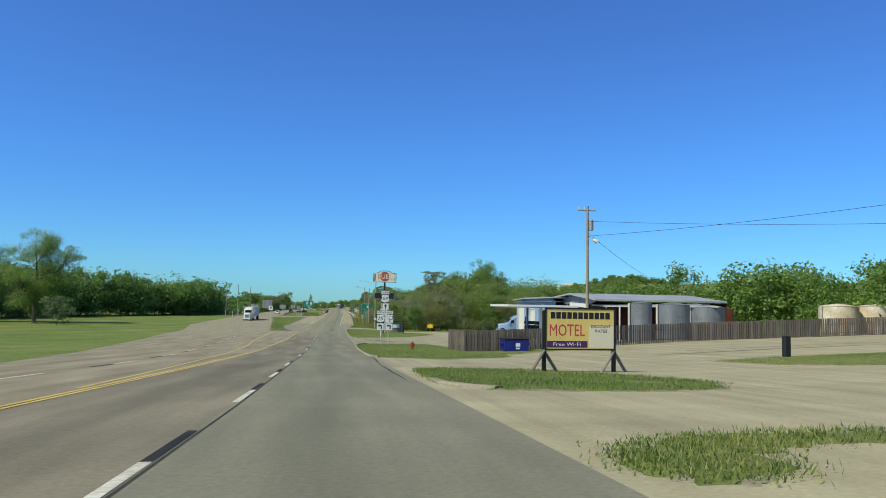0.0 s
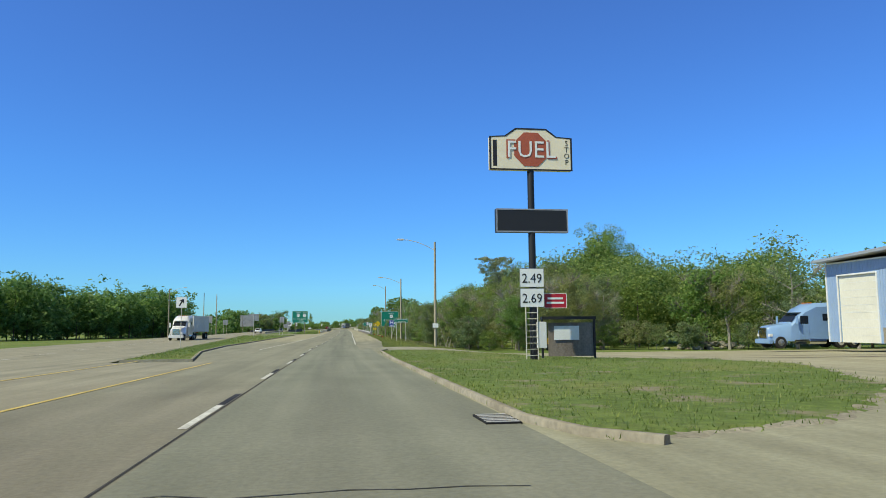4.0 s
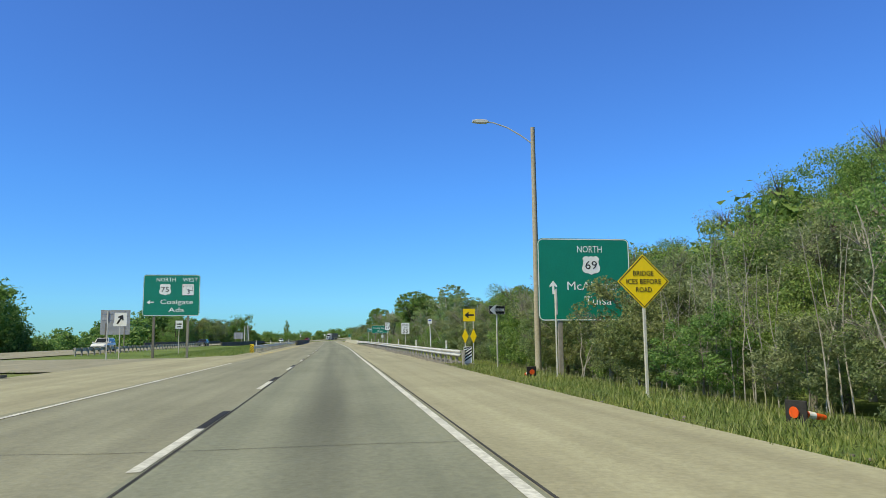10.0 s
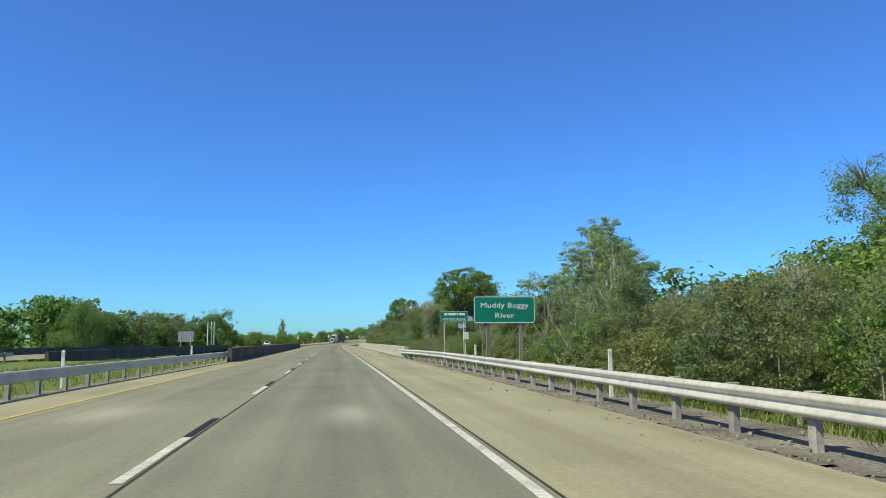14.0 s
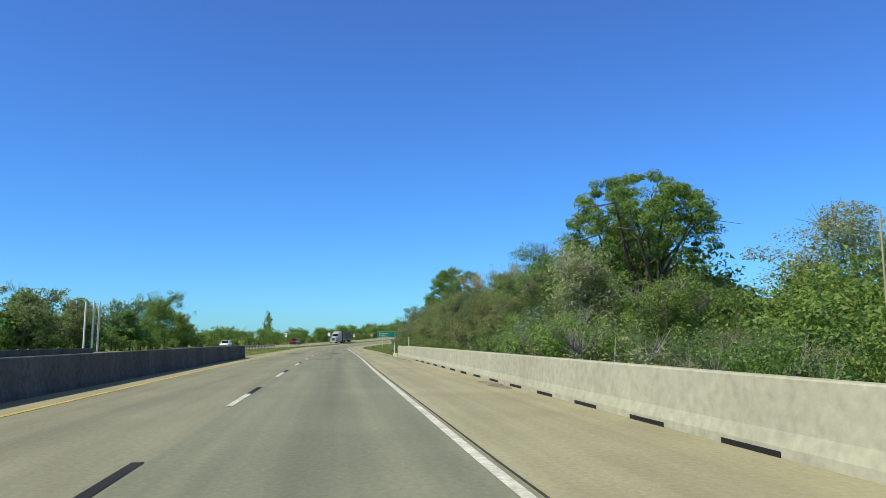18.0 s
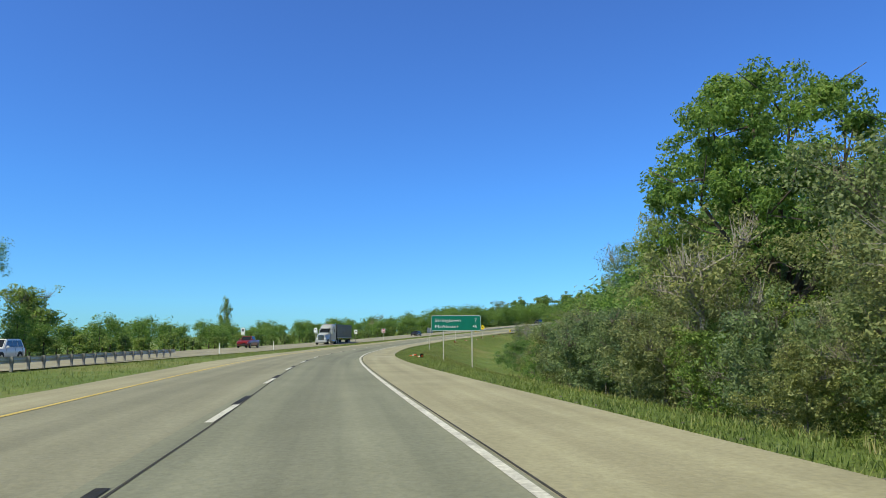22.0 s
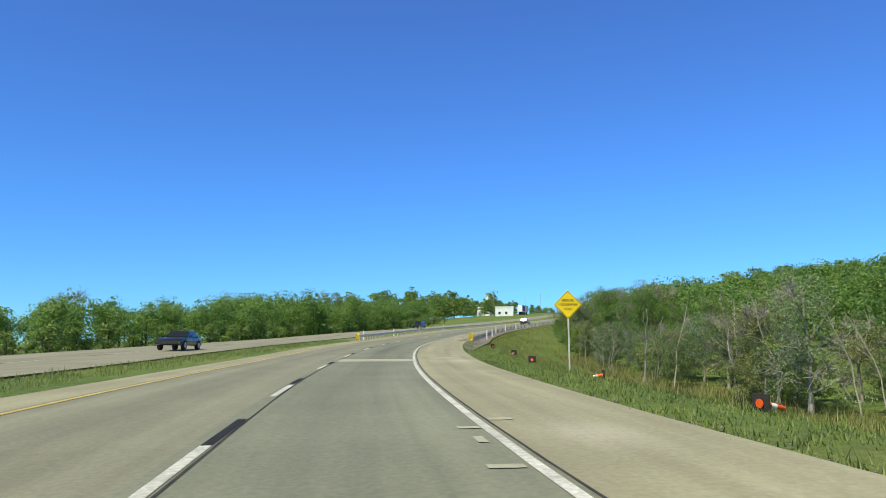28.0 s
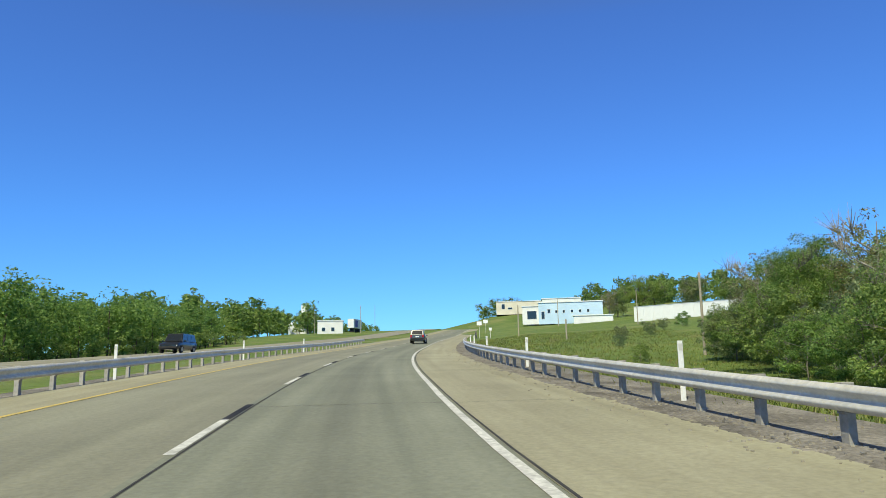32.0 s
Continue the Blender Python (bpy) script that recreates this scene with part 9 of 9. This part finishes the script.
for s, u, t_ in ((872, 24.1, 5.35), (930, 15.6, 5.1), (905, 19.6, 2.7), (965, 40, 8.5), (972, 66, 8.5), (1020, 30, 9), (1110, -58, 11), (1150, -40, 12), (1090, -36, 10), (507, 46.3, 12.0)):
    bare_pole(s, u, t_)
for s, u, w, h, z in ((950, 9.6, 0.9, 0.7, 2.6), (1010, 10.5, 1.2, 0.9, 3.2), (940, 11.5, 0.5, 0.5, 1.6)):
    e = thing("road_sign", "small pale sign on a post beside the guardrail", "road sign", here(s, u))
    g0 = float(rd(s, u)[2]) - ground_at(s, u)
    Geo().box(0, 0.03, (z + g0) / 2 - 0.4, 0.07, 0.06, z + g0 + 0.8).part("post", M["steel"], e)
    plate(e, w, h, 0, z + g0, M["white_sign"], M["black"], 0.02, 0.04)
for s, u, h in ((888, 33, 3.6), (878, 27, 1.4), (896, 24, 1.6), (905, 29, 1.8), (900, 40, 1.5), (884, 21, 1.2), (915, 33, 1.6), (925, 38, 2.2), (868, 18.5, 1.3)):
    tree("bush", int(s) % 3, s, u, h, s * 37 % 360, "round green shrub in the open field")
for s, u, h, k in ((1060, 60, 14, "full"), (1066, 66, 12, "full"), (1072, 55, 11, "full"), (1050, 74, 11, "full"), (1045, 84, 10, "full"), (1058, 50, 10, "thin"), (1300, 10, 17, "tall"), (1306, 17, 15, "full"), (1296, 23, 14, "full"), (1310, 30, 15, "thin")):
    tree(k, int(s + u) % 3, s, u, h, s * 53 % 360, "broad green tree behind the hillside buildings")

for s, u, z in ((560.4, -32.2, 6.9), (560.9, -31.3, 7.0), (561.4, -30.7, 6.9)):
    e = thing("white_pole", "tall plain white pole across the opposing road", "pole", here(s, u), "white poles")
    z += float(rd(s, u)[2]) - ground_at(s, u)
    Geo().tube((0, 0, -0.8), (0, 0, z), 0.13, 0.12, 10).part("pole", M["white_post"], e, "", 0, True)
    Geo().tube((0, 0, z), (0, 0, z + 0.04), 0.14, 0.14, 10).part("cap", M["steel"], e, "", 0, True)

# two thin marker posts past the bridge
for s, u, h in ((528.3, 9.5, 1.9), (533.5, 11.8, 1.7)):
    e = thing("marker_post", "thin white marker post in the grass", "marker post", here(s, u), "marker posts")
    Geo().box(0, 0, h / 2 - 0.2, 0.10, 0.03, h + 0.4).part("post", M["white_post"], e, "", 0.005)
    Geo().box(0, -0.017, h - 0.15, 0.09, 0.006, 0.12).part("reflector", M["lamp_amber"], e)

e = thing("guardrail_end", "short dark guardrail end on the grass bank", "guardrail", here(950, 8.9))
Geo().box(0, 0, 0.75, 0.08, 6.0, 0.62).part("rail_beam", M["post_wood"], e, "", 0.02)
for y in (-2.5, 0, 2.5):
    Geo().box(0.12, y, 0.4, 0.15, 0.15, 1.5).part("post", M["post_wood"], e, "", 0.01)

for s, u, a_ in ((805.3, 9.3, 30),):
    e = thing("orange_scrap", "crumpled orange plastic scrap behind the guardrail", "litter", here(s, u, None, a_), "orange scraps")
    Geo().prism([(-0.30, 0.0), (0.28, 0.0), (0.34, 0.08), (0.14, 0.22), (-0.08, 0.13), (-0.26, 0.18)], 0.10, "y", -0.05).part("sheet", M["orange"], e, "", 0.02)
    Geo().box(0.18, 0.05, 0.07, 0.2, 0.08, 0.12, 0.4).part("fold", M["white_post"], e, "", 0.02)

rb = random.Random(21)
scab = thing("broken_kerb", "broken pale kerb pieces at the grass corner", "rubble", here(158.6, 6.2))
for i in range(14):
    o = Geo().box(0, 0, 0.03, rb.uniform(0.12, 0.4), rb.uniform(0.1, 0.25), rb.uniform(0.05, 0.12), rb.uniform(0, 3)).part("piece", M["kerb"], scab, "", 0.012)
    o.location = (rb.uniform(-0.9, 0.9), rb.uniform(-0.8, 1.4), 0.02)
for s, u in ((159.6, 4.6), (160.5, 5.4), (161.0, 6.3)):
    ribbon("pavement_break", [(s, u), (s + 0.15, u + 0.35), (s - 0.1, u + 0.8)], [(0, 0.02), (0.4, 0.07), (1, 0.02)], M["stain"], "dark break in the driveway surface", "road crack", 0.010)

# ---- monitoring mast by the river ----
e = thing("monitoring_mast", "slim steel mast with small solar panels and boxes", "mast", here(412, 12.6))
g0 = float(rd(412, 12.6)[2]) - ground_at(412, 12.6)
Geo().tube((0, 0, -0.6), (0, 0, g0 + 3.5), 0.05, 0.04, 10).part("mast", M["steel"], e, "", 0, True)
Geo().box(0.0, -0.12, g0 + 1.7, 0.45, 0.22, 0.6).part("control_box", M["white_wall"], e, "", 0.02)
for z, x in ((g0 + 3.1, 0.25), (g0 + 2.5, -0.3)):
    pn = Geo().box(0, 0, 0, 0.65, 0.03, 0.5).part("solar_panel", M["blue_dark"], e)
    pn.location, pn.rotation_euler = (x, -0.12, z), (radians(-40), 0, 0)
Geo().tube((0, 0, g0 + 3.4), (-1.1, 0, g0 + 3.5), 0.025, 0.02, 8).part("arm", M["steel"], e)
Geo().tube((-1.05, 0, g0 + 3.5), (-1.05, 0, g0 + 3.75), 0.06, 0.06, 10).part("sensor", M["white_wall"], e)

# ---- grass ----
M["blade"] = leaf_mat("grass_blades", (0.128, 0.192, 0.047), (0.208, 0.285, 0.078), (0.350, 0.382, 0.165), 0.5)
M["blade_dry"] = leaf_mat("dry_grass_blades", (0.129, 0.133, 0.048), (0.221, 0.209, 0.085), (0.368, 0.323, 0.171), 0.35)


def blades(name, seed, count, s0, s1, lo, hi, height, mat, label, poly=None, up=0.0, tuft=0.16, wide=0.008):
    """Tufts of bent blades over a stretch of verge; more of them near the pavement."""
    r = np.random.default_rng(seed)
    n_t = count // 6
    ts = r.uniform(s0, s1, n_t)
    a, b_ = along(lo, ts) if isinstance(lo, list) else lo, along(hi, ts) if isinstance(hi, list) else hi
    tu = a + (b_ - a) * r.uniform(0, 1, n_t) ** 1.4
    if poly is not None:
        ok = in_poly(ts, tu, poly)
        ts, tu = ts[ok], tu[ok]
    n_t = len(ts)
    k = np.repeat(np.arange(n_t), 6)
    n = len(k)
    bs, bu = ts[k] + r.normal(0, tuft, n), tu[k] + r.normal(0, tuft, n)
    base = rd(bs, bu)
    base[:, 2] = terrain(bs, bu) + up
    hh = height * (0.5 + 0.9 * r.random(n_t)[k] ** 2) * r.uniform(0.6, 1.2, n)
    ang = r.uniform(0, 6.28, n)
    dirx, diry = np.cos(ang), np.sin(ang)
    lean = hh * r.uniform(0.3, 1.0, n)
    w = wide * r.uniform(0.7, 1.6, n)
    side = np.stack([-diry * w, dirx * w, 0 * w], -1)
    tip = base + np.stack([dirx * lean, diry * lean, hh], -1)
    v = np.stack([base - side * 1.3, base + side * 1.3, tip], 1).reshape(-1, 3)
    f = np.arange(3 * n).reshape(-1, 3)
    return tagged(new(name, fast_mesh(name, v, f, mat)), label, "grass", "", "stuff")


for i, (isle, cnt) in enumerate(zip(ISLES, (16000, 24000, 60000, 30000, 9000))):
    ss_, uu_ = [p[0] for p in isle], [p[1] for p in isle]
    blades("grass_tufts", 100 + i, cnt, min(ss_), max(ss_), min(uu_), max(uu_), 0.085, M["blade"], "short rough grass with dry blades", isle, 0.085, 0.17)
VERGE = [(s, u + 0.15) for s, u in PAVE_R]
blades("verge_grass", 110, 100000, 170, 292, VERGE, 14.0, 0.14, M["blade"], "uneven green verge grass")
blades("verge_weeds", 111, 9000, 176, 292, [(176, 10.5), (292, 9.6)], 15.0, 0.30, M["blade_dry"], "taller straw-tipped verge grass", None, 0, 0.2)
blades("verge_grass", 112, 16000, 292, 410, 9.2, 13.5, 0.30, M["blade"], "uneven green verge grass")
blades("verge_grass", 113, 170000, 531, 796, VERGE, [(531, 14), (620, 16), (640, 20), (665, 26), (700, 26), (735, 22), (765, 19), (796, 19)], 0.12, M["blade"], "uneven green verge grass")
blades("verge_weeds", 114, 10000, 560, 796, [(560, 9.6), (640, 9.8), (796, 10.0)], 17.0, 0.26, M["blade_dry"], "taller straw-tipped verge grass", None, 0, 0.2)
blades("verge_weeds", 120, 14000, 690, 800, [(690, 23.0), (730, 20.0), (760, 17.5), (800, 17.0)], [(690, 27), (730, 24.5), (760, 22), (800, 21.5)], 0.55, M["blade_dry"], "brown dry scrub grass at the foot of the trees", None, 0, 0.25, 0.01)
blades("field_grass", 115, 80000, 796, 930, 9.6, 34.0, 0.15, M["blade"], "long green field grass", None, 0, 0.25, 0.013)
blades("field_weeds", 116, 9000, 800, 930, 10.0, 34.0, 0.27, M["blade_dry"], "brown seed-headed field grass", None, 0, 0.25, 0.010)
blades("median_grass", 117, 25000, 145, 286, [(145, -9.2), (200, -14.3), (288, -22.8)], [(145, -5.9), (160, -8.4), (180, -9.7), (287, -10.5)], 0.12, M["blade"], "short median grass", None, 0.15)
blades("median_grass", 118, 25000, 318, 418, [(318, -14), (418, -16)], -6.6, 0.22, M["blade"], "rough median grass")
blades("median_grass", 119, 30000, 531, 800, [(531, -13.8), (616, -12.2), (680, -9.9), (740, -8.9), (800, -10)], -6.5, 0.20, M["blade"], "rough median grass")
